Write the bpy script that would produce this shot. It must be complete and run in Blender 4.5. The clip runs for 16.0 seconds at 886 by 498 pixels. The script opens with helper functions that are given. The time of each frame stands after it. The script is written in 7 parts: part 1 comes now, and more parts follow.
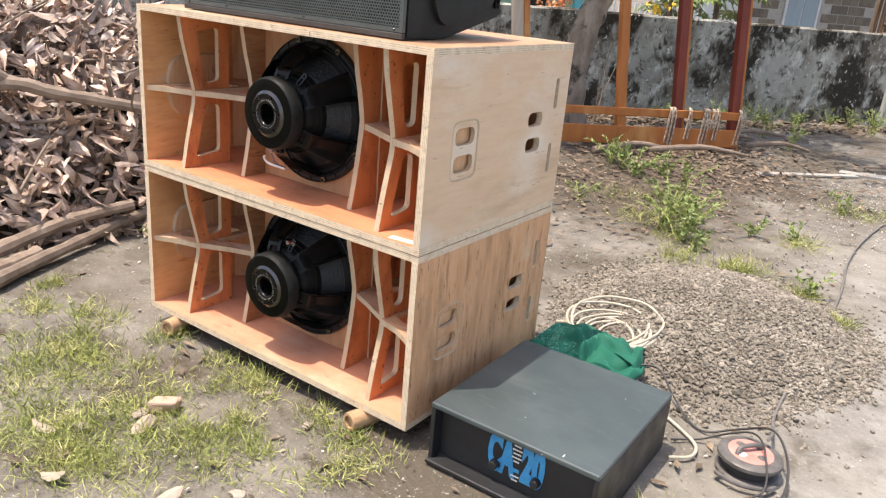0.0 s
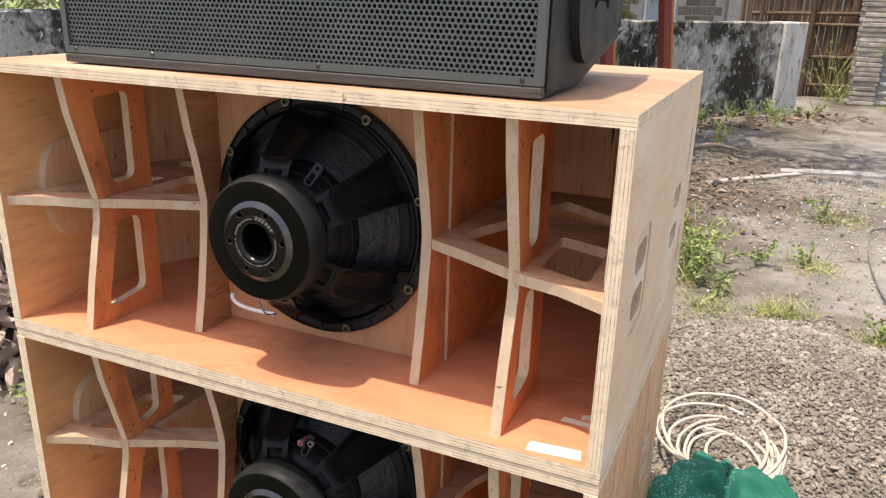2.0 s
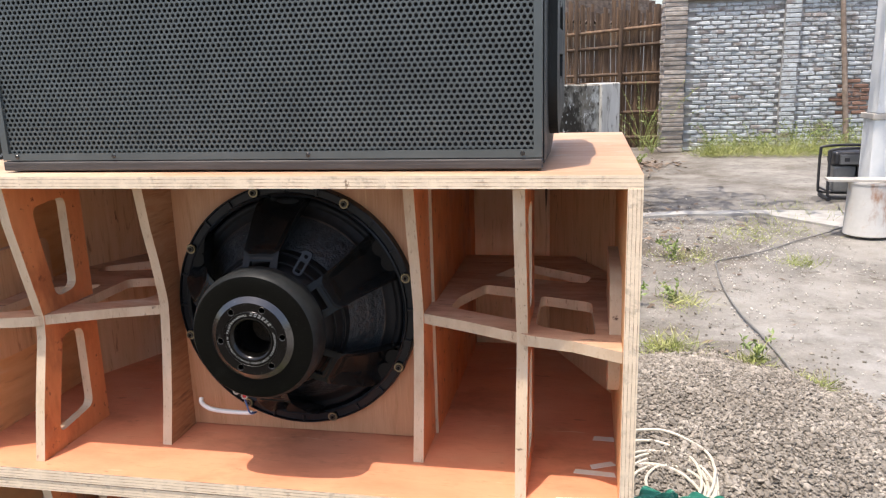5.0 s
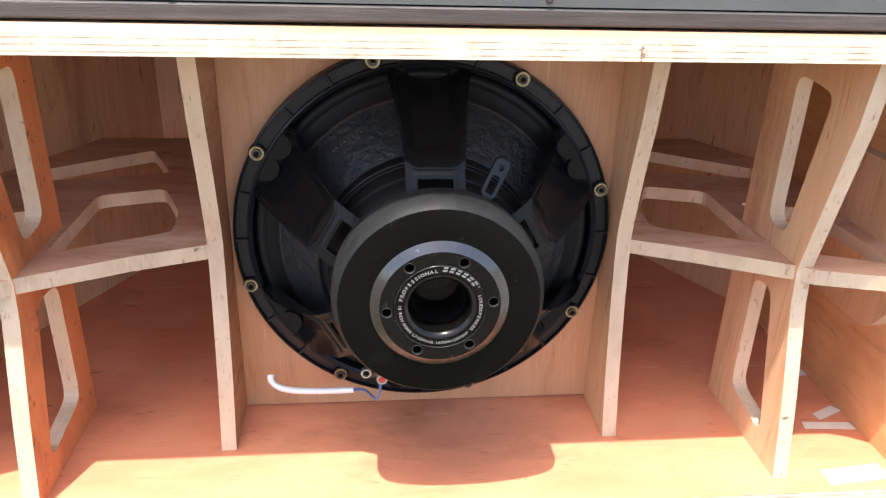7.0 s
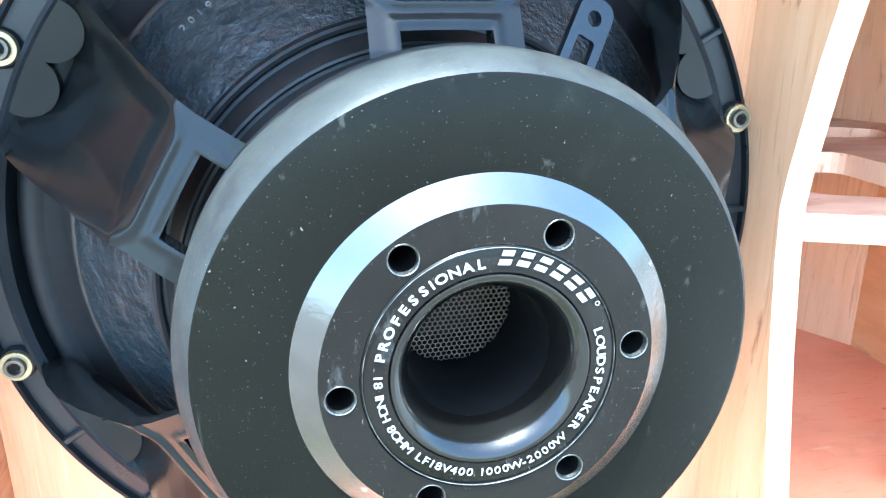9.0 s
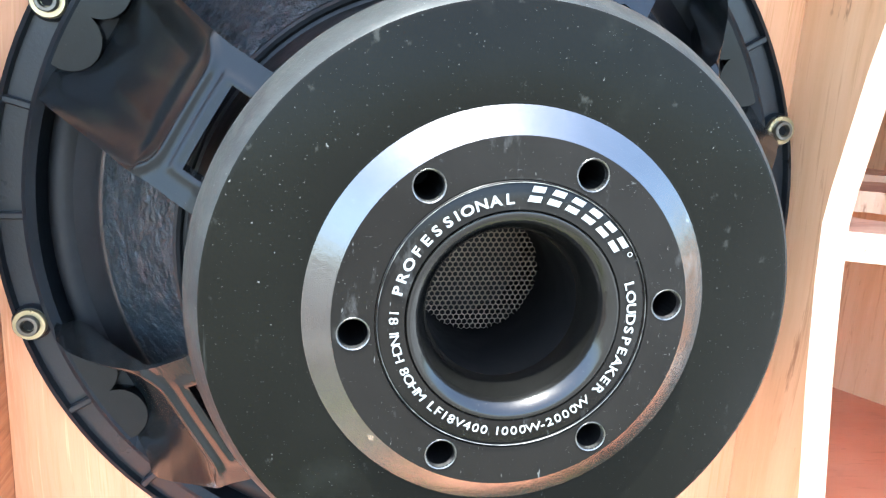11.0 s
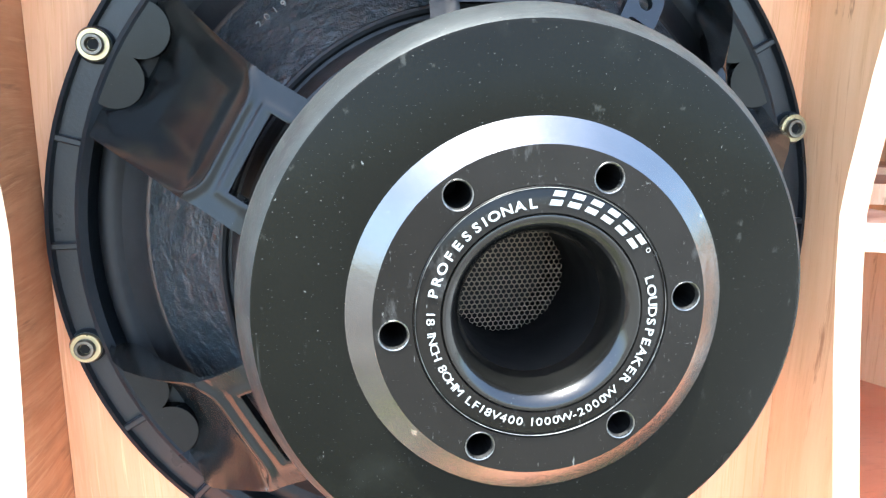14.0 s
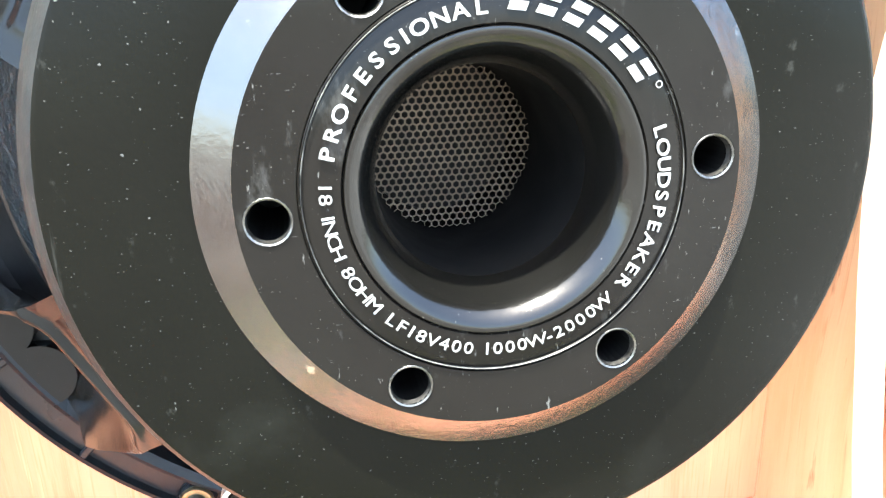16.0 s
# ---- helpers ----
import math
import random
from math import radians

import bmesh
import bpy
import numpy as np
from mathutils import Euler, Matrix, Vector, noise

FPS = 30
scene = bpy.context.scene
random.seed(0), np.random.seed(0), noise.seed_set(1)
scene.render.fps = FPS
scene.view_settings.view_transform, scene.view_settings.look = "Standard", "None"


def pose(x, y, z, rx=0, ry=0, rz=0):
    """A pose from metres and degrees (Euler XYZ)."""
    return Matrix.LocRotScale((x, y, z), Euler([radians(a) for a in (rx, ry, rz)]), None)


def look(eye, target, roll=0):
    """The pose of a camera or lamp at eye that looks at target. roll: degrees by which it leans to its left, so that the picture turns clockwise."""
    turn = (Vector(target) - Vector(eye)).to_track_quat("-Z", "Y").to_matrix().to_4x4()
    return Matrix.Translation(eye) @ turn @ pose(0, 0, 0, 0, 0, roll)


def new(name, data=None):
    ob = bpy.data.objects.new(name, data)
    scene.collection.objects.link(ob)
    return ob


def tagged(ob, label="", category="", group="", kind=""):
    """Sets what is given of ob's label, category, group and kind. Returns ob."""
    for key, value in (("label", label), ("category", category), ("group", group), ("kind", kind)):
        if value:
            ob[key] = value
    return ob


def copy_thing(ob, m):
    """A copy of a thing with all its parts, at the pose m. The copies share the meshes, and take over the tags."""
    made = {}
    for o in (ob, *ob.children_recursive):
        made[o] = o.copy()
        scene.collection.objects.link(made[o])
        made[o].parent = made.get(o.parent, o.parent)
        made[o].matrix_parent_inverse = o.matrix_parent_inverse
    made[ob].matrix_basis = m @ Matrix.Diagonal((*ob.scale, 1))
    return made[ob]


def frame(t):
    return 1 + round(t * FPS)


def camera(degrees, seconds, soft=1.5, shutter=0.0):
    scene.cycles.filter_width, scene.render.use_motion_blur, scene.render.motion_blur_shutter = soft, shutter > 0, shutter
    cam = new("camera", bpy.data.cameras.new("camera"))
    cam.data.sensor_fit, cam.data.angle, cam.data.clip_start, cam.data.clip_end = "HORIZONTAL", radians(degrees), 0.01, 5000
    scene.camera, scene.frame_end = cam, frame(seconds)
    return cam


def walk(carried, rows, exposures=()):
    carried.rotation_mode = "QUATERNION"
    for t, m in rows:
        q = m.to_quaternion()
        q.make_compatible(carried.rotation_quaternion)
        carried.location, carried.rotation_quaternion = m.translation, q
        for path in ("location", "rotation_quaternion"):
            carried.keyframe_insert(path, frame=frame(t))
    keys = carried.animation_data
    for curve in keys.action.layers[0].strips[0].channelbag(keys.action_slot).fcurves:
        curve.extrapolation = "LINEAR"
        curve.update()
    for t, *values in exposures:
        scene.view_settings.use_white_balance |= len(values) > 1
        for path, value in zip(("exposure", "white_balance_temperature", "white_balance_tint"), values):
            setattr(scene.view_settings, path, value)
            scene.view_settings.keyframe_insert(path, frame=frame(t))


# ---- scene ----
cam = camera(60.84, 16.0, soft=1.25)

PATH = [
    (0, (1.722, -1.514, 1.305), (0.66, 0.04, 0.629), 5.0),
    (0.5, (1.51, -1.331, 1.304), (0.433, 0.3, 0.878), 2.4),
    (1, (1.248, -1.184, 1.279), (0.24, 0.492, 0.859), 0.4),
    (1.5, (0.959, -1.076, 1.271), (0.079, 0.634, 0.722), 1.7),
    (2, (0.769, -0.956, 1.273), (0.01, 0.784, 0.641), 1.6),
    (2.5, (0.682, -0.965, 1.288), (0.122, 0.837, 0.625), 1.4),
    (3, (0.628, -1.09, 1.255), (-0.004, 0.673, 0.551), 0.7),
    (3.5, (0.625, -1.085, 1.209), (0.065, 0.616, 0.318), -0.4),
    (4, (0.622, -1.06, 1.196), (0.303, 0.732, 0.368), 1.7),
    (4.5, (0.602, -1.06, 1.258), (0.249, 0.844, 0.76), -0.6),
    (4.7, (0.586, -1.067, 1.284), (0.205, 0.846, 0.843), -1.5),
    (6.8, (-0.014, -0.687, 1.268), (0.001, 1.15, 0.478), 1.3),
    (7, (-0.051, -0.65, 1.242), (0.138, 1.162, 0.416), 1.7),
    (7.5, (-0.075, -0.565, 1.193), (0.325, 1.195, 0.33), 1.9),
    (8, (-0.076, -0.397, 1.144), (0.321, 1.4, 0.361), 5.0),
    (8.5, (-0.069, -0.256, 1.098), (0.379, 1.53, 0.319), 2.9),
    (9, (-0.053, -0.227, 1.005), (0.367, 1.626, 0.381), 0.1),
    (9.2, (-0.045, -0.229, 0.98), (0.391, 1.638, 0.411), 1.8),
    (11.3, (-0.055, -0.229, 0.958), (0.271, 1.69, 0.497), 3.7),
    (11.5, (-0.058, -0.233, 0.956), (0.234, 1.684, 0.467), 3.5),
    (12, (-0.056, -0.235, 0.956), (0.229, 1.685, 0.47), 1.7),
    (12.5, (-0.054, -0.237, 0.955), (0.227, 1.685, 0.478), 1.0),
    (13, (-0.051, -0.242, 0.957), (0.229, 1.682, 0.49), -0.2),
    (13.5, (-0.049, -0.246, 0.959), (0.236, 1.685, 0.526), 0.4),
    (14, (-0.056, -0.248, 0.961), (0.228, 1.688, 0.544), 0.1),
    (14.5, (-0.054, -0.249, 0.962), (0.235, 1.688, 0.555), 0.3),
    (15, (-0.038, -0.23, 0.952), (0.27, 1.67, 0.407), -0.6),
    (15.5, (-0.032, -0.215, 0.938), (0.283, 1.679, 0.377), -1.0),
    (16, (-0.029, -0.166, 0.92), (0.327, 1.715, 0.339), -0.7),
]
EXPOSURE = [
    (0, 1.06, 7250, 14),
    (1.5, 1.0, 7350, 15),
    (3.0, 1.13, 7250, 15),
    (4.0, 1.10, 6700, 9),
    (4.7, 1.08, 6800, 15),
    (6.8, 1.74, 6900, 14),
    (7.5, 2.22, 5550, 5),
    (8.0, 2.82, 5050, -9),
    (8.5, 3.85, 4780, -11),
    (9.0, 4.1, 5050, -6),
    (11.3, 3.78, 5750, 2),
    (15.0, 3.78, 5900, 2),
    (16.0, 3.90, 6350, 3),
]
walk(cam, [(t, look(eye, target, roll)) for t, eye, target, roll in PATH], EXPOSURE)

# ---- world and light ----
TO_SUN = Vector((-0.18, -0.207, 1.0)).normalized()
world = bpy.data.worlds.new("sky")
scene.world = world
world.use_nodes = True
wn = world.node_tree
sky = wn.nodes.new("ShaderNodeTexSky")
sky.sky_type, sky.sun_disc = "NISHITA", False
sky.sun_elevation, sky.sun_rotation = radians(74.7), radians(221)
sky.air_density, sky.dust_density, sky.ozone_density = 1.0, 3.0, 1.0
wn.links.new(sky.outputs[0], wn.nodes["Background"].inputs[0])
wn.nodes["Background"].inputs[1].default_value = 0.15
sun_data = bpy.data.lights.new("sun", "SUN")
sun_data.energy, sun_data.angle, sun_data.color = 2.6, radians(0.55), (1.0, 0.955, 0.88)
sun_lamp = new("sun", sun_data)
sun_lamp.matrix_world = look(TO_SUN * 30, (0, 0, 0))

# ---- materials ----


def ramp_of(tree, stops):
    node = tree.nodes.new("ShaderNodeValToRGB")
    while len(node.color_ramp.elements) < len(stops):
        node.color_ramp.elements.new(0.5)
    for el, (at, c) in zip(node.color_ramp.elements, stops):
        el.position = at
        el.color = (c, c, c, 1) if isinstance(c, (int, float)) else (*c, 1)
    return node


def noise_of(tree, vec, scale, detail=5, rough=0.6):
    node = tree.nodes.new("ShaderNodeTexNoise")
    node.inputs["Scale"].default_value = scale
    node.inputs["Detail"].default_value = detail
    node.inputs["Roughness"].default_value = rough
    tree.links.new(vec, node.inputs["Vector"])
    return node


def blend(tree, fac, a, b, mode="MIX"):
    node = tree.nodes.new("ShaderNodeMix")
    node.data_type, node.blend_type = "RGBA", mode
    for sock, val in ((node.inputs[0], fac), (node.inputs[6], a), (node.inputs[7], b)):
        if isinstance(val, (int, float)):
            sock.default_value = val
        elif isinstance(val, tuple):
            sock.default_value = (*val, 1)
        else:
            tree.links.new(val, sock)
    return node.outputs[2]


def sums(tree, op, a, b=0.0, clamp=False):
    node = tree.nodes.new("ShaderNodeMath")
    node.operation, node.use_clamp = op, clamp
    for sock, val in ((node.inputs[0], a), (node.inputs[1], b)):
        if isinstance(val, (int, float)):
            sock.default_value = val
        else:
            tree.links.new(val, sock)
    return node.outputs[0]


def make(name, stops, scale=6.0, stretch=(1, 1, 1), rough=0.6, rough_var=0.12, metal=0.0, bump=0.15, bump_scale=80.0,
         bump_dist=0.002, stains=(), rand=0.0, spec=0.5, island=0.0, warp=0.0, coat=0.0):
    """A surface: a grain ramp, stains as (colour, scale, low, high, stretch), a fine relief and a varying roughness."""
    m = bpy.data.materials.new(name)
    m.use_nodes = True
    t = m.node_tree
    bsdf = t.nodes["Principled BSDF"]
    co = t.nodes.new("ShaderNodeTexCoord").outputs["Object"]
    info = t.nodes.new("ShaderNodeObjectInfo")
    shift = t.nodes.new("ShaderNodeVectorMath")
    shift.operation = "MULTIPLY_ADD"
    t.links.new(info.outputs["Random"], shift.inputs[0])
    shift.inputs[1].default_value = (7.3, 5.1, 9.7)
    t.links.new(co, shift.inputs[2])
    base = shift.outputs[0]
    if warp:
        wobble = noise_of(t, base, 3.0, 2)
        add = t.nodes.new("ShaderNodeVectorMath")
        add.operation = "MULTIPLY_ADD"
        t.links.new(wobble.outputs["Color"], add.inputs[0])
        add.inputs[1].default_value = (warp, warp, warp)
        t.links.new(base, add.inputs[2])
        base = add.outputs[0]
    mp = t.nodes.new("ShaderNodeMapping")
    mp.inputs["Scale"].default_value = stretch
    t.links.new(base, mp.inputs["Vector"])
    grain = noise_of(t, mp.outputs[0], scale, 7, 0.62)
    col = ramp_of(t, stops)
    t.links.new(grain.outputs["Fac"], col.inputs[0])
    out = col.outputs[0]
    for colour, sc, lo, hi, st, *octaves in stains:
        mp2 = t.nodes.new("ShaderNodeMapping")
        mp2.inputs["Scale"].default_value = st
        mp2.inputs["Location"].default_value = (sc * 1.7, sc * 0.6, 3.1)
        t.links.new(base, mp2.inputs["Vector"])
        spot = noise_of(t, mp2.outputs[0], sc, octaves[0] if octaves else 6, 0.65)
        mask = ramp_of(t, ((lo, 0.0), (hi, 1.0)))
        t.links.new(spot.outputs["Fac"], mask.inputs[0])
        out = blend(t, mask.outputs[0], out, colour)
    if rand:
        dim = ramp_of(t, ((0.0, 1.0 - rand), (1.0, 1.0 + rand * 0.6)))
        t.links.new(info.outputs["Random"], dim.inputs[0])
        out = blend(t, 1.0, out, dim.outputs[0], "MULTIPLY")
    if island:
        geo = t.nodes.new("ShaderNodeNewGeometry")
        dim = ramp_of(t, ((0.0, 1.0 - island), (1.0, 1.0 + island * 0.6)))
        t.links.new(geo.outputs["Random Per Island"], dim.inputs[0])
        out = blend(t, 1.0, out, dim.outputs[0], "MULTIPLY")
    t.links.new(out, bsdf.inputs["Base Color"])
    bsdf.inputs["Metallic"].default_value = metal
    bsdf.inputs["Specular IOR Level"].default_value = spec
    bsdf.inputs["Coat Weight"].default_value = coat
    bsdf.inputs["Coat Roughness"].default_value = 0.15
    rr = ramp_of(t, ((0.3, max(0.02, rough - rough_var)), (0.7, min(1.0, rough + rough_var))))
    patch = noise_of(t, base, scale * 0.8 + 1.5, 4)
    t.links.new(patch.outputs["Fac"], rr.inputs[0])
    t.links.new(rr.outputs[0], bsdf.inputs["Roughness"])
    if bump:
        fine = noise_of(t, mp.outputs[0], bump_scale, 4)
        bn = t.nodes.new("ShaderNodeBump")
        bn.inputs["Strength"].default_value = bump
        bn.inputs["Distance"].default_value = bump_dist
        t.links.new(fine.outputs["Fac"], bn.inputs["Height"])
        t.links.new(bn.outputs[0], bsdf.inputs["Normal"])
    return m


def make_edge(name, axis, light=(0.80, 0.655, 0.475), dark=(0.30, 0.19, 0.115)):
    """Sawn plywood edge: thin veneers across the board's thickness, frayed by the saw."""
    m = make(name, ((0.3, light), (0.7, tuple(c * 0.80 for c in light))), 40, (1, 1, 1), 0.75, 0.1, bump=0.4, bump_scale=220,
             stains=((tuple(c * 0.62 for c in light), 55, 0.57, 0.68, (1, 1, 1)), ((0.24, 0.16, 0.10), 26, 0.67, 0.71, (1, 1, 1))))
    t = m.node_tree
    bsdf = t.nodes["Principled BSDF"]
    co = t.nodes.new("ShaderNodeTexCoord").outputs["Object"]
    sep = t.nodes.new("ShaderNodeSeparateXYZ")
    t.links.new(co, sep.inputs[0])
    wob = noise_of(t, co, 9.0, 3)
    off = sums(t, "MULTIPLY_ADD", wob.outputs["Fac"], 0.0022)
    off.node.inputs[2].default_value = 0.0
    line = sums(t, "FRACT", sums(t, "MULTIPLY", sums(t, "ADD", sep.outputs[axis], off), 1 / 0.0056))
    mask = ramp_of(t, ((0.66, 0.0), (0.76, 1.0), (0.88, 1.0), (0.96, 0.0)))
    t.links.new(line, mask.inputs[0])
    fray = noise_of(t, co, 30.0, 4)
    fm = ramp_of(t, ((0.36, 0.05), (0.62, 0.95)))
    t.links.new(fray.outputs["Fac"], fm.inputs[0])
    was = bsdf.inputs["Base Color"].links[0].from_socket
    t.links.new(blend(t, sums(t, "MULTIPLY", mask.outputs[0], fm.outputs[0]), was, dark), bsdf.inputs["Base Color"])
    return m


PLY_PALE = make("pale_plywood", ((0.25, (0.74, 0.54, 0.365)), (0.5, (0.70, 0.50, 0.33)), (0.75, (0.655, 0.455, 0.29))), 9, (1, 0.6, 5), 0.62, 0.1,
                bump=0.12, bump_scale=60, stains=(((0.75, 0.66, 0.54), 2.2, 0.52, 0.75, (1, 1, 2)), ((0.58, 0.40, 0.25), 3.5, 0.55, 0.68, (1, 0.5, 3)), ((0.42, 0.27, 0.16), 18, 0.64, 0.69, (1, 0.5, 4))), warp=0.03)
PLY_STREAK = make("streaky_plywood", ((0.25, (0.71, 0.425, 0.245)), (0.5, (0.64, 0.355, 0.188)), (0.75, (0.53, 0.275, 0.132))), 8, (1, 5, 0.7), 0.6, 0.1,
                  bump=0.12, bump_scale=60, stains=(((0.47, 0.26, 0.13), 5, 0.52, 0.64, (1, 2.5, 0.5)), ((0.40, 0.205, 0.095), 12, 0.56, 0.66, (1, 3, 0.4)), ((0.15, 0.068, 0.032), 30, 0.625, 0.655, (1, 4.0, 0.6)), ((0.70, 0.53, 0.36), 2.5, 0.57, 0.72, (1, 1, 1))), warp=0.03)
PLY_RED = make("red_brown_plywood", ((0.25, (0.74, 0.285, 0.115)), (0.5, (0.67, 0.240, 0.092)), (0.75, (0.57, 0.188, 0.070))), 11, (1.2, 3.5, 1.2), 0.5, 0.1,
               bump=0.1, bump_scale=90, stains=(((0.31, 0.085, 0.032), 2.6, 0.54, 0.70, (1, 2, 1)), ((0.24, 0.07, 0.028), 22, 0.61, 0.67, (0.4, 2, 2)), ((0.54, 0.24, 0.115), 3.3, 0.62, 0.78, (1, 1, 2))), warp=0.02)
PLY_FLOOR = make("salmon_plywood", ((0.25, (0.71, 0.292, 0.158)), (0.5, (0.65, 0.250, 0.134)), (0.75, (0.56, 0.198, 0.102))), 7, (0.9, 2.2, 1), 0.52, 0.14,
                 bump=0.1, bump_scale=90, stains=(((0.64, 0.31, 0.175), 2.0, 0.54, 0.76, (1, 1.6, 1)), ((0.45, 0.165, 0.08), 5.0, 0.56, 0.72, (1, 1.5, 1)), ((0.36, 0.13, 0.065), 30, 0.64, 0.70, (0.45, 1.6, 1)), ((0.50, 0.185, 0.088), 100, 0.58, 0.70, (0.3, 3, 1)),
                                                  ((0.70, 0.42, 0.28), 14, 0.66, 0.71, (0.25, 3, 1)), ((0.27, 0.10, 0.05), 8, 0.70, 0.73, (1, 1, 1))), warp=0.05)
PLY_DUSTY = make("dusty_pink_plywood", ((0.25, (0.70, 0.335, 0.215)), (0.5, (0.64, 0.290, 0.182)), (0.75, (0.55, 0.235, 0.142))), 7, (0.9, 2.2, 1), 0.6, 0.12,
                 bump=0.1, bump_scale=90, stains=(((0.68, 0.44, 0.32), 2.4, 0.52, 0.74, (1, 1.6, 1)), ((0.45, 0.185, 0.11), 5.0, 0.58, 0.74, (1, 1.5, 1)), ((0.38, 0.15, 0.085), 30, 0.65, 0.71, (0.45, 1.6, 1)), ((0.27, 0.10, 0.05), 8, 0.71, 0.74, (1, 1, 1))), warp=0.05)
PLY_TAN = make("tan_plywood", ((0.25, (0.73, 0.48, 0.285)), (0.5, (0.68, 0.42, 0.235)), (0.75, (0.61, 0.355, 0.185))), 14, (5, 5, 0.4), 0.55, 0.1,
               bump=0.15, bump_scale=70, stains=(((0.67, 0.48, 0.315), 2.4, 0.54, 0.75, (2, 2, 1)), ((0.48, 0.27, 0.14), 4, 0.57, 0.70, (3, 3, 0.5)), ((0.515, 0.28, 0.14), 30, 0.56, 0.68, (5, 5, 0.22)),
                                                 ((0.26, 0.125, 0.062), 9, 0.665, 0.70, (1.6, 2.4, 0.6)), ((0.40, 0.20, 0.10), 34, 0.62, 0.70, (2.5, 2.5, 0.35))), warp=0.03)
PLY_BAFFLE = make("tan_baffle_plywood", ((0.25, (0.555, 0.300, 0.165)), (0.5, (0.495, 0.254, 0.134)), (0.75, (0.415, 0.202, 0.100))), 10, (3.5, 1, 0.5), 0.55, 0.1,
                  bump=0.1, bump_scale=90, stains=(((0.53, 0.31, 0.175), 2.4, 0.56, 0.78, (2, 1, 1)), ((0.40, 0.195, 0.09), 24, 0.57, 0.68, (3, 1, 0.22)), ((0.44, 0.222, 0.103), 95, 0.51, 0.64, (6, 1, 0.16)), ((0.56, 0.325, 0.17), 80, 0.58, 0.68, (6, 1, 0.12)), ((0.40, 0.19, 0.09), 3.0, 0.52, 0.66, (1.5, 1, 0.6))), warp=0.03)
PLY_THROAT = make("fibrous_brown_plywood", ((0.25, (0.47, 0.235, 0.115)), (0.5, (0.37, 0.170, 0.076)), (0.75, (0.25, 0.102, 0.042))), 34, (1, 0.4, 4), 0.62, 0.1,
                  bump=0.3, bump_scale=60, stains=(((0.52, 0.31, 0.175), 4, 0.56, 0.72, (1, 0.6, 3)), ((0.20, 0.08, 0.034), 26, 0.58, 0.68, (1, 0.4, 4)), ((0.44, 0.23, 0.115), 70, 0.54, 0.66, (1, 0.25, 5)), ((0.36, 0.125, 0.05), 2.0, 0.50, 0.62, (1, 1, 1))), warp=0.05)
PLY_INNER = make("inner_side_plywood", ((0.25, (0.7776, 0.4536, 0.2160)), (0.5, (0.7128, 0.3834, 0.1674)), (0.75, (0.6156, 0.3078, 0.1242))), 13, (1, 0.7, 4), 0.6, 0.1,
                 bump=0.2, bump_scale=60, stains=(((0.50, 0.25, 0.115), 1.8, 0.5, 0.70, (1, 1, 1)), ((0.45, 0.225, 0.10), 18, 0.60, 0.70, (1, 0.4, 3)), ((0.67, 0.46, 0.28), 6, 0.62, 0.74, (1, 0.5, 2))), warp=0.05)
PLY_WEATHER = make("weathered_plywood", ((0.25, (0.60, 0.385, 0.26)), (0.5, (0.49, 0.285, 0.18)), (0.75, (0.33, 0.17, 0.10))), 14, (0.7, 2.5, 1), 0.62, 0.1,
                   bump=0.2, bump_scale=90, stains=(((0.64, 0.47, 0.34), 5, 0.54, 0.70, (0.8, 2, 1)), ((0.27, 0.145, 0.09), 12, 0.60, 0.68, (0.6, 2.2, 1)), ((0.20, 0.11, 0.07), 40, 0.63, 0.69, (0.4, 2.5, 1))), warp=0.05)
EDGE = {a: make_edge("plywood_edge_" + a, "XYZ".index(a.upper())) for a in "xyz"}
EDGE_PLAIN = make("sanded_plywood_edge", ((0.25, (0.585, 0.465, 0.335)), (0.5, (0.525, 0.400, 0.275)), (0.75, (0.42, 0.300, 0.195))), 26, (1, 1, 0.5), 0.72, 0.1, bump=0.4, bump_scale=150, warp=0.01,
                  stains=(((0.52, 0.39, 0.26), 12, 0.56, 0.70, (1, 1, 0.6)), ((0.54, 0.42, 0.29), 44, 0.56, 0.68, (4, 4, 0.6)), ((0.30, 0.20, 0.13), 70, 0.60, 0.68, (3, 3, 0.7)), ((0.14, 0.09, 0.06), 20, 0.675, 0.71, (1, 1, 1.5))))
LEG_CAST = make("glossy_black_casting", ((0.3, (0.0053, 0.0061, 0.0063)), (0.7, (0.0087, 0.0097, 0.0101))), 30, spec=0.14, rough=0.17, rough_var=0.05, bump=0.15, bump_scale=420, bump_dist=0.0005,
                stains=(((0.0048, 0.0040, 0.0038), 9, 0.58, 0.78, (1, 1, 1)), ((0.05, 0.048, 0.045), 1200, 0.765, 0.80, (1, 1, 1), 1)))
BLACK_CAST = make("black_painted_casting", ((0.3, (0.0056, 0.0071, 0.0090)), (0.7, (0.0090, 0.0112, 0.0137))), 30, spec=0.27, rough=0.33, rough_var=0.08, bump=0.22, bump_scale=420, bump_dist=0.0006,
                  stains=(((0.010, 0.0075, 0.006), 9, 0.58, 0.80, (1, 1, 1)), ((0.05, 0.048, 0.045), 1200, 0.765, 0.80, (1, 1, 1), 1)))
CONE_PAPER = make("black_paper_cone", ((0.3, (0.0124, 0.0161, 0.0186)), (0.7, (0.0251, 0.0309, 0.0347))), 130, spec=0.36, rough=0.36, rough_var=0.08, bump=1.0, bump_scale=64, bump_dist=0.0062,
                  stains=(((0.07, 0.07, 0.07), 900, 0.77, 0.80, (1, 1, 1), 1),))
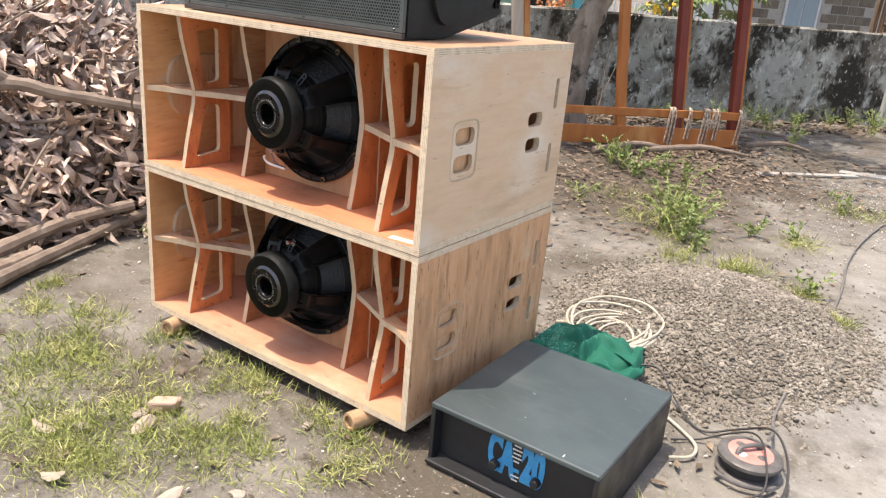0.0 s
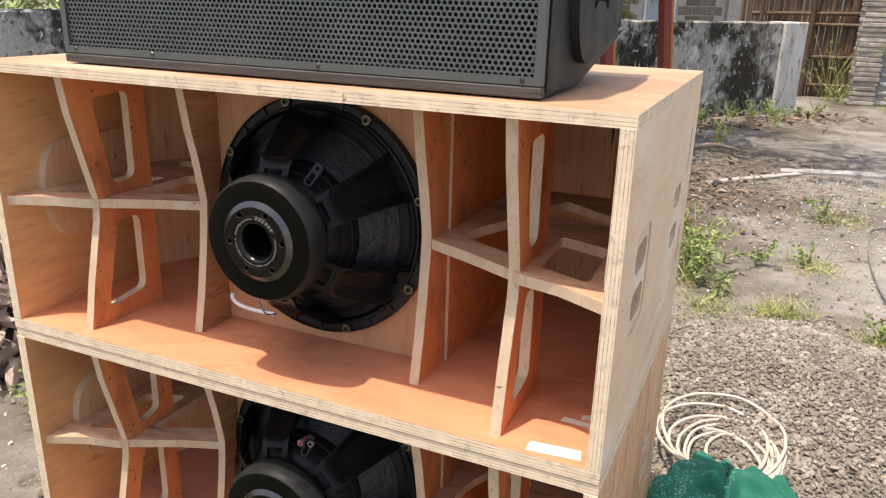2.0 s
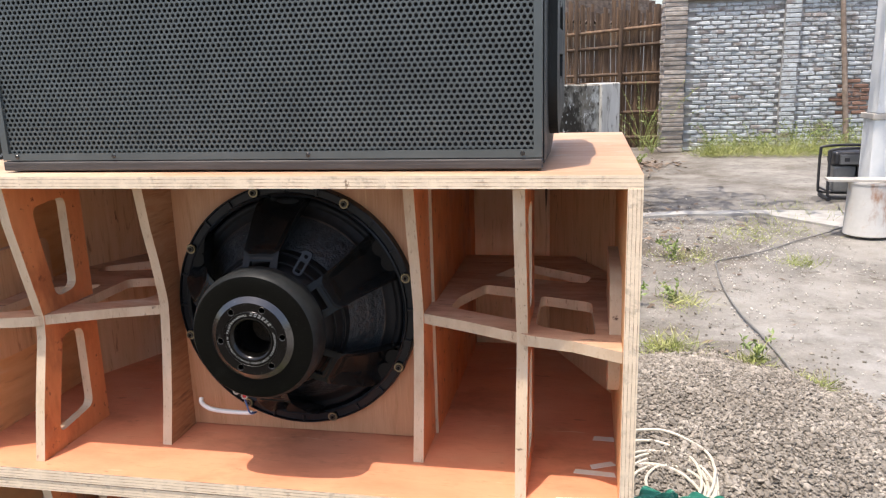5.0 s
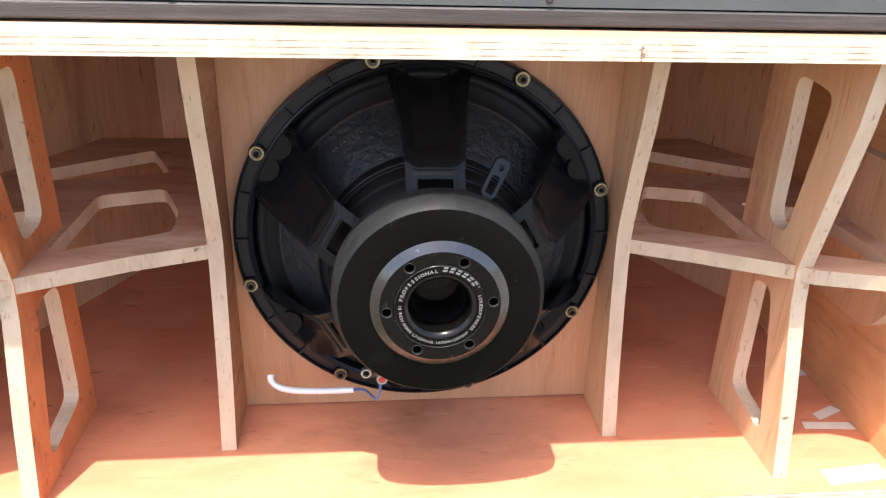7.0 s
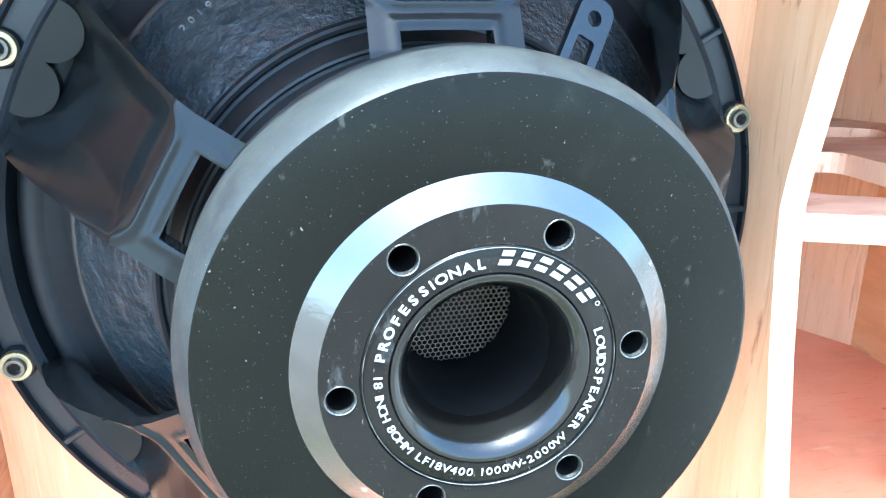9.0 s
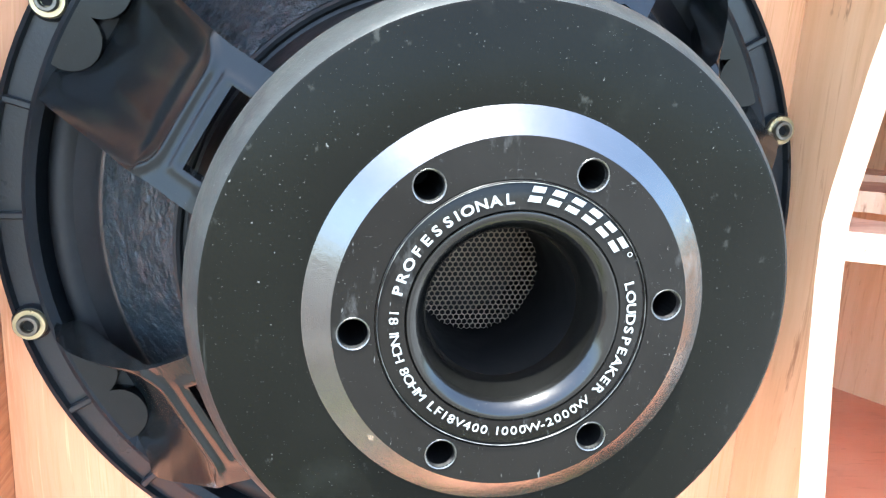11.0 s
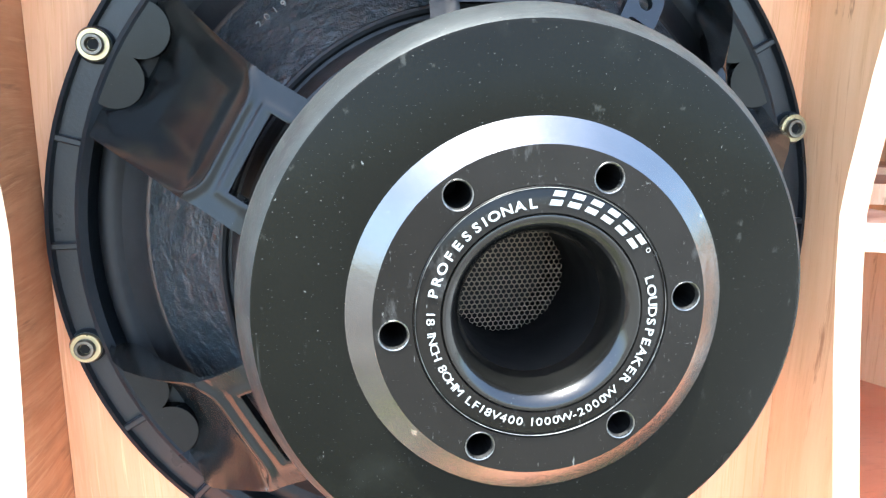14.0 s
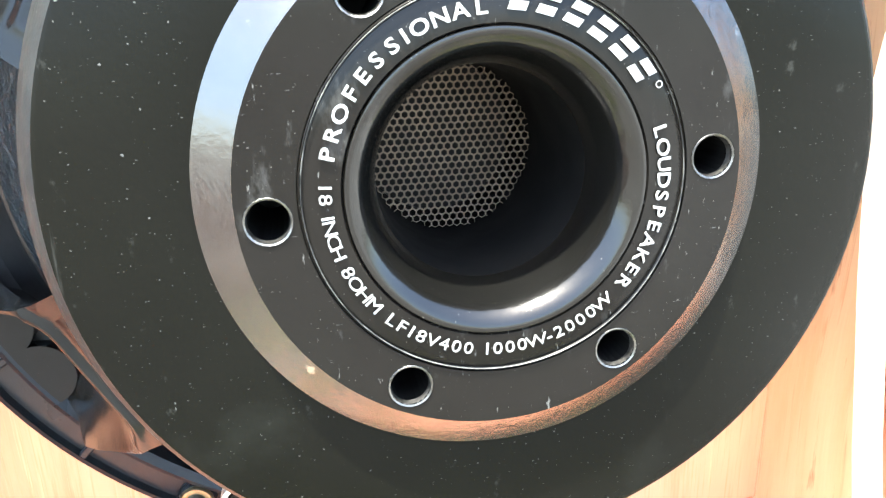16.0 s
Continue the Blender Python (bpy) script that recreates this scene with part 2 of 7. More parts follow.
SURROUND = make("matt_black_surround", ((0.3, (0.0055, 0.0059, 0.0064)), (0.7, (0.0101, 0.0107, 0.0114))), 60, spec=0.20, rough=0.5, rough_var=0.1, bump=0.2, bump_scale=300, bump_dist=0.0008)
MAGNET_BLACK = make("satin_black_plate", ((0.3, (0.0033, 0.0033, 0.0026)), (0.7, (0.0048, 0.0048, 0.0037))), 8, spec=0.052, rough=0.24, rough_var=0.05, bump=0.12, bump_scale=500, bump_dist=0.0004,
                    stains=(((0.010, 0.0104, 0.0085), 14, 0.55, 0.75, (1, 1, 1)), ((0.050, 0.050, 0.045), 1500, 0.755, 0.80, (1, 1, 1), 1), ((0.065, 0.065, 0.06), 620, 0.785, 0.81, (1, 1, 1), 1),
                            ((0.015, 0.015, 0.013), 34, 0.67, 0.74, (7, 1, 0.5)), ((0.017, 0.017, 0.0145), 110, 0.64, 0.72, (1.5, 1, 1))))
MAGNET_RIM = make("worn_grey_rim", ((0.3, (0.0125, 0.0142, 0.0145)), (0.7, (0.0195, 0.0214, 0.0212))), 60, spec=0.13, rough=0.50, rough_var=0.08, bump=0.3, bump_scale=300, bump_dist=0.0006,
                  stains=(((0.010, 0.011, 0.012), 40, 0.52, 0.66, (1, 1, 1)), ((0.055, 0.056, 0.054), 1200, 0.72, 0.77, (1, 1, 1), 1)))
HUB_BLACK = make("machined_black_hub", ((0.3, (0.0039, 0.0034, 0.0029)), (0.7, (0.0069, 0.0062, 0.0053))), 25, rough=0.2, rough_var=0.05, bump=0.1, bump_scale=300, bump_dist=0.0004,
                 stains=(((0.07, 0.067, 0.06), 1400, 0.74, 0.78, (1, 1, 1), 1), ((0.028, 0.027, 0.025), 30, 0.60, 0.70, (3, 1, 1.2)), ((0.075, 0.073, 0.068), 150, 0.665, 0.70, (5, 1, 1.4)), ((0.05, 0.048, 0.045), 130, 0.675, 0.71, (1.2, 1, 4))), spec=0.13)
FLARE = make("glossy_black_flare", ((0.3, (0.0026, 0.0025, 0.0022)), (0.7, (0.0044, 0.0042, 0.0038))), 30, rough=0.14, rough_var=0.04, bump=0.04, bump_scale=300, spec=0.36,
             stains=(((0.05, 0.048, 0.043), 1400, 0.76, 0.80, (1, 1, 1), 1),))
CHAMFER = make("polished_chamfer", ((0.3, (0.085, 0.083, 0.082)), (0.7, (0.115, 0.112, 0.110))), 30, rough=0.21, rough_var=0.04, metal=0.95, bump=0.06, bump_scale=300,
               stains=(((0.32, 0.31, 0.30), 90, 0.66, 0.70, (1, 1, 1)),))
BORE_RIM = make("bare_steel_bore_rim", ((0.3, (0.05, 0.048, 0.045)), (0.7, (0.16, 0.155, 0.145))), 300, rough=0.38, metal=0.9, bump=0.2, bump_scale=400)
INK_WHITE = make("white_print", ((0.3, (0.16, 0.16, 0.15)), (0.7, (0.23, 0.23, 0.22))), 200, rough=0.55, bump=0)
INK_DIM = make("faded_print", ((0.42, (0.004, 0.004, 0.004)), (0.72, (0.11, 0.11, 0.10))), 160, rough=0.6, bump=0)
GLUE = make("dusty_glue", ((0.35, (0.010, 0.0085, 0.0075)), (0.65, (0.055, 0.040, 0.030))), 60, rough=0.6, bump=0.6, bump_scale=300, bump_dist=0.0008)
SILVER = make("bright_silver_plating", ((0.3, (0.42, 0.41, 0.40)), (0.7, (0.56, 0.55, 0.53))), 80, rough=0.42, metal=0.85, bump=0.15, bump_scale=300)
ZINC = make("yellow_zinc_plating", ((0.3, (0.23, 0.19, 0.105)), (0.7, (0.33, 0.285, 0.185))), 60, rough=0.34, metal=0.9, bump=0.1, bump_scale=300)
BOLT_STEEL = make("dark_bolt_steel", ((0.3, (0.07, 0.065, 0.055)), (0.7, (0.13, 0.12, 0.10))), 90, rough=0.4, metal=0.8, bump=0.1, bump_scale=300)
# Near-black parts; in holes and pockets the inner shade is put into the colour.
BLACK_AND_SHADE = make("black_and_hole_shade", ((0.3, (0.0025, 0.0025, 0.0025)), (0.7, (0.004, 0.004, 0.004))), 30, rough=0.6, bump=0, spec=0.1)
MESH_METAL = make("dusty_wire_mesh", ((0.3, (0.055, 0.038, 0.024)), (0.7, (0.10, 0.074, 0.050))), 200, rough=0.5, metal=0.3, bump=0)
RED_CAP = make("red_plastic", ((0.3, (0.55, 0.025, 0.03)), (0.7, (0.65, 0.04, 0.045))), 30, rough=0.35, bump=0)
BLUE_WIRE = make("blue_insulation", ((0.3, (0.03, 0.11, 0.32)), (0.7, (0.05, 0.15, 0.40))), 30, rough=0.4, bump=0)
WHITE_PLASTIC = make("white_plastic", ((0.3, (0.72, 0.70, 0.66)), (0.7, (0.80, 0.78, 0.74))), 20, rough=0.4, bump=0.05)
SPEAKER_PAINT = make("black_textured_paint", ((0.3, (0.0115, 0.0142, 0.0148)), (0.7, (0.0185, 0.0222, 0.0225))), 20, spec=0.25, rough=0.5, rough_var=0.1, bump=0.5, bump_scale=260, bump_dist=0.001,
                     stains=(((0.036, 0.042, 0.042), 6, 0.62, 0.80, (1, 1, 1)),))
WORN_PAINT = make("worn_black_paint_on_wood", ((0.25, (0.022, 0.021, 0.021)), (0.5, (0.045, 0.042, 0.040)), (0.75, (0.085, 0.077, 0.071))), 14, (0.4, 3, 12), 0.65, bump=0.4, bump_scale=120)
GRILLE = make("dark_steel_grille", ((0.3, (0.066, 0.079, 0.079)), (0.7, (0.092, 0.107, 0.106))), 12, rough=0.45, rough_var=0.08, metal=0.2, bump=0.1, bump_scale=300,
              stains=(((0.12, 0.125, 0.125), 4, 0.6, 0.8, (1, 1, 1)), ((0.22, 0.22, 0.21), 120, 0.79, 0.82, (1, 1, 1), 1)))
FOAM = make("black_foam_backing", ((0.3, (0.003, 0.003, 0.0032)), (0.7, (0.006, 0.006, 0.0065))), 40, rough=0.9, bump=0.3, bump_scale=200)
AMP_PAINT = make("scuffed_black_lid", ((0.3, (0.047, 0.064, 0.067)), (0.7, (0.076, 0.098, 0.101))), 5, rough=0.36, rough_var=0.08, bump=0.25, bump_scale=260, bump_dist=0.0008,
                 stains=(((0.105, 0.128, 0.130), 3, 0.54, 0.80, (1, 3, 1)), ((0.10, 0.122, 0.125), 20, 0.60, 0.72, (0.6, 4, 1)), ((0.50, 0.50, 0.48), 36, 0.79, 0.81, (0.5, 3, 1), 1), ((0.50, 0.50, 0.48), 30, 0.80, 0.82, (2.5, 0.7, 1), 1)))
AMP_FACE = make("matt_black_panel", ((0.3, (0.015, 0.016, 0.018)), (0.7, (0.026, 0.027, 0.029))), 12, rough=0.45, bump=0.1, bump_scale=200)
PRINT_BLUE = make("blue_print", ((0.3, (0.03, 0.26, 0.55)), (0.7, (0.05, 0.36, 0.66))), 50, rough=0.4, bump=0)
BAMBOO_LOG = make("dry_bamboo_log", ((0.3, (0.50, 0.33, 0.19)), (0.7, (0.36, 0.22, 0.12))), 20, (6, 1, 6), 0.7, bump=0.3, bump_scale=60)
ROPE_WHITE = make("white_cable_jacket", ((0.3, (0.55, 0.51, 0.42)), (0.7, (0.44, 0.40, 0.31))), 12, rough=0.5, bump=0.1)
CABLE_BLACK = make("black_rubber_cable", ((0.3, (0.03, 0.03, 0.03)), (0.7, (0.055, 0.052, 0.05))), 30, rough=0.5, bump=0.1)
CABLE_GREY = make("dusty_grey_cable", ((0.3, (0.13, 0.125, 0.115)), (0.7, (0.20, 0.19, 0.175))), 30, rough=0.6, bump=0.1)
REEL_RED = make("faded_red_plastic", ((0.3, (0.58, 0.20, 0.165)), (0.7, (0.66, 0.34, 0.29))), 20, rough=0.4, bump=0.1)
REEL_BLACK = make("dusty_black_plastic", ((0.3, (0.075, 0.070, 0.067)), (0.7, (0.15, 0.14, 0.132))), 20, rough=0.5, bump=0.1)
CLOTH = make("green_printed_cloth", ((0.35, (0.0000, 0.1148, 0.0702)), (0.65, (0.0041, 0.2025, 0.1283))), 9, rough=0.8, bump=0.5, bump_scale=400, bump_dist=0.001,
             stains=(((0.13, 0.33, 0.24), 170, 0.56, 0.62, (1, 1, 1), 1), ((0.0, 0.115, 0.072), 7, 0.42, 0.46, (1, 2, 1)), ((0.0, 0.065, 0.040), 5, 0.58, 0.68, (1, 1, 1))))

# ---- shaping helpers ----


def part(name, bm, material, parent, label="", smooth=False):
    """Links a bmesh as one mesh under a thing or a part."""
    me = bpy.data.meshes.new(name)
    bm.to_mesh(me)
    bm.free()
    for mt in material if isinstance(material, (list, tuple)) else (material,):
        me.materials.append(mt)
    if smooth:
        me.shade_smooth()
        me.set_sharp_from_angle(angle=radians(38))
    ob = new(name, me)
    if parent is not None:
        ob.parent = parent
    if label:
        tagged(ob, label)
    return ob


def thing(name, label, category, m=None, group="", kind=""):
    ob = new(name)
    ob.empty_display_size = 0.05
    if m is not None:
        ob.matrix_world = m
    return tagged(ob, label, category, group, kind)


def solid(name, bm, material, label, category, m=None, group="", kind="", smooth=False):
    ob = part(name, bm, material, None, "", smooth)
    if m is not None:
        ob.matrix_world = m
    return tagged(ob, label, category, group, kind)


def mesh_of(name, verts, faces, material, label="", category="", kind="", m=None, parent=None, group=""):
    me = bpy.data.meshes.new(name)
    me.from_pydata([tuple(v) for v in verts], [], faces)
    me.materials.append(material)
    ob = new(name, me)
    if parent is not None:
        ob.parent = parent
    if m is not None:
        ob.matrix_world = m
    return tagged(ob, label, category, group, kind)


def rounded(pts, r, n=4):
    """A polygon with its corners rounded by r."""
    out = []
    for i, p in enumerate(pts):
        p, a, b = Vector(p), Vector(pts[i - 1]), Vector(pts[(i + 1) % len(pts)])
        da, db = (a - p), (b - p)
        k = min(r, da.length * 0.45, db.length * 0.45)
        s, e = p + da.normalized() * k, p + db.normalized() * k
        for j in range(n + 1):
            w = j / n
            out.append(tuple(s * (1 - w) ** 2 + p * 2 * w * (1 - w) + e * w * w))
    return out


def circle(cx, cy, r, n=32):
    return [(cx + r * math.cos(2 * math.pi * i / n), cy + r * math.sin(2 * math.pi * i / n)) for i in range(n)]


def rect(x0, x1, y0, y1):
    return [(x0, y0), (x1, y0), (x1, y1), (x0, y1)]


def plate(outer, holes, axis, lo, hi):
    """A board of the given outline with openings through it; its cut edges take the second material."""
    bm = bmesh.new()
    put = {"x": lambda u, v: (lo, u, v), "y": lambda u, v: (u, lo, v), "z": lambda u, v: (u, v, lo)}[axis]
    edges = []
    for loop in [outer, *holes]:
        vs = [bm.verts.new(put(*p)) for p in loop]
        edges += [bm.edges.new((vs[i - 1], vs[i])) for i in range(len(vs))]
    bmesh.ops.triangle_fill(bm, edges=edges, use_beauty=True)
    faces = bm.faces[:]
    ext = bmesh.ops.extrude_face_region(bm, geom=faces)
    d = Vector([(hi - lo) * (a == axis) for a in "xyz"])
    bmesh.ops.translate(bm, verts=[g for g in ext["geom"] if isinstance(g, bmesh.types.BMVert)], vec=d)
    bmesh.ops.recalc_face_normals(bm, faces=bm.faces[:])
    k = "xyz".index(axis)
    for f in bm.faces:
        f.material_index = 0 if abs(f.normal[k]) > 0.7 else 1
    return bm


def box(x0, x1, y0, y1, z0, z1, bevel=0.0, seg=2, bm=None):
    own = bm is None
    bm = bm or bmesh.new()
    made = bmesh.ops.create_cube(bm, size=1.0, matrix=Matrix.LocRotScale(((x0 + x1) / 2, (y0 + y1) / 2, (z0 + z1) / 2), None, (x1 - x0, y1 - y0, z1 - z0)))
    if bevel and own:
        bmesh.ops.bevel(bm, geom=bm.edges[:], offset=bevel, segments=seg, affect="EDGES", profile=0.5)
    return bm


def lathe(profile, n=64, bm=None, close=False):
    """Turns (radius, y) pairs round the y axis."""
    bm = bm or bmesh.new()
    rings = []
    for r, y in profile:
        if r < 1e-6:
            rings.append([bm.verts.new((0, y, 0))])
        else:
            rings.append([bm.verts.new((r * math.cos(2 * math.pi * i / n), y, r * math.sin(2 * math.pi * i / n))) for i in range(n)])
    pairs = list(zip(rings, rings[1:])) + ([(rings[-1], rings[0])] if close else [])
    for a, b in pairs:
        for i in range(n):
            q = [a[i % len(a)], a[(i + 1) % len(a)], b[(i + 1) % len(b)], b[i % len(b)]]
            q = list(dict.fromkeys(q))
            if len(q) > 2:
                bm.faces.new(q)
    bmesh.ops.recalc_face_normals(bm, faces=bm.faces[:])
    return bm


def tube(points, radii, n=8, bm=None, caps=True):
    """A round rod along points; radii one number or one a point."""
    bm = bm or bmesh.new()
    pts = [Vector(p) for p in points]
    rad = [radii] * len(pts) if isinstance(radii, (int, float)) else radii
    side, rings = None, []
    for i, p in enumerate(pts):
        d = (pts[min(i + 1, len(pts) - 1)] - pts[max(i - 1, 0)]).normalized()
        if side is None:
            side = d.orthogonal().normalized()
        side = (side - d * side.dot(d)).normalized()
        up = d.cross(side)
        rings.append([bm.verts.new(p + (side * math.cos(2 * math.pi * k / n) + up * math.sin(2 * math.pi * k / n)) * rad[i]) for k in range(n)])
    for a, b in zip(rings, rings[1:]):
        for k in range(n):
            bm.faces.new((a[k], a[(k + 1) % n], b[(k + 1) % n], b[k]))
    if caps:
        bm.faces.new(rings[0][::-1])
        bm.faces.new(rings[-1])
    return bm


def glide(points, steps=6):
    """More points along a smooth line through the given ones."""
    p = [Vector(q) for q in points]
    p = [2 * p[0] - p[1], *p, 2 * p[-1] - p[-2]]
    out = []
    for a, b, c, d in zip(p, p[1:], p[2:], p[3:]):
        for j in range(steps):
            t = j / steps
            out.append(0.5 * ((2 * b) + (c - a) * t + (2 * a - 5 * b + 4 * c - d) * t * t + (3 * b - a - 3 * c + d) * t ** 3))
    return out + [p[-2]]


def leaf_mesh(spots, rng):
    """Folded leaves: spots hold base, way, side, length, width, fold and droop."""
    verts, faces = [], []
    for base, way, side, length, width, fold, droop in spots:
        up = way.cross(side)
        k = len(verts)
        mid = base + way * (length * 0.45)
        end = base + way * length - up * (droop * length)
        verts += [base, mid + side * (width / 2) + up * (fold * width), mid, mid - side * (width / 2) + up * (fold * width), end]
        faces += [(k, k + 2, k + 1), (k, k + 3, k + 2), (k + 2, k + 4, k + 1), (k + 3, k + 4, k + 2)]
    return verts, faces


def curled_leaf_mesh(spots):
    """Curled oval leaves: spots hold base, way, side, length, width, fold, droop and twist."""
    verts, faces = [], []
    for base, way, side, length, width, fold, droop, twist in spots:
        up = way.cross(side)
        k = len(verts)
        verts.append(base)
        for s, w in ((0.22, 0.78), (0.52, 1.0), (0.80, 0.62)):
            mid = base + way * (length * s) - up * (droop * length * s * s)
            q = (side + up * (twist * (s - 0.4))).normalized() * (width / 2 * w)
            lift = up * (fold * width * w)
            verts += [mid + q + lift, mid, mid - q + lift * 0.8]
        verts.append(base + way * (length * 0.97) - up * (droop * length))
        faces += [(k, k + 2, k + 1), (k, k + 3, k + 2)]
        for m in (k + 1, k + 4):
            faces += [(m, m + 1, m + 4, m + 3), (m + 1, m + 2, m + 5, m + 4)]
        faces += [(k + 7, k + 8, k + 10), (k + 8, k + 9, k + 10)]
    return verts, faces


def any_way(rng, flat=0.0):
    while True:
        v = Vector((rng.uniform(-1, 1), rng.uniform(-1, 1), rng.uniform(-1, 1) * (1 - flat)))
        if 0.1 < v.length < 1:
            return v.normalized()


def text_bm(word, size, bm, m, depth=0.0003, fat=0.0):
    """Adds a word in the built-in font, centred, to a bmesh at the pose m."""
    cu = bpy.data.curves.new("word", "FONT")
    cu.body, cu.size, cu.align_x, cu.align_y, cu.extrude, cu.resolution_u = word, size, "CENTER", "CENTER", depth, 3
    cu.offset = fat
    ob = bpy.data.objects.new("word", cu)
    scene.collection.objects.link(ob)
    me = bpy.data.meshes.new_from_object(ob.evaluated_get(bpy.context.evaluated_depsgraph_get()))
    me.transform(m)
    bm.from_mesh(me)
    bpy.data.objects.remove(ob)
    bpy.data.curves.remove(cu)
    bpy.data.meshes.remove(me)


# ---- subwoofer cabinets ----
W, H, DEEP, T = 0.611, 0.542, 0.75, 0.021
CX, CZ, YB = 0.0136, 0.2748, 0.2055


def two_faced(bm):
    """The board's +x face takes the third material."""
    for f in bm.faces:
        if f.normal.x > 0.7:
            f.material_index = 2
    return bm


def cabinet(z0, face, base, label):
    root = thing("subwoofer_cabinet", label, "speaker cabinet", pose(0, 0, z0), "stacked subwoofer cabinets")
    # shell
    part("top_panel", plate(rect(-W, W, 0.0015, DEEP), (), "z", H - T, H - 0.0022), (PLY_TOP, EDGE["z"]), root)
    part("bottom_panel", plate(rect(-W, W, 0, DEEP), (), "z", 0, T), (base, EDGE["z"]), root, "salmon plywood floor board")
    part("back_panel", plate(rect(-W + T, W - T, T, H - T), (), "y", DEEP - T, DEEP), (PLY_TAN, EDGE["x"]), root)
    grip = rounded(rect(0.110, 0.238, 0.182, 0.350), 0.03)
    slots = [rounded(rect(0.510, 0.598, z - 0.022, z + 0.022), 0.021) for z in (0.234, 0.314)]
    slots += [rounded(rect(0.662, 0.684, z - 0.048, z + 0.048), 0.009) for z in (0.178, 0.385)]
    for s in (-1, 1):
        a, b = (W - T, W) if s > 0 else (-W, -W + T)
        outer = plate(rect(0.0, DEEP, T, H - T), [grip, *slots], "x", a, b)
        for f in outer.faces:
            if f.material_index == 0 and f.normal.x * s < 0:
                f.material_index = 2
        side = part("side_panel", outer, (face, EDGE["x"], PLY_INNER), root)
        a, b = (W - 0.016, W - 0.0025) if s > 0 else (-W + 0.0025, -W + 0.016)
        pads = [rounded(rect(0.128, 0.220, z - 0.024, z + 0.024), 0.021) for z in (0.228, 0.304)]
        part("grip_plate", plate(rounded(rect(0.1115, 0.2365, 0.1835, 0.3485), 0.029), pads, "x", a, b), (face, EDGE_PLAIN), side)
        a, b = (W - 0.0025, W - 0.0006) if s > 0 else (-W + 0.0006, -W + 0.0025)
        part("grip_rim", plate(rounded(rect(0.1104, 0.2376, 0.1824, 0.3496), 0.0298), [rounded(rect(0.1150, 0.2330, 0.1870, 0.3450), 0.026)], "x", a, b), (EDGE_PLAIN, EDGE_PLAIN), side, "pale sanded rim round the grip")
        a, b = (W - T - 0.018, W - T) if s > 0 else (-W + T, -W + T + 0.018)
        part("grip_backing", plate(rounded([(0.305, 0.374), (0.135, 0.374), (0.101, 0.350), (0.086, 0.300), (0.086, 0.255), (0.097, 0.205), (0.128, 0.166), (0.305, 0.166)], 0.018), (), "x", a, b), (PLY_TAN, EDGE_PLAIN), side, "plywood backing board behind the grip, its front edge rounded")
    # throat walls and baffle
    for x in (-0.229, 0.252):
        lean = [(0.113, H - T), (0.128, 0.43), (0.143, 0.37), (0.1555, 0.305), (0.158, 0.285), (0.1555, 0.250), (0.148, 0.19), (0.133, 0.10), (0.116, T), (0.228, T), (0.228, H - T)]
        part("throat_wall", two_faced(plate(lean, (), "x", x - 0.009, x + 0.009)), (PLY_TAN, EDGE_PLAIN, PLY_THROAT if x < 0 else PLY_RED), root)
        k = 0.0055 if x > 0 else -0.0055
        part("chamber_wall", plate(rect(0.2285, DEEP - T, T, H - T), (), "x", x - 0.009 + k, x + 0.009 + k), (PLY_RED, EDGE_PLAIN), root)
    part("baffle", plate(rect(-0.2195, 0.2425, T + 0.0025, H - T), [circle(CX, CZ, 0.203, 48)], "y", 0.206, 0.224), (PLY_BAFFLE, EDGE["y"]), root)
    # braces with two windows
    for x, yr in ((-0.427, 0.175), (0.438, 0.160)):
        lean = [(0.026, H - T), (0.036, 0.45), (0.070, 0.310), (0.078, 0.275), (0.074, 0.235), (0.046, 0.12), (0.026, T), (0.218, T), (0.218, H - T)]
        up = rounded([(0.086, 0.474), (yr, 0.482), (yr, 0.308), (0.118, 0.302)], 0.018)
        low = rounded([(0.118, 0.231), (yr, 0.227), (yr, 0.066), (0.074, 0.052)], 0.018)
        part("brace", two_faced(plate(lean, [up, low], "x", x - 0.009, x + 0.009)), (PLY_TAN, EDGE_PLAIN, PLY_RED), root)
    # shelf and slanting board either side of the throat
    for s in (-1, 1):
        sx = (lambda x: x) if s > 0 else (lambda x: 0.014 - x if x < 0.58 else -x)
        xi, xc = (0.2612, 0.2682) if s > 0 else (0.252, 0.258)
        ends = [(xi, 0.160), (0.330, 0.130), (0.428, 0.082), (0.447, 0.068), (0.516, 0.050), (0.5895, 0.011), (0.5895, 0.445), (0.509, 0.595), (xc, 0.595), (xc, 0.234), (xi, 0.225)]
        w1 = rounded([(0.300, 0.200), (0.424, 0.142), (0.424, 0.325), (0.343, 0.350), (0.306, 0.262)], 0.014)
        w2 = rounded([(0.4555, 0.118), (0.552, 0.078), (0.546, 0.252), (0.4545, 0.284)], 0.016)
        w3 = rounded([(0.352, 0.418), (0.535, 0.378), (0.546, 0.424), (0.402, 0.526)], 0.010)
        board = plate([(sx(x), y) for x, y in ends], [[(sx(x), y) for x, y in w] for w in (w1, w2, w3)], "z", 0.262, 0.280)
        part("shelf_board", board, (PLY_WEATHER, EDGE_PLAIN), root, "weathered plywood shelf with rounded windows")
        x0, y0, x1 = (0.59, 0.452, 0.447) if s > 0 else (-0.59, 0.375, -0.425)
        bm = plate([(x0, y0), (x0, y0 + 0.03), (x1 + s * 0.018, DEEP - T), (x1, DEEP - T)], (), "z", T, H - T)
        for f in bm.faces:
            f.material_index = 0
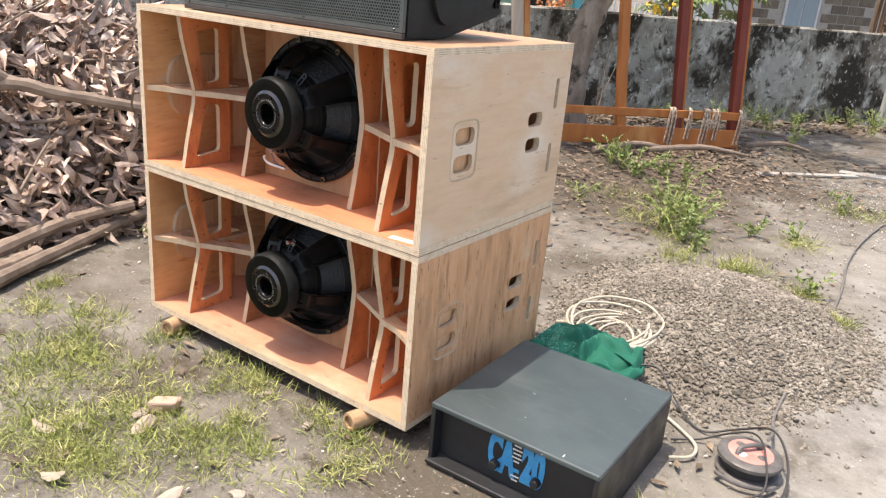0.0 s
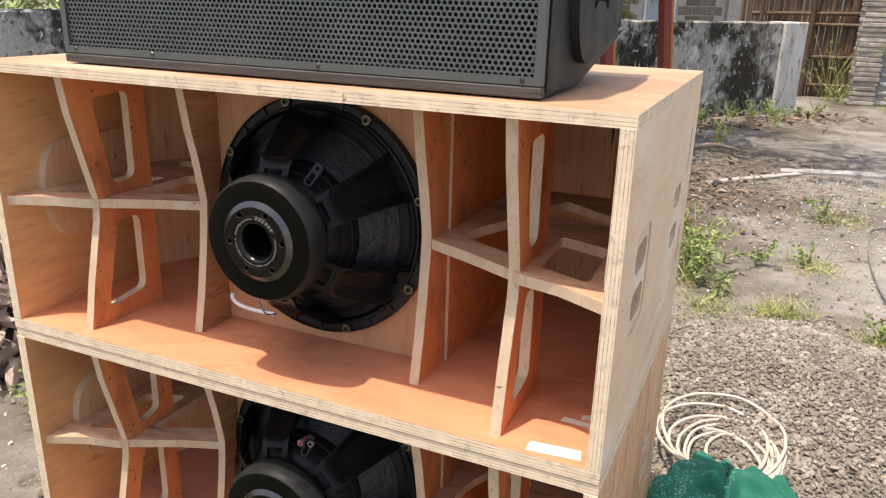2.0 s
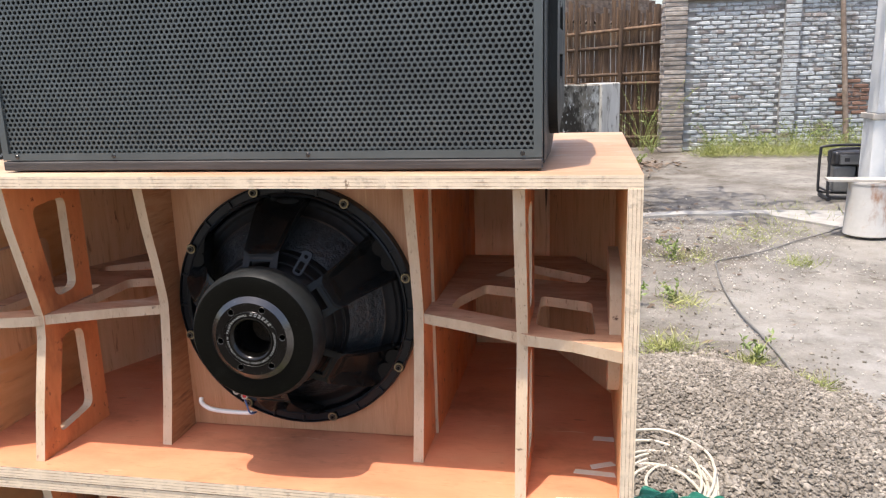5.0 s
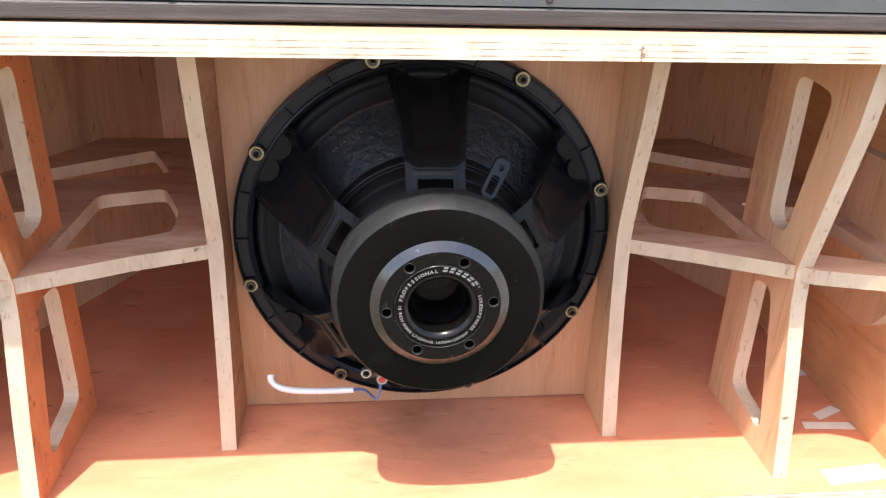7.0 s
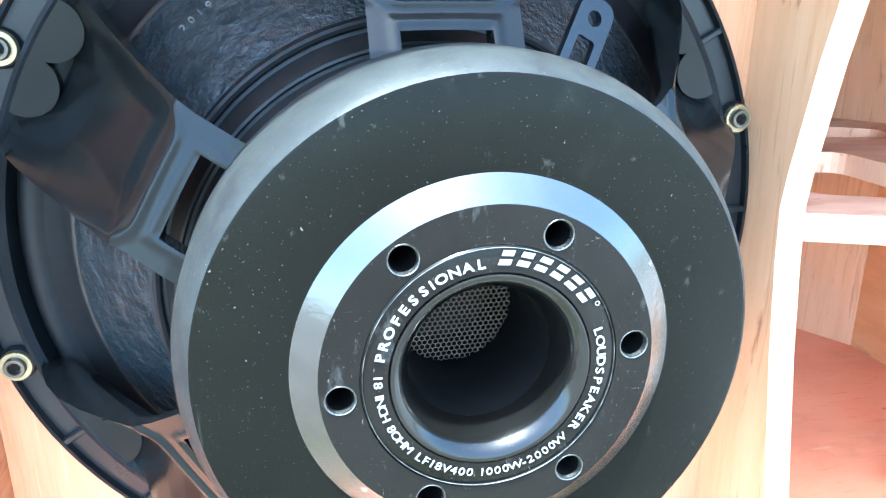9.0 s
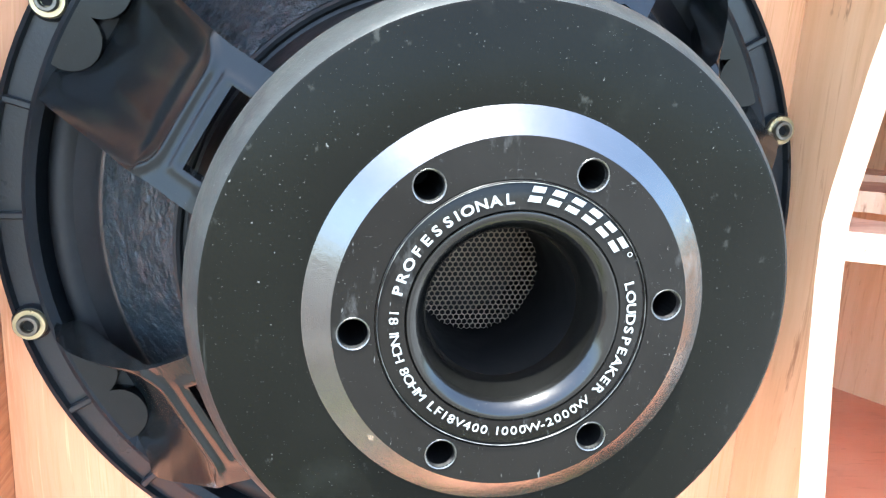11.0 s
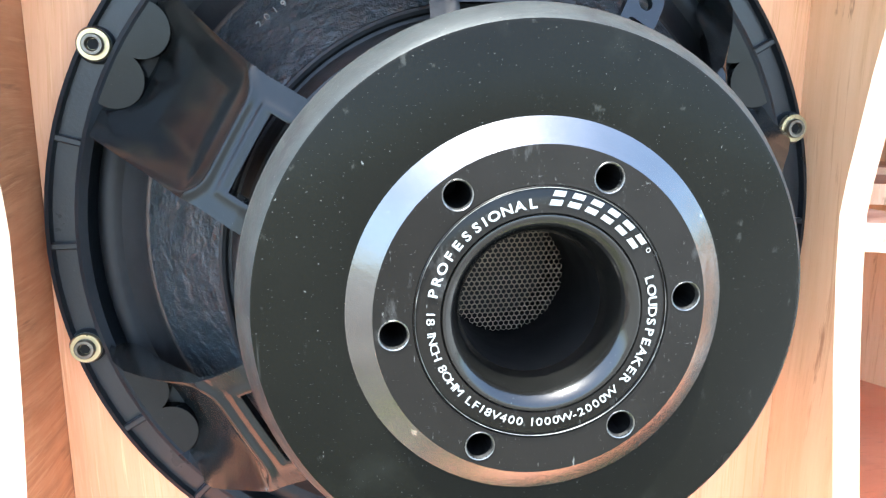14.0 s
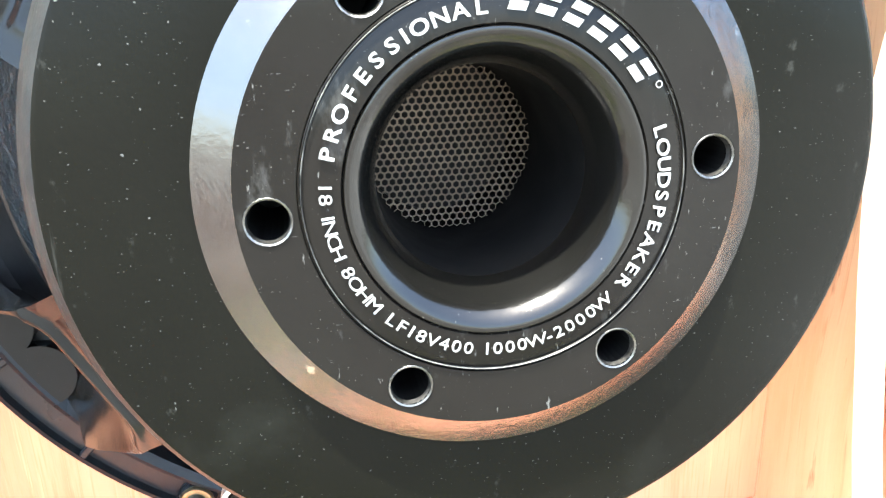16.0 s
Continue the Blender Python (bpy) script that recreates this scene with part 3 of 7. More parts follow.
        part("corner_reflector", bm, PLY_TAN, root, "tan slanting plywood board across the back corner")
    return root


PLY_TOP = make("top_board_plywood", ((0.25, (0.53, 0.325, 0.205)), (0.5, (0.46, 0.265, 0.158)), (0.75, (0.38, 0.205, 0.115))), 9, (0.5, 5, 1), 0.55, 0.1,
               bump=0.1, bump_scale=90, stains=(((0.60, 0.44, 0.31), 2.0, 0.50, 0.72, (1, 2, 1)), ((0.42, 0.34, 0.26), 9, 0.62, 0.72, (1, 1.5, 1))), warp=0.03)
Z_LOW, Z_UP = 0.06, 0.602
cabinet(Z_LOW, PLY_STREAK, PLY_DUSTY, "bare plywood subwoofer cabinet, streaky sides, resting on bamboo pieces")
up_cab = cabinet(Z_UP, PLY_PALE, PLY_FLOOR, "bare pale plywood subwoofer cabinet stacked on another cabinet")

# dark knot streak in the veneer at the back of the upper cabinet
KNOT = make("dark_wood_knot", ((0.3, (0.075, 0.034, 0.018)), (0.7, (0.13, 0.060, 0.030))), 40, (1, 1, 0.3), 0.6, bump=0.1)
part("knot_streak", plate([(0.433, 0.505), (0.441, 0.500), (0.443, 0.440), (0.441, 0.385), (0.438, 0.352), (0.4365, 0.390), (0.4345, 0.440)], (), "y", DEEP - T - 0.0007, DEEP - T - 0.0002), (KNOT, KNOT), up_cab, "long dark knot streak in the veneer")

# paper tape scraps on the floors
TAPE = make("white_paper_tape", ((0.3, (0.74, 0.70, 0.62)), (0.7, (0.66, 0.61, 0.52))), 40, rough=0.7, bump=0.1)
for i, (x, y, a, l, w) in enumerate(((0.535, 0.026, 4, 0.085, 0.028), (0.555, 0.120, -6, 0.07, 0.016), (0.568, 0.148, 22, 0.045, 0.016), (0.572, 0.245, -4, 0.04, 0.018))):
    bm = plate([(-l / 2, -w / 2), (l / 2, -w / 2 + 0.002), (l / 2 - 0.004, w / 2), (-l / 2 + 0.002, w / 2 - 0.002)], (), "z", 0, 0.0008)
    solid("tape_scrap", bm, TAPE, "torn scrap of white paper tape stuck on plywood", "tape", pose(x, y, Z_UP + T + 0.0005, 0, 0, a))

# ---- loudspeaker driver, back outward ----


def driver(m):
    root = thing("loudspeaker_driver", "large black loudspeaker driver, magnet facing out, screwed to the baffle", "loudspeaker", m, "bass drivers")

    def drawn_out(bm):
        """Draws out what lies behind the flange to the basket's true depth."""
        for v in bm.verts:
            if v.co.y < -0.0185:
                v.co.y = -0.0185 + (v.co.y + 0.0185) * 1.10
        return bm

    # flange with pockets
    bm = lathe([(0.203, 0.0), (0.2278, 0.0), (0.2278, -0.012), (0.2270, -0.0185), (0.2245, -0.0195), (0.2238, -0.0150), (0.2115, -0.0150), (0.2108, -0.0205),
                (0.2085, -0.0215), (0.2045, -0.019), (0.2035, -0.008)], 120, close=True)
    part("flange", bm, BLACK_CAST, root, smooth=True)
    for i in range(16):
        a = radians(15 + 45 * (i // 2) + (14 if i % 2 else 29.5))
        bm = box(0.2105, 0.2250, -0.0192, -0.0145, -0.0020, 0.0020, 0.0008, 1)
        bmesh.ops.rotate(bm, verts=bm.verts[:], matrix=Matrix.Rotation(-a, 3, "Y"))
        part("flange_rib", bm, BLACK_CAST, root)
    for i in range(8):
        a = radians(15 + 45 * i)
        at = Vector((0.2195 * math.cos(a), 0, 0.2195 * math.sin(a)))
        bm = lathe([(0.0, -0.0195), (0.0090, -0.0195), (0.0100, -0.0180), (0.0100, -0.012)], 24)
        bmesh.ops.translate(bm, verts=bm.verts[:], vec=at)
        part("bolt_boss", bm, BLACK_CAST, root, smooth=True)
        bm = lathe([(0.0, -0.0222), (0.0082, -0.0222), (0.0088, -0.0212), (0.0088, -0.0195)], 24)
        bmesh.ops.translate(bm, verts=bm.verts[:], vec=at)
        bolt = part("bolt", bm, ZINC, root, "yellow zinc washer with a dark socket bolt", smooth=True)
        bm = lathe([(0.0030, -0.0215), (0.0032, -0.0243), (0.0037, -0.0250), (0.0052, -0.0250), (0.0057, -0.0244), (0.0058, -0.0222)], 20)
        bmesh.ops.translate(bm, verts=bm.verts[:], vec=at)
        part("bolt_head", bm, BOLT_STEEL, bolt, "dark steel bolt head", smooth=True)
        bm = lathe([(0.0, -0.0226), (0.0031, -0.0226)], 6)
        bmesh.ops.translate(bm, verts=bm.verts[:], vec=at)
        part("socket", bm, BLACK_AND_SHADE, bolt)
    # cone, surround and spider
    bm = lathe([(0.2035, -0.003), (0.2015, -0.009), (0.1985, -0.0125), (0.1950, -0.0135), (0.1915, -0.0125), (0.1885, -0.0112), (0.1850, -0.0125), (0.1815, -0.0145), (0.1775, -0.0165), (0.1735, -0.0205), (0.172, -0.022)], 128)
    part("surround", bm, SURROUND, root, "matt black corrugated surround", smooth=True)
    bm = lathe([(0.172, -0.022), (0.150, -0.046), (0.128, -0.068), (0.105, -0.088), (0.075, -0.110)], 96)
    part("cone", drawn_out(bm), CONE_PAPER, root, "blue-black pressed paper cone", smooth=True)
    bm = lathe([(0.1735, -0.0206), (0.1731, -0.0218), (0.1722, -0.0228), (0.1708, -0.0236)], 160)
    part("glue_line", bm, GLUE, root, "thin dusty glue line round the cone", smooth=True)
    bm = lathe([(0.124, -0.070), (0.1242, -0.0875), (0.1236, -0.0900), (0.1222, -0.0908), (0.1206, -0.0902), (0.1196, -0.0885), (0.1180, -0.0890), (0.1135, -0.1040), (0.1126, -0.1056), (0.1114, -0.1060), (0.1104, -0.1048), (0.1090, -0.1050),
                (0.1045, -0.1180), (0.1030, -0.1195), (0.100, -0.1240), (0.085, -0.130)], 128)
    part("spider_ring", drawn_out(bm), SURROUND, root, smooth=True)
    bm = bmesh.new()
    for k, ch in enumerate("20191110"):
        a = radians(131 - k * 2.0)
        r = 0.156
        p = Vector((r * math.cos(a), -0.0435, r * math.sin(a)))
        text_bm(ch, 0.0062, bm, Matrix.Translation(p) @ Matrix.Rotation(-(a - math.pi / 2), 4, "Y") @ Matrix.Rotation(radians(90 + 45), 4, "X"))
    part("date_print", bm, INK_WHITE, root, "small pale printed numbers")
    # six cast legs: a deep trough with a stepped end, a lip and a window next to the magnet
    rows = [(0.2060, -0.0185, 0.0475, 0.0), (0.2040, -0.0290, 0.0462, 0.0125), (0.1965, -0.0480, 0.0430, 0.032), (0.1845, -0.0690, 0.0395, 0.037), (0.1690, -0.0910, 0.0362, 0.025), (0.1540, -0.1100, 0.0335, 0.0155),
            (0.142, -0.1250, 0.0320, 0.008), (0.134, -0.1355, 0.0308, 0.002), (0.127, -0.1400, 0.030, 0.0), (0.119, -0.1445, 0.030, 0.0), (0.111, -0.1490, 0.030, 0.0), (0.103, -0.1517, 0.030, 0.0), (0.088, -0.1535, 0.030, 0.0)]
    fine = []
    for a, b in zip(rows, rows[1:]):
        fine += [tuple(a[q] + (b[q] - a[q]) * k / 8 for q in range(4)) for k in range(8)]
    fine.append(rows[-1])
    us = [-1 + k / 20 for k in range(41)]
    run = [0.0]
    for a, b in zip(fine, fine[1:]):
        run.append(run[-1] + math.hypot(a[0] - b[0], a[1] - b[1]))
    end = run[61]
    for i in range(6):
        bm = bmesh.new()
        wall_drop = bm.verts.layers.float.new("wall_drop")
        grid = []
        for j, (r, y, half, deep) in enumerate(fine):
            line = []
            for u in us:
                x = u * half
                qx, ql = abs(x) - half + 0.0145, run[j] - end + 0.012
                sd = math.hypot(max(qx, 0), max(ql, 0)) + min(max(qx, ql), 0) - 0.012
                k1 = min(1.0, max(0.0, -sd / 0.0150))
                step = 0.0150 * k1 * k1 * (3 - 2 * k1) * min(1.0, run[j] / 0.05)
                lip = -0.0022 * math.exp(-((sd - 0.0014) / 0.0024) ** 2) * min(1.0, run[j] / 0.05)
                dish = deep * max(0.0, 1 - abs(u) ** 2.4)
                frame_lip = -0.0008 * math.exp(-((max(abs(x) - 0.0185, fine[j][0] - 0.1205) - 0.001) / 0.0018) ** 2) if j > 64 else 0.0
                vert = bm.verts.new((x, y + step + dish + lip + frame_lip, math.sqrt(max(r * r - x * x * (0.9 - 0.7 * min(1.0, j / 44)), 1e-6))))
                vert[wall_drop] = 0.9 * deep * abs(u) ** 5
                line.append(vert)
            grid.append(line)
        for j in range(len(fine) - 1):
            for k in range(len(us) - 1):
                if 73 <= j < 90 and 8 <= k <= 31:
                    continue
                bm.faces.new((grid[j][k], grid[j][k + 1], grid[j + 1][k + 1], grid[j + 1][k]))
        ext = bmesh.ops.extrude_face_region(bm, geom=bm.faces[:])
        for v in [g for g in ext["geom"] if isinstance(g, bmesh.types.BMVert)]:
            v.co.y += 0.008 + v[wall_drop]
            v.co.x *= 0.95
        bmesh.ops.recalc_face_normals(bm, faces=bm.faces[:])
        spin = Matrix.Rotation(radians(1 + 60 * i), 3, "Y")
        bmesh.ops.rotate(bm, verts=bm.verts[:], matrix=spin)
        leg = part("basket_leg", bm, LEG_CAST, root, smooth=True)
        leg.data.set_sharp_from_angle(angle=radians(62))
        for sx in (-1, 1) if i else ():
            lobe = [Vector((sx * 0.0150 + 0.0155 * math.cos(q * math.pi / 16), 0.2030 + 0.0155 * math.sin(q * math.pi / 16))) for q in range(32)]
            lobe = [v * min(1.0, 0.2088 / v.length) for v in lobe]
            bm = plate([(v.x, v.y) for v in lobe], (), "y", -0.0206, -0.012)
            bmesh.ops.rotate(bm, verts=bm.verts[:], matrix=spin)
            part("casting_pad", bm, (LEG_CAST, LEG_CAST), leg)
    # tabs, one bare and one with the terminals
    for a, full in ((59, False), (241, True)):
        spin = Matrix.Rotation(-radians(a - 90), 3, "Y")
        bm = plate(rounded(rect(-0.0085, 0.0085, 0.108, 0.149), 0.007), [rounded(rect(-0.0045, 0.0045, 0.112, 0.131), 0.002), circle(0, 0.140, 0.0034, 14)], "y", -0.1080, -0.1035)
        for q in bm.verts:
            q.co.y -= (0.149 - q.co.z) * 0.35
        bmesh.ops.rotate(bm, verts=bm.verts[:], matrix=spin)
        part("terminal_tab", drawn_out(bm), (BLACK_CAST, BLACK_CAST), root)
        if full:
            for ang, r, yt, cap, look_of in ((237.9, 0.1400, -0.1305, BLACK_AND_SHADE, ""), (245.4, 0.1362, -0.1365, RED_CAP, "red terminal cap")):
                at = Vector((r * math.cos(radians(ang)), 0, r * math.sin(radians(ang))))
                bm = lathe([(0.0, yt + 0.0008), (0.0030, yt + 0.0006), (0.0036, yt + 0.0016), (0.0038, yt + 0.022)], 16)
                bmesh.ops.translate(bm, verts=bm.verts[:], vec=at)
                post = part("terminal_post", bm, cap, root, look_of, smooth=True)
                bm = lathe([(0.0038, yt + 0.0012), (0.0041, yt), (0.0059, yt), (0.0062, yt + 0.0010), (0.0062, yt + 0.006), (0.0038, yt + 0.006)], 20, close=True)
                bmesh.ops.translate(bm, verts=bm.verts[:], vec=at)
                part("terminal_ring", bm, SILVER, post, "silver ring washer", smooth=True)
    # magnet stack, a touch off the flange's middle
    off = Vector((0.0024, -0.0120, 0.0060))
    bm = lathe([(0.070, -0.128), (0.096, -0.128), (0.100, -0.131), (0.1005, -0.138), (0.0955, -0.1395), (0.0955, -0.1435), (0.092, -0.1440)], 96)
    part("top_plate", bm, BLACK_CAST, root, smooth=True).location = off
    bm = lathe([(0.092, -0.1441), (0.1050, -0.1441), (0.1078, -0.1465), (0.1082, -0.150), (0.1082, -0.172), (0.1072, -0.1775), (0.1030, -0.1862), (0.1012, -0.1880)], 128)
    part("magnet_rim", bm, MAGNET_RIM, root, "grey worn rim of the magnet cover", smooth=True).location = off
    bm = lathe([(0.1012, -0.1880), (0.1000, -0.1885), (0.0705, -0.1885), (0.0692, -0.1885)], 128)
    part("back_plate", bm, MAGNET_BLACK, root, "satin black dusty back plate", smooth=True).location = off
    bm = lathe([(0.0692, -0.1885), (0.0600, -0.1945)], 160)
    part("chamfer_ring", bm, CHAMFER, root, "polished slanting ring", smooth=True).location = off
    bores = [(0.053 * math.cos(radians(4.4 + 60 * i)), 0.053 * math.sin(radians(4.4 + 60 * i))) for i in range(6)]
    bm = plate(circle(0, 0, 0.0600, 96), [circle(0, 0, 0.0463, 96)] + [circle(x, z, 0.0050, 20) for x, z in bores], "y", -0.1945, -0.186)
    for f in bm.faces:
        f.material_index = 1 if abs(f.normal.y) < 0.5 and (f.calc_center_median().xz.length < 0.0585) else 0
    hub = part("hub", bm, (HUB_BLACK, BLACK_AND_SHADE), root, "machined black hub with six bores")
    hub.location = off
    bm = lathe([(0.0464, -0.186), (0.0462, -0.1942), (0.0457, -0.1948), (0.0452, -0.1942), (0.0448, -0.1944), (0.0366, -0.1945), (0.0362, -0.1938)], 128)
    part("print_band", bm, HUB_BLACK, root, smooth=True).location = off
    bm = lathe([(0.0362, -0.1938), (0.0358, -0.1948), (0.0350, -0.1950), (0.0338, -0.1945), (0.0320, -0.1930), (0.0302, -0.1902), (0.0286, -0.1860), (0.0277, -0.1815), (0.0272, -0.1770)], 128)
    part("vent_flare", bm, FLARE, root, "glossy black flared vent lip", smooth=True).location = off
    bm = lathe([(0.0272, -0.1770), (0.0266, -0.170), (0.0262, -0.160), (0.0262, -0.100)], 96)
    part("vent_tube", bm, BLACK_AND_SHADE, root, smooth=True).location = off
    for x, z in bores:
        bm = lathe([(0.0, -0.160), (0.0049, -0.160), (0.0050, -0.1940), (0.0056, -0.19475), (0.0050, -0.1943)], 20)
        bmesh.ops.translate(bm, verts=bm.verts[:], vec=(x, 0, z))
        part("bore", bm, BLACK_AND_SHADE, hub)
        bm = lathe([(0.0047, -0.1925), (0.00505, -0.1945), (0.00545, -0.19475), (0.0056, -0.1946)], 24)
        bmesh.ops.translate(bm, verts=bm.verts[:], vec=(x, 0, z))
        part("bore_rim", bm, BORE_RIM, hub, "bright worn rim of a bore", smooth=True)
    bm = lathe([(0.0455, -0.1948), (0.04535, -0.1951), (0.0452, -0.1948)], 128, close=True)
    part("print_ring", bm, INK_DIM, root).location = off
    # vent screen of hexagon cells
    verts, faces = [], []
    pitch, rad = 0.00235, 0.0266
    rows_n = int(rad / (pitch * 0.866)) + 1
    for j in range(-rows_n, rows_n + 1):
        for i in range(-rows_n - 2, rows_n + 3):
            x, z = (i + 0.5 * (j % 2)) * pitch, j * pitch * 0.866
            if x * x + z * z > (rad - pitch * 0.3) ** 2:
                continue
            k = len(verts)
            for r in (pitch * 0.577, pitch * 0.43):
                verts += [(x + r * math.sin(math.pi / 3 * q), -0.132, z + r * math.cos(math.pi / 3 * q)) for q in range(6)]
            faces += [(k + q, k + (q + 1) % 6, k + 6 + (q + 1) % 6, k + 6 + q) for q in range(6)]
    mesh_of("vent_screen", verts, faces, MESH_METAL, "fine hexagonal metal mesh inside the vent", parent=root).location = off
    # disc closing the vent, the shade of its depth in the colour
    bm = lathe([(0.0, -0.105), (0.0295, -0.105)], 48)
    part("vent_floor", bm, BLACK_AND_SHADE, root).location = off
    # printing round the vent
    bm = bmesh.new()
    turn_y = lambda a: Matrix.Rotation(-a, 4, "Y")  # noqa: E731

    def arc(word, a0, a1, r, size, outward, fat=0.0):
        wide = [{"I": 0.5, "1": 0.75, "W": 1.45, "M": 1.3, " ": 0.65, "-": 0.7, "O": 1.15, "A": 1.05}.get(ch, 1.0) for ch in word]
        span = sum(wide) - wide[0] / 2 - wide[-1] / 2
        done = -wide[0] / 2
        for ch, wd in zip(word, wide):
            a = radians(a0 + (a1 - a0) * (done + wd / 2) / span)
            done += wd
            if ch == " ":
                continue
            p = Vector((r * math.cos(a), -0.1949, r * math.sin(a)))
            text_bm(ch, size, bm, Matrix.Translation(p) @ turn_y(a - math.pi / 2 + (0 if outward else math.pi)) @ Matrix.Rotation(radians(90), 4, "X") @ Matrix.Diagonal((1.22, 1, 1, 1)), 0.0002, fat)

    arc("PROFESSIONAL", 165.5, 96, 0.0400, 0.0047, True, 0.00010)
    arc("LOUDSPEAKER", 16, -39.5, 0.0401, 0.0046, True, 0.00005)
    arc("18 INCH 8OHM LF18V400 1000W-2000W", 176, 310, 0.0402, 0.0043, False)
    part("printing", bm, INK_WHITE, root, "white words printed round the vent").location = off
    # the maker's mark, as plain shapes
    for k in range(6):
        a = radians(83.5 - 9.3 * k)
        for z0, z1 in ((-0.0026, -0.0006), (0.0006, 0.0026)):
            lean = [(-0.0021 + z0 * 0.25, z0), (0.0021 + z0 * 0.25, z0), (0.0021 + z1 * 0.25, z1), (-0.0021 + z1 * 0.25, z1)]
            bar = part("emblem_bar", plate(lean, (), "y", -0.1949, -0.1946), (INK_WHITE, INK_WHITE), root)
            bar.matrix_basis = Matrix.Translation(off + Vector((0.0418 * math.cos(a), 0, 0.0418 * math.sin(a)))) @ turn_y(a - math.pi / 2)
    bm = lathe([(0.0006, -0.1949), (0.0009, -0.1949)], 16)
    part("emblem_dot", bm, INK_WHITE, root).location = off + Vector((0.0436 * math.cos(radians(30)), 0, 0.0436 * math.sin(radians(30))))
    return root


up_driver = driver(pose(CX, YB, Z_UP + CZ, 0, -1, 0))
low_driver = copy_thing(up_driver, pose(CX, YB, Z_LOW + CZ, 0, 166, 0))
tagged(low_driver, "large black loudspeaker driver in the lower cabinet, terminals upward")

# lead of the upper driver: white sleeve and blue core
bm = tube(glide([(-0.180, 0.169, 0.697), (-0.179, 0.165, 0.690), (-0.169, 0.165, 0.680), (-0.151, 0.165, 0.675), (-0.123, 0.165, 0.673), (-0.094, 0.165, 0.673), (-0.076, 0.164, 0.674)], 5), 0.0042, 10)
lead = thing("speaker_lead", "white sleeved lead with a thin blue core hanging below the driver", "cable")
part("sleeve", bm, WHITE_PLASTIC, lead, smooth=True)
part("blue_core", tube(glide([(-0.080, 0.164, 0.6735), (-0.062, 0.150, 0.683), (-0.048, 0.100, 0.705), (-0.043, 0.078, 0.735), (-0.0435, 0.0715, 0.752)], 5), 0.0016, 6), BLUE_WIRE, lead, "thin blue wire")

# ---- wide black speaker lying on top ----


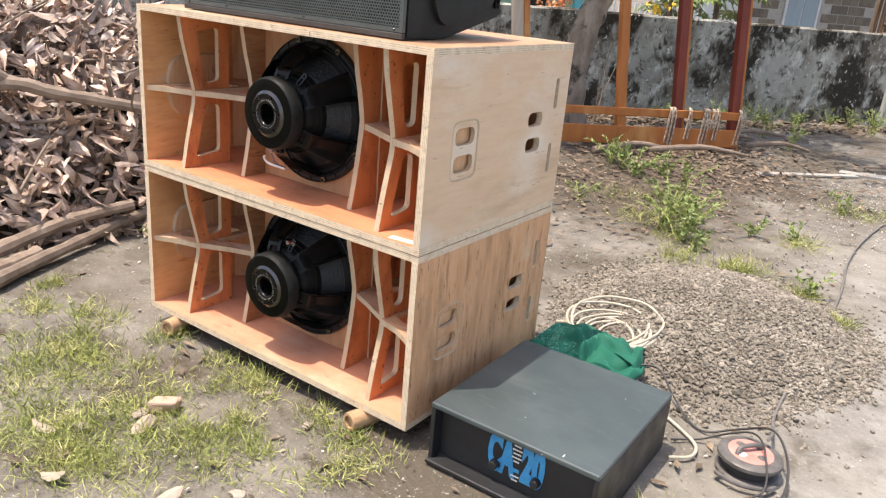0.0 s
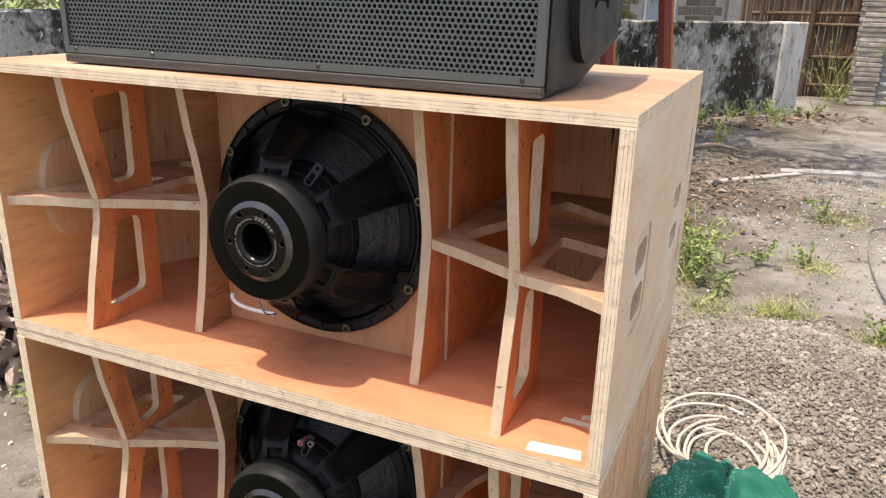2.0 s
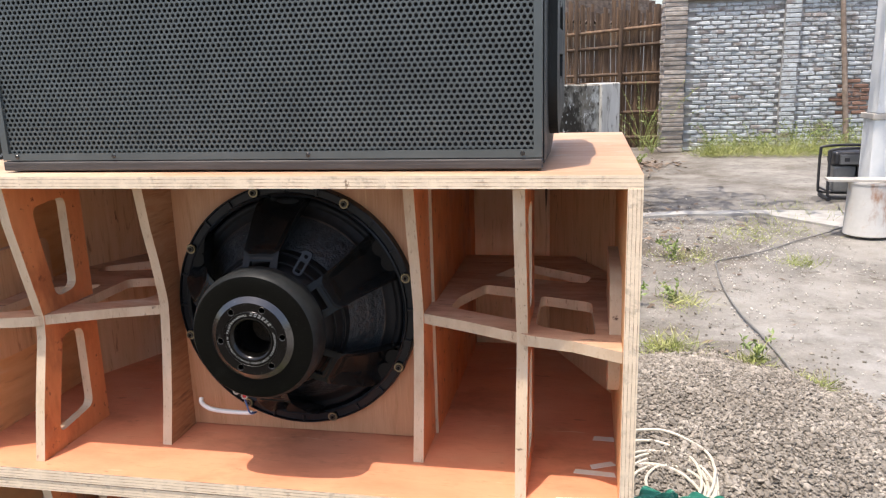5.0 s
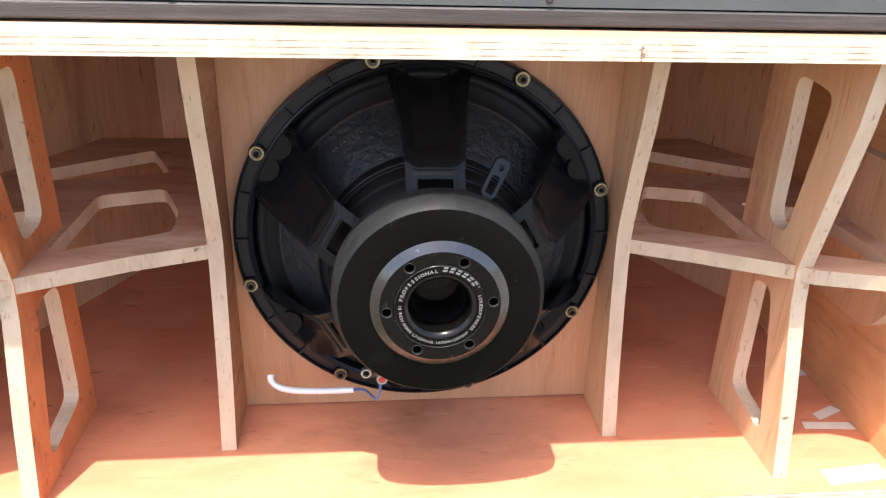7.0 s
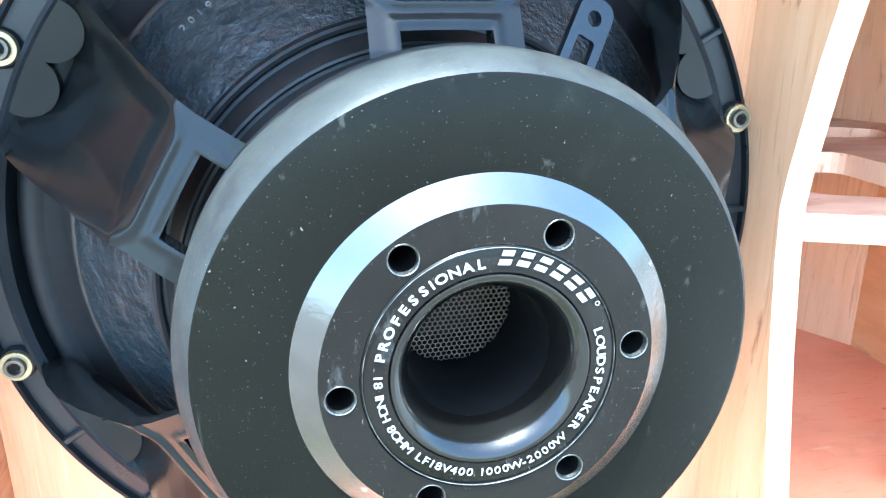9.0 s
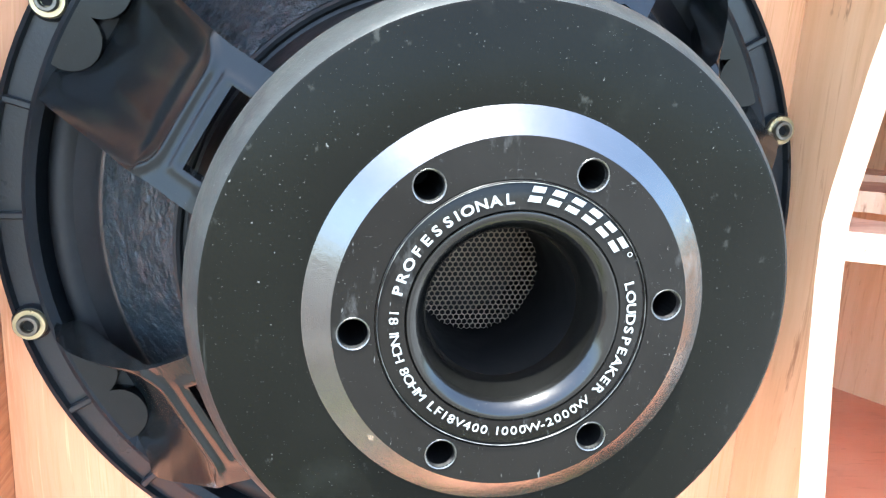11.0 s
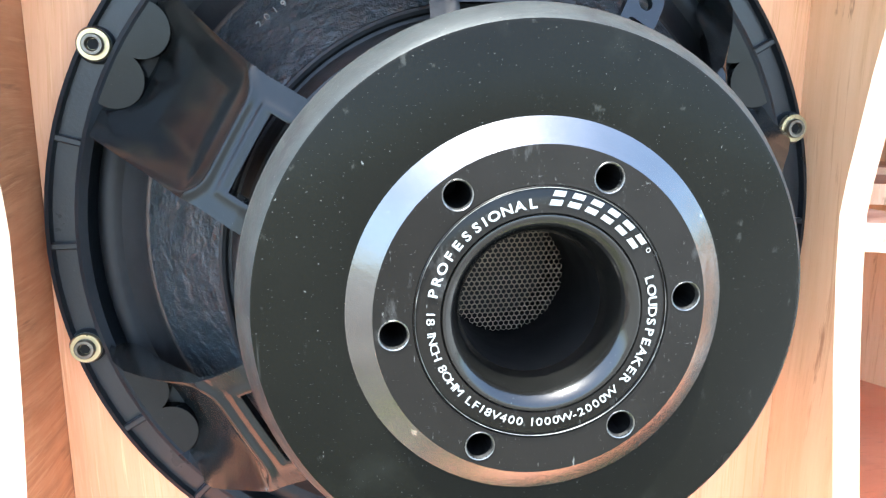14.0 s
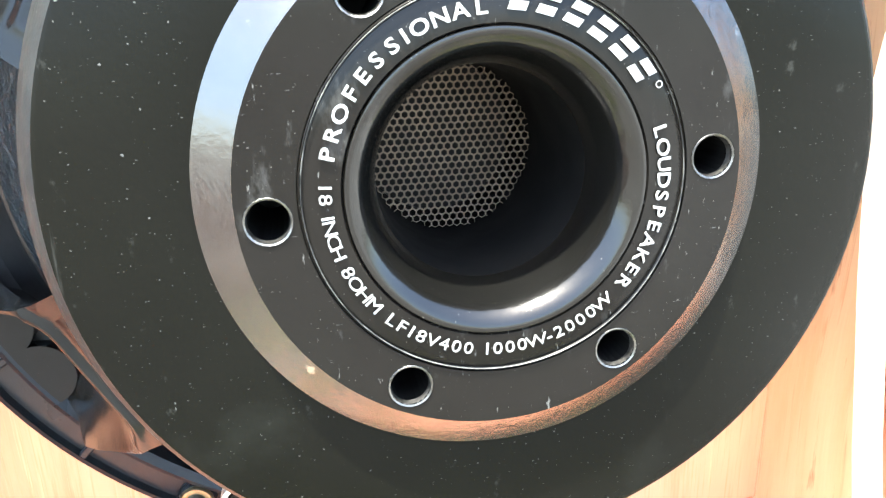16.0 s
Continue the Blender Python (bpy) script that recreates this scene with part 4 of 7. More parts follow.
def top_speaker():
    root = thing("loudspeaker_box", "black loudspeaker box with punched steel grille standing on plywood cabinet", "loudspeaker", pose(0, 0.052, 1.1455, 0, 0, -0.4))
    x0, x1, dp, ht = -0.432, 0.472, 0.455, 0.378
    prof = [(0.012, 0.0), (0.19, 0.0), (dp, 0.062), (dp, ht - 0.062), (0.16, ht), (0.012, ht)]
    bm = plate(prof, (), "x", x0, x1)
    bmesh.ops.bevel(bm, geom=[e for e in bm.edges if e.calc_face_angle(0) > 0.5], offset=0.006, segments=2, affect="EDGES")
    part("enclosure", bm, (SPEAKER_PAINT, SPEAKER_PAINT), root)
    # steel frame round the grille
    fr = plate(rect(x0 + 0.002, x1 - 0.002, 0.0165, ht - 0.001), [rect(x0 + 0.014, x1 - 0.014, 0.028, ht - 0.018)], "y", 0.0, 0.0115)
    part("grille_frame", fr, (GRILLE, GRILLE), root)
    verts, faces = [], []
    pitch = 0.0089
    gx0, gx1, gz0, gz1 = x0 + 0.009, x1 - 0.009, 0.024, ht - 0.014
    nz = int((gz1 - gz0) / (pitch * 0.866))
    nx = int((gx1 - gx0) / pitch)
    for j in range(nz):
        for i in range(nx):
            x = gx0 + (i + 0.5 + 0.5 * (j % 2)) * pitch
            z = gz0 + (j + 0.6) * pitch * 0.866
            k = len(verts)
            for q in range(12):
                a = math.pi / 6 * q
                r = pitch * (0.578 if q % 2 == 0 else 0.5005)
                verts.append((x + r * math.sin(a), 0.004, z + r * math.cos(a)))
            for r, y in ((pitch * 0.350, 0.0042), (pitch * 0.335, 0.0068)):
                verts += [(x + r * math.sin(math.pi / 6 * q), y, z + r * math.cos(math.pi / 6 * q)) for q in range(12)]
            faces += [(k + a + q, k + a + (q + 1) % 12, k + a + 12 + (q + 1) % 12, k + a + 12 + q) for a in (0, 12) for q in range(12)]
    mesh_of("grille", verts, faces, GRILLE, "round-punched dark steel grille", parent=root)
    part("backing_foam", box(x0 + 0.01, x1 - 0.01, 0.0085, 0.0115, 0.01, ht - 0.01), FOAM, root)
    part("worn_edge", box(x0 + 0.001, x1 - 0.001, -0.001, 0.0125, -0.0005, 0.0150, 0.002, 1), WORN_PAINT, root, "worn grey-black front edge of the box")
    for x in (x0 + 0.21, x1 - 0.36, x1 - 0.03, x0 + 0.03):
        bm = lathe([(0.0, -0.0022), (0.0026, -0.0022), (0.0036, -0.001), (0.0036, 0.001)], 12)
        bmesh.ops.translate(bm, verts=bm.verts[:], vec=(x, 0, 0.023))
        part("frame_screw", bm, CHAMFER, root, "small steel screw", smooth=True)
    # grip plates on the sides
    for s, xs in ((1, x1), (-1, x0)):
        out = [(0.108, 0.10), (0.135, 0.050), (0.175, 0.034), (0.23, 0.050), (0.355, 0.072), (0.402, 0.11), (0.402, 0.268), (0.355, 0.306), (0.23, 0.328), (0.175, 0.344), (0.135, 0.328), (0.108, 0.278)]
        h1 = [(0.182, 0.206), (0.300, 0.206), (0.288, 0.258), (0.262, 0.243), (0.222, 0.243), (0.196, 0.258)]
        h2 = [(0.182, 0.166), (0.300, 0.166), (0.288, 0.114), (0.262, 0.129), (0.222, 0.129), (0.196, 0.114)]
        a, b = (xs, xs + 0.014) if s > 0 else (xs - 0.014, xs)
        bm = plate(rounded(out, 0.03), [rounded(h1, 0.006), rounded(h2, 0.006)], "x", a, b)
        grip = part("grip_plate", bm, (SPEAKER_PAINT, SPEAKER_PAINT), root)
        for h in (h1, h2):
            a, b = (xs + 0.0005, xs + 0.002) if s > 0 else (xs - 0.002, xs - 0.0005)
            part("grip_pocket", plate(h, (), "x", a, b), (BLACK_AND_SHADE, BLACK_AND_SHADE), grip)
        a, b = (xs, xs + 0.006) if s > 0 else (xs - 0.006, xs)
        part("rigging_rail", plate(rounded(rect(0.415, 0.437, 0.085, 0.293), 0.004), [rounded(rect(0.422, 0.430, 0.10, 0.278), 0.002)], "x", a, b), (BLACK_AND_SHADE, BLACK_AND_SHADE), root)
    return root


top_speaker()

# ---- amplifier on the ground ----


def amplifier():
    root = thing("power_amplifier", "scuffed black power amplifier case lying on the ground", "amplifier", pose(0.692, 0.004, 0, 0, 0, 1.0))
    w, d, h = 0.508, 0.535, 0.192
    bm = box(0, w, 0.0, d, h - 0.016, h, 0.004)
    part("lid", bm, AMP_PAINT, root, "scuffed grey-black lid")
    for a, b in ((0, 0.014), (w - 0.014, w)):
        part("side_panel", box(a, b, 0.002, d - 0.002, 0.004, h - 0.0165, 0.002, 1), AMP_FACE, root)
    part("back_panel", box(0.0145, w - 0.0145, d - 0.016, d - 0.003, 0.004, h - 0.0165), AMP_FACE, root)
    part("base", box(0, w, -0.012, d, 0.0, 0.0125, 0.003), AMP_FACE, root)
    part("front_panel", box(0.0145, w - 0.0145, 0.040, 0.048, 0.013, h - 0.0165), AMP_FACE, root)
    bm = bmesh.new()
    text_bm("CA", 0.135, bm, pose(0.214, 0.0392, 0.098, 90, 0, 0) @ Matrix.Diagonal((0.43, 1.12, 1, 1)), 0.0006, 0.0095)
    text_bm("-", 0.090, bm, pose(0.262, 0.0392, 0.076, 90, 0, 0) @ Matrix.Diagonal((0.8, 0.8, 1, 1)), 0.0006, 0.003)
    text_bm("20", 0.135, bm, pose(0.312, 0.0392, 0.098, 90, 0, 0) @ Matrix.Diagonal((0.48, 1.12, 1, 1)), 0.0006, 0.0095)
    part("lettering", bm, PRINT_BLUE, root, "large blue letters on the front")
    for x, z, l in ((0.262, 0.146, 0.022), (0.262, 0.134, 0.030), (0.262, 0.122, 0.024), (0.262, 0.110, 0.030), (0.262, 0.098, 0.018), (0.262, 0.052, 0.026), (0.262, 0.040, 0.020)):
        part("print_bar", box(x - l / 2, x + l / 2, 0.0382, 0.0390, z - 0.0022, z + 0.0022), WHITE_PLASTIC, root)
    for x in (0.200, 0.328):
        bm = lathe([(0.0, 0.020), (0.011, 0.020), (0.013, 0.023), (0.014, 0.0395)], 24)
        bmesh.ops.translate(bm, verts=bm.verts[:], vec=(x, 0, 0.066))
        part("knob", bm, AMP_FACE, root, smooth=True)
    return root


amplifier()

# ---- bamboo rests below the lower cabinet ----
for x, y, l, a, r in ((-0.48, 0.055, 0.20, 12, 0.030), (0.455, 0.065, 0.22, -14, 0.030), (-0.48, 0.66, 0.2, 4, 0.030), (0.46, 0.66, 0.2, -3, 0.030)):
    bm = lathe([(0.0, -l / 2 + 0.01), (r * 0.62, -l / 2 + 0.01), (r * 0.66, -l / 2), (r * 0.95, -l / 2), (r, -l / 2 + 0.005), (r * 0.97, 0), (r, l / 2 - 0.004), (r * 0.9, l / 2), (0, l / 2)], 20)
    solid("bamboo_rest", bm, BAMBOO_LOG, "short cut piece of dry bamboo wedged below the cabinet", "bamboo piece", pose(x, y, r, 0, 0, a), "bamboo rests", smooth=True)

# ---- cable reel ----


def cable_reel():
    root = thing("cable_reel", "round red and black extension cable reel lying on the ground", "cable reel", pose(1.430, 0.605, 0, 0, 0, 25) @ Matrix.Scale(0.80, 4))
    up = Matrix.Rotation(radians(-90), 3, "X")

    def turned(name, prof, mt, label="", z=0.0, n=40):
        bm = lathe(prof, n)
        bmesh.ops.rotate(bm, verts=bm.verts[:], matrix=up)
        bmesh.ops.translate(bm, verts=bm.verts[:], vec=(0, 0, z))
        return part(name, bm, mt, root, label, smooth=True)

    turned("lower_rim", [(0.0, 0.0), (0.100, 0.0), (0.113, -0.006), (0.115, -0.016), (0.108, -0.022), (0.09, -0.022)], REEL_BLACK)
    turned("drum", [(0.092, -0.020), (0.094, -0.050), (0.092, -0.062)], CABLE_BLACK, "black cable wound on the drum")
    turned("upper_rim", [(0.085, -0.060), (0.108, -0.060), (0.116, -0.066), (0.115, -0.078), (0.106, -0.085), (0.080, -0.087)], REEL_BLACK)
    turned("face", [(0.0, -0.090), (0.055, -0.092), (0.080, -0.088), (0.083, -0.082)], REEL_RED, "faded red face of the reel")
    for a in (40, 130, 220, 310):
        bm = lathe([(0.0, -0.0925), (0.014, -0.0928), (0.017, -0.0915), (0.017, -0.088)], 20)
        bmesh.ops.rotate(bm, verts=bm.verts[:], matrix=up)
        bmesh.ops.translate(bm, verts=bm.verts[:], vec=(0.048 * math.cos(radians(a)), 0.048 * math.sin(radians(a)), 0))
        part("socket_outlet", bm, WHITE_PLASTIC if a == 220 else REEL_BLACK, root, smooth=True)
    part("carry_grip", tube(glide([(-0.055, -0.035, 0.088), (-0.04, -0.015, 0.108), (0.02, 0.015, 0.110), (0.05, 0.03, 0.088)], 5), 0.009, 10), REEL_BLACK, root, smooth=True)
    part("stand_bar", tube(glide([(-0.10, -0.07, 0.02), (-0.125, -0.085, 0.03), (-0.06, -0.135, 0.03), (0.03, -0.14, 0.03), (0.08, -0.10, 0.02)], 5), 0.008, 8), REEL_BLACK, root, smooth=True)
    return root


cable_reel()


def cable(name, pts, r, mt, label, steps=6):
    return solid(name, tube(glide(pts, steps), r, 8), mt, label, "cable", smooth=True)


rc = random.Random(11)
coil = thing("cable_coil", "loose coil of off-white cable lying on gravel", "cable", pose(0.885, 1.005, 0.0))
for k in range(7):
    r = 0.105 + 0.017 * k + rc.uniform(-0.012, 0.012)
    ox, oy = -r * 0.72 + rc.uniform(-0.022, 0.022), r * 0.62 + rc.uniform(-0.022, 0.022)
    tip = rc.uniform(0.0, 0.05)
    loop = [(ox + r * 0.86 * math.cos(a) * (1 + 0.05 * math.sin(3 * a + k)), oy + r * 1.06 * math.sin(a), 0.050 + 0.006 * k + tip * math.sin(a + k) * 0.5 + rc.uniform(0, 0.006)) for a in [2 * math.pi * j / 14 for j in range(15)]]
    part("coil_turn", tube(glide(loop, 4), 0.0050, 7), ROPE_WHITE, coil, smooth=True)
cable("loose_cable", [(0.50, 1.44, 0.008), (0.62, 1.45, 0.02), (0.76, 1.43, 0.06), (0.87, 1.34, 0.08), (0.93, 1.18, 0.07), (0.92, 1.02, 0.06)], 0.0052, ROPE_WHITE, "off-white cable end running behind the cabinets")
cable("loose_cable", [(0.88, 1.02, 0.05), (0.97, 0.86, 0.03), (1.08, 0.76, 0.012), (1.20, 0.68, 0.010), (1.27, 0.62, 0.010), (1.28, 0.55, 0.010), (1.23, 0.50, 0.010)], 0.0052, ROPE_WHITE, "off-white cable crossing the ground behind the amplifier")
cable("loose_cable", [(0.90, 0.82, 0.02), (0.95, 0.88, 0.06), (1.03, 0.90, 0.075), (1.12, 0.82, 0.04), (1.20, 0.75, 0.012), (1.27, 0.72, 0.010), (1.36, 0.74, 0.05), (1.46, 0.72, 0.10), (1.53, 0.62, 0.07), (1.545, 0.52, 0.012), (1.47, 0.44, 0.010)], 0.0038, CABLE_BLACK, "black cable looping from the amplifier to the reel")
cable("loose_cable", [(1.20, 0.60, 0.010), (1.27, 0.66, 0.012), (1.35, 0.68, 0.06), (1.42, 0.66, 0.10), (1.47, 0.58, 0.10), (1.50, 0.49, 0.03), (1.42, 0.40, 0.010), (1.35, 0.30, 0.010)], 0.0032, CABLE_BLACK, "thin black cable lying over the reel")
cable("long_cable", [(1.46, 0.66, 0.096), (1.45, 0.80, 0.05), (1.42, 0.98, 0.012), (1.41, 1.25, 0.010), (1.415, 1.61, 0.010), (1.40, 2.0, 0.010), (1.395, 2.29, 0.010), (1.37, 2.63, 0.010), (1.335, 2.95, 0.010), (1.325, 3.3, 0.010), (1.335, 3.6, 0.010), (1.36, 3.9, 0.010),
                     (1.40, 4.12, 0.010), (1.62, 4.30, 0.010), (1.83, 4.51, 0.010), (2.07, 4.80, 0.010), (2.40, 5.12, 0.022), (2.60, 5.45, 0.022), (2.78, 6.3, 0.022)], 0.0055, CABLE_GREY, "long dusty grey cable across the yard to the generator", 5)

cable("loose_cable", [(0.52, 1.12, 0.008), (0.62, 1.17, 0.02), (0.72, 1.20, 0.06), (0.82, 1.15, 0.07), (0.88, 1.04, 0.06), (0.88, 0.93, 0.05)], 0.0052, ROPE_WHITE, "off-white cable strand running behind the cabinets")

# green cloth thrown over the coil
bm = bmesh.new()
n = 46
rows_v = []
for j in range(n + 1):
    line = []
    for i in range(n + 1):
        u, v = i / n - 0.5, j / n - 0.5
        x, y = u * 0.41 * (1 - 0.5 * max(0, v)), v * 0.34
        z = 0.035 + 0.075 * math.exp(-((u + 0.12) ** 2 + (v - 0.05) ** 2) * 9)
        z += 0.036 * noise.noise(Vector((u * 5.2, v * 3.2, 2.0))) + 0.024 * abs(math.sin((u * 1.3 - v * 0.5) * 11 + 2.6 * noise.noise(Vector((u * 3, v * 3, 5)))))
        z += 0.010 * noise.noise(Vector((u * 14, v * 12, 7.0)))
        e = max(abs(u), abs(v)) * 2
        z *= 1 - 0.55 * max(0, e - 0.55)
        x += 0.035 * noise.noise(Vector((u * 4, v * 4, 9.0)))
        y += 0.045 * noise.noise(Vector((u * 4, v * 4, 13.0))) - 0.45 * max(0, -u - 0.22) + 0.30 * max(0, u - 0.2) * (1 if v < 0 else 0.2)
        line.append(bm.verts.new((x, y, max(z, 0.010))))
    rows_v.append(line)
for j in range(n):
    for i in range(n):
        bm.faces.new((rows_v[j][i], rows_v[j][i + 1], rows_v[j + 1][i + 1], rows_v[j + 1][i]))
cl = solid("green_cloth", bm, CLOTH, "crumpled green printed cloth thrown over the cable coil", "cloth", pose(0.785, 0.835, 0.03, 0, 0, 3), smooth=True)
sol = cl.modifiers.new("thickness", "SOLIDIFY")
sol.thickness = 0.0025

# ---- ground ----


def make_ground():
    m = make("dusty_yard_ground", ((0.2, (0.098, 0.090, 0.077)), (0.45, (0.175, 0.163, 0.142)), (0.62, (0.240, 0.224, 0.196)), (0.85, (0.320, 0.300, 0.262))), 3.2, rough=0.9, rough_var=0.06, bump=0.8, bump_scale=55, bump_dist=0.012,
             stains=(((0.105, 0.090, 0.070), 1.1, 0.47, 0.62, (1, 1, 1)), ((0.085, 0.070, 0.052), 7, 0.56, 0.66, (1, 1, 1)), ((0.34, 0.325, 0.29), 60, 0.60, 0.68, (1, 1, 1)), ((0.055, 0.045, 0.035), 42, 0.66, 0.71, (1, 1, 1)), ((0.30, 0.285, 0.25), 0.55, 0.56, 0.72, (1, 1, 1))), spec=0.2)
    t = m.node_tree
    bsdf = t.nodes["Principled BSDF"]
    co = t.nodes.new("ShaderNodeTexCoord").outputs["Object"]
    sep = t.nodes.new("ShaderNodeSeparateXYZ")
    t.links.new(co, sep.inputs[0])
    wob = noise_of(t, co, 1.4, 6)
    drift = noise_of(t, co, 0.35, 3)
    # pale worn cement where the lane runs
    lane = sums(t, "ADD", sums(t, "SUBTRACT", sep.outputs[0], sums(t, "MULTIPLY", sep.outputs[1], 0.02)), sums(t, "ADD", sums(t, "MULTIPLY", wob.outputs["Fac"], 1.1), sums(t, "MULTIPLY", sums(t, "SUBTRACT", drift.outputs["Fac"], 0.5), 2.2)))
    lm = ramp_of(t, ((0.0, 0.0), (1.0, 1.0)))
    t.links.new(sums(t, "MULTIPLY", sums(t, "SUBTRACT", lane, 1.68), 2.4, True), lm.inputs[0])
    fade = sums(t, "SUBTRACT", 1.0, sums(t, "MULTIPLY", sums(t, "MULTIPLY", sums(t, "SUBTRACT", sep.outputs[1], 1.5), 0.55, True), 0.76))
    speck = noise_of(t, co, 9.0, 8, 0.7)
    cement = ramp_of(t, ((0.3, (0.21, 0.207, 0.193)), (0.5, (0.355, 0.35, 0.328)), (0.7, (0.48, 0.475, 0.445))))
    t.links.new(speck.outputs["Fac"], cement.inputs[0])
    patch = noise_of(t, co, 0.9, 5)
    pm = ramp_of(t, ((0.38, 0.15), (0.62, 1.0)))
    t.links.new(patch.outputs["Fac"], pm.inputs[0])
    was = bsdf.inputs["Base Color"].links[0].from_socket
    t.links.new(blend(t, sums(t, "MULTIPLY", sums(t, "MULTIPLY", lm.outputs[0], pm.outputs[0]), fade), was, cement.outputs[0]), bsdf.inputs["Base Color"])
    # dark humus where leaves rot below the tree, some tree shade put into its colour
    dx = sums(t, "MULTIPLY", sums(t, "ADD", sep.outputs[0], 0.30), 0.85)
    dy = sums(t, "MULTIPLY", sums(t, "SUBTRACT", sep.outputs[1], 4.1), 0.50)
    dist = sums(t, "SQRT", sums(t, "ADD", sums(t, "MULTIPLY", dx, dx), sums(t, "MULTIPLY", dy, dy)))
    edge = sums(t, "ADD", dist, sums(t, "MULTIPLY", sums(t, "SUBTRACT", wob.outputs["Fac"], 0.5), 1.6))
    hm = ramp_of(t, ((0.70, 0.85), (1.40, 0.0)))
    t.links.new(edge, hm.inputs[0])
    soil_and_shade = ramp_of(t, ((0.3, (0.045, 0.036, 0.027)), (0.7, (0.125, 0.102, 0.078))))
    t.links.new(speck.outputs["Fac"], soil_and_shade.inputs[0])
    was = bsdf.inputs["Base Color"].links[0].from_socket
    t.links.new(blend(t, hm.outputs[0], was, soil_and_shade.outputs[0]), bsdf.inputs["Base Color"])
    return m


GROUND = make_ground()
steps_x = sorted({*np.round(np.arange(-4, 6.01, 0.09), 3), *(-300, -120, -60, -30, -18, -12, -9, -7, -5.5, -4.7), *(6.6, 7.5, 9, 12, 18, 30, 60, 120, 300)})
steps_y = sorted({*np.round(np.arange(-2.5, 9.01, 0.09), 3), *(-300, -120, -60, -30, -15, -8, -5, -3.5), *(9.6, 10.5, 11.5, 13, 15, 18, 24, 40, 80, 160, 300)})
gv = []
for y in steps_y:
    for x in steps_x:
        near = 1.0 if abs(x) < 14 and abs(y) < 14 else 0.0
        h = 0.010 * noise.noise(Vector((x * 1.3, y * 1.3, 0.3))) + 0.006 * noise.noise(Vector((x * 5, y * 5, 4.0)))
        gv.append((x, y, near * min(0.0, h - 0.004)))
nx_g = len(steps_x)
gf = [(j * nx_g + i, j * nx_g + i + 1, (j + 1) * nx_g + i + 1, (j + 1) * nx_g + i) for j in range(len(steps_y) - 1) for i in range(nx_g - 1)]
ground = mesh_of("ground", gv, gf, GROUND, "dusty grey bare yard ground with worn cement", "ground", "structure")
ground.data.shade_smooth()

GRAVEL = make("crushed_grey_gravel", ((0.25, (0.185, 0.164, 0.135)), (0.5, (0.262, 0.236, 0.197)), (0.75, (0.375, 0.342, 0.292))), 14, rough=0.9, bump=0.7, bump_scale=120, bump_dist=0.004, island=0.42, spec=0.2,
              stains=(((0.19, 0.168, 0.138), 2.5, 0.52, 0.66, (1, 1, 1)),))
GRIT = make("dusty_gravel_grit", ((0.25, (0.13, 0.116, 0.095)), (0.5, (0.20, 0.18, 0.15)), (0.75, (0.29, 0.265, 0.225))), 60, rough=0.95, bump=0.8, bump_scale=160, bump_dist=0.006, spec=0.15)
STONE = make("pale_loose_stone", ((0.3, (0.27, 0.22, 0.18)), (0.7, (0.42, 0.36, 0.30))), 16, rough=0.85, bump=0.4, bump_scale=60, rand=0.3)


def heap_z(x, y):
    u, v = (x - 1.0) / 0.62, (y - 1.62) / 0.74
    d = math.sqrt(u * u + v * v)
    return 0.125 * max(0.0, 1 - d * d) ** 1.1 + 0.012 * noise.noise(Vector((x * 4, y * 4, 1))) * (d < 1)


def stones(spots, rng):
    """Broken pebbles: squashed, knocked twelve-cornered lumps."""
    verts, faces = [], []
    g = 0.618
    base = [Vector(c) * 0.86 for c in ((-g, 1, 0), (g, 1, 0), (-g, -1, 0), (g, -1, 0), (0, -g, 1), (0, g, 1), (0, -g, -1), (0, g, -1), (1, 0, -g), (1, 0, g), (-1, 0, -g), (-1, 0, g))]
    tri = [(0, 11, 5), (0, 5, 1), (0, 1, 7), (0, 7, 10), (0, 10, 11), (1, 5, 9), (5, 11, 4), (11, 10, 2), (10, 7, 6), (7, 1, 8),
           (3, 9, 4), (3, 4, 2), (3, 2, 6), (3, 6, 8), (3, 8, 9), (4, 9, 5), (2, 4, 11), (6, 2, 10), (8, 6, 7), (9, 8, 1)]
    for p, r in spots:
        e = Euler((rng.uniform(-0.7, 0.7), rng.uniform(-0.7, 0.7), rng.uniform(0, 6))).to_matrix()
        sx, sy, sz = r * rng.uniform(0.9, 1.5), r * rng.uniform(0.75, 1.1), r * rng.uniform(0.5, 0.85)
        k = len(verts)
        for b in base:
            n = rng.uniform(0.76, 1.12)
            verts.append(p + e @ Vector((b.x * sx * n, b.y * sy * n, b.z * sz * n)))
        faces += [tuple(k + i for i in f) for f in tri]
    return verts, faces


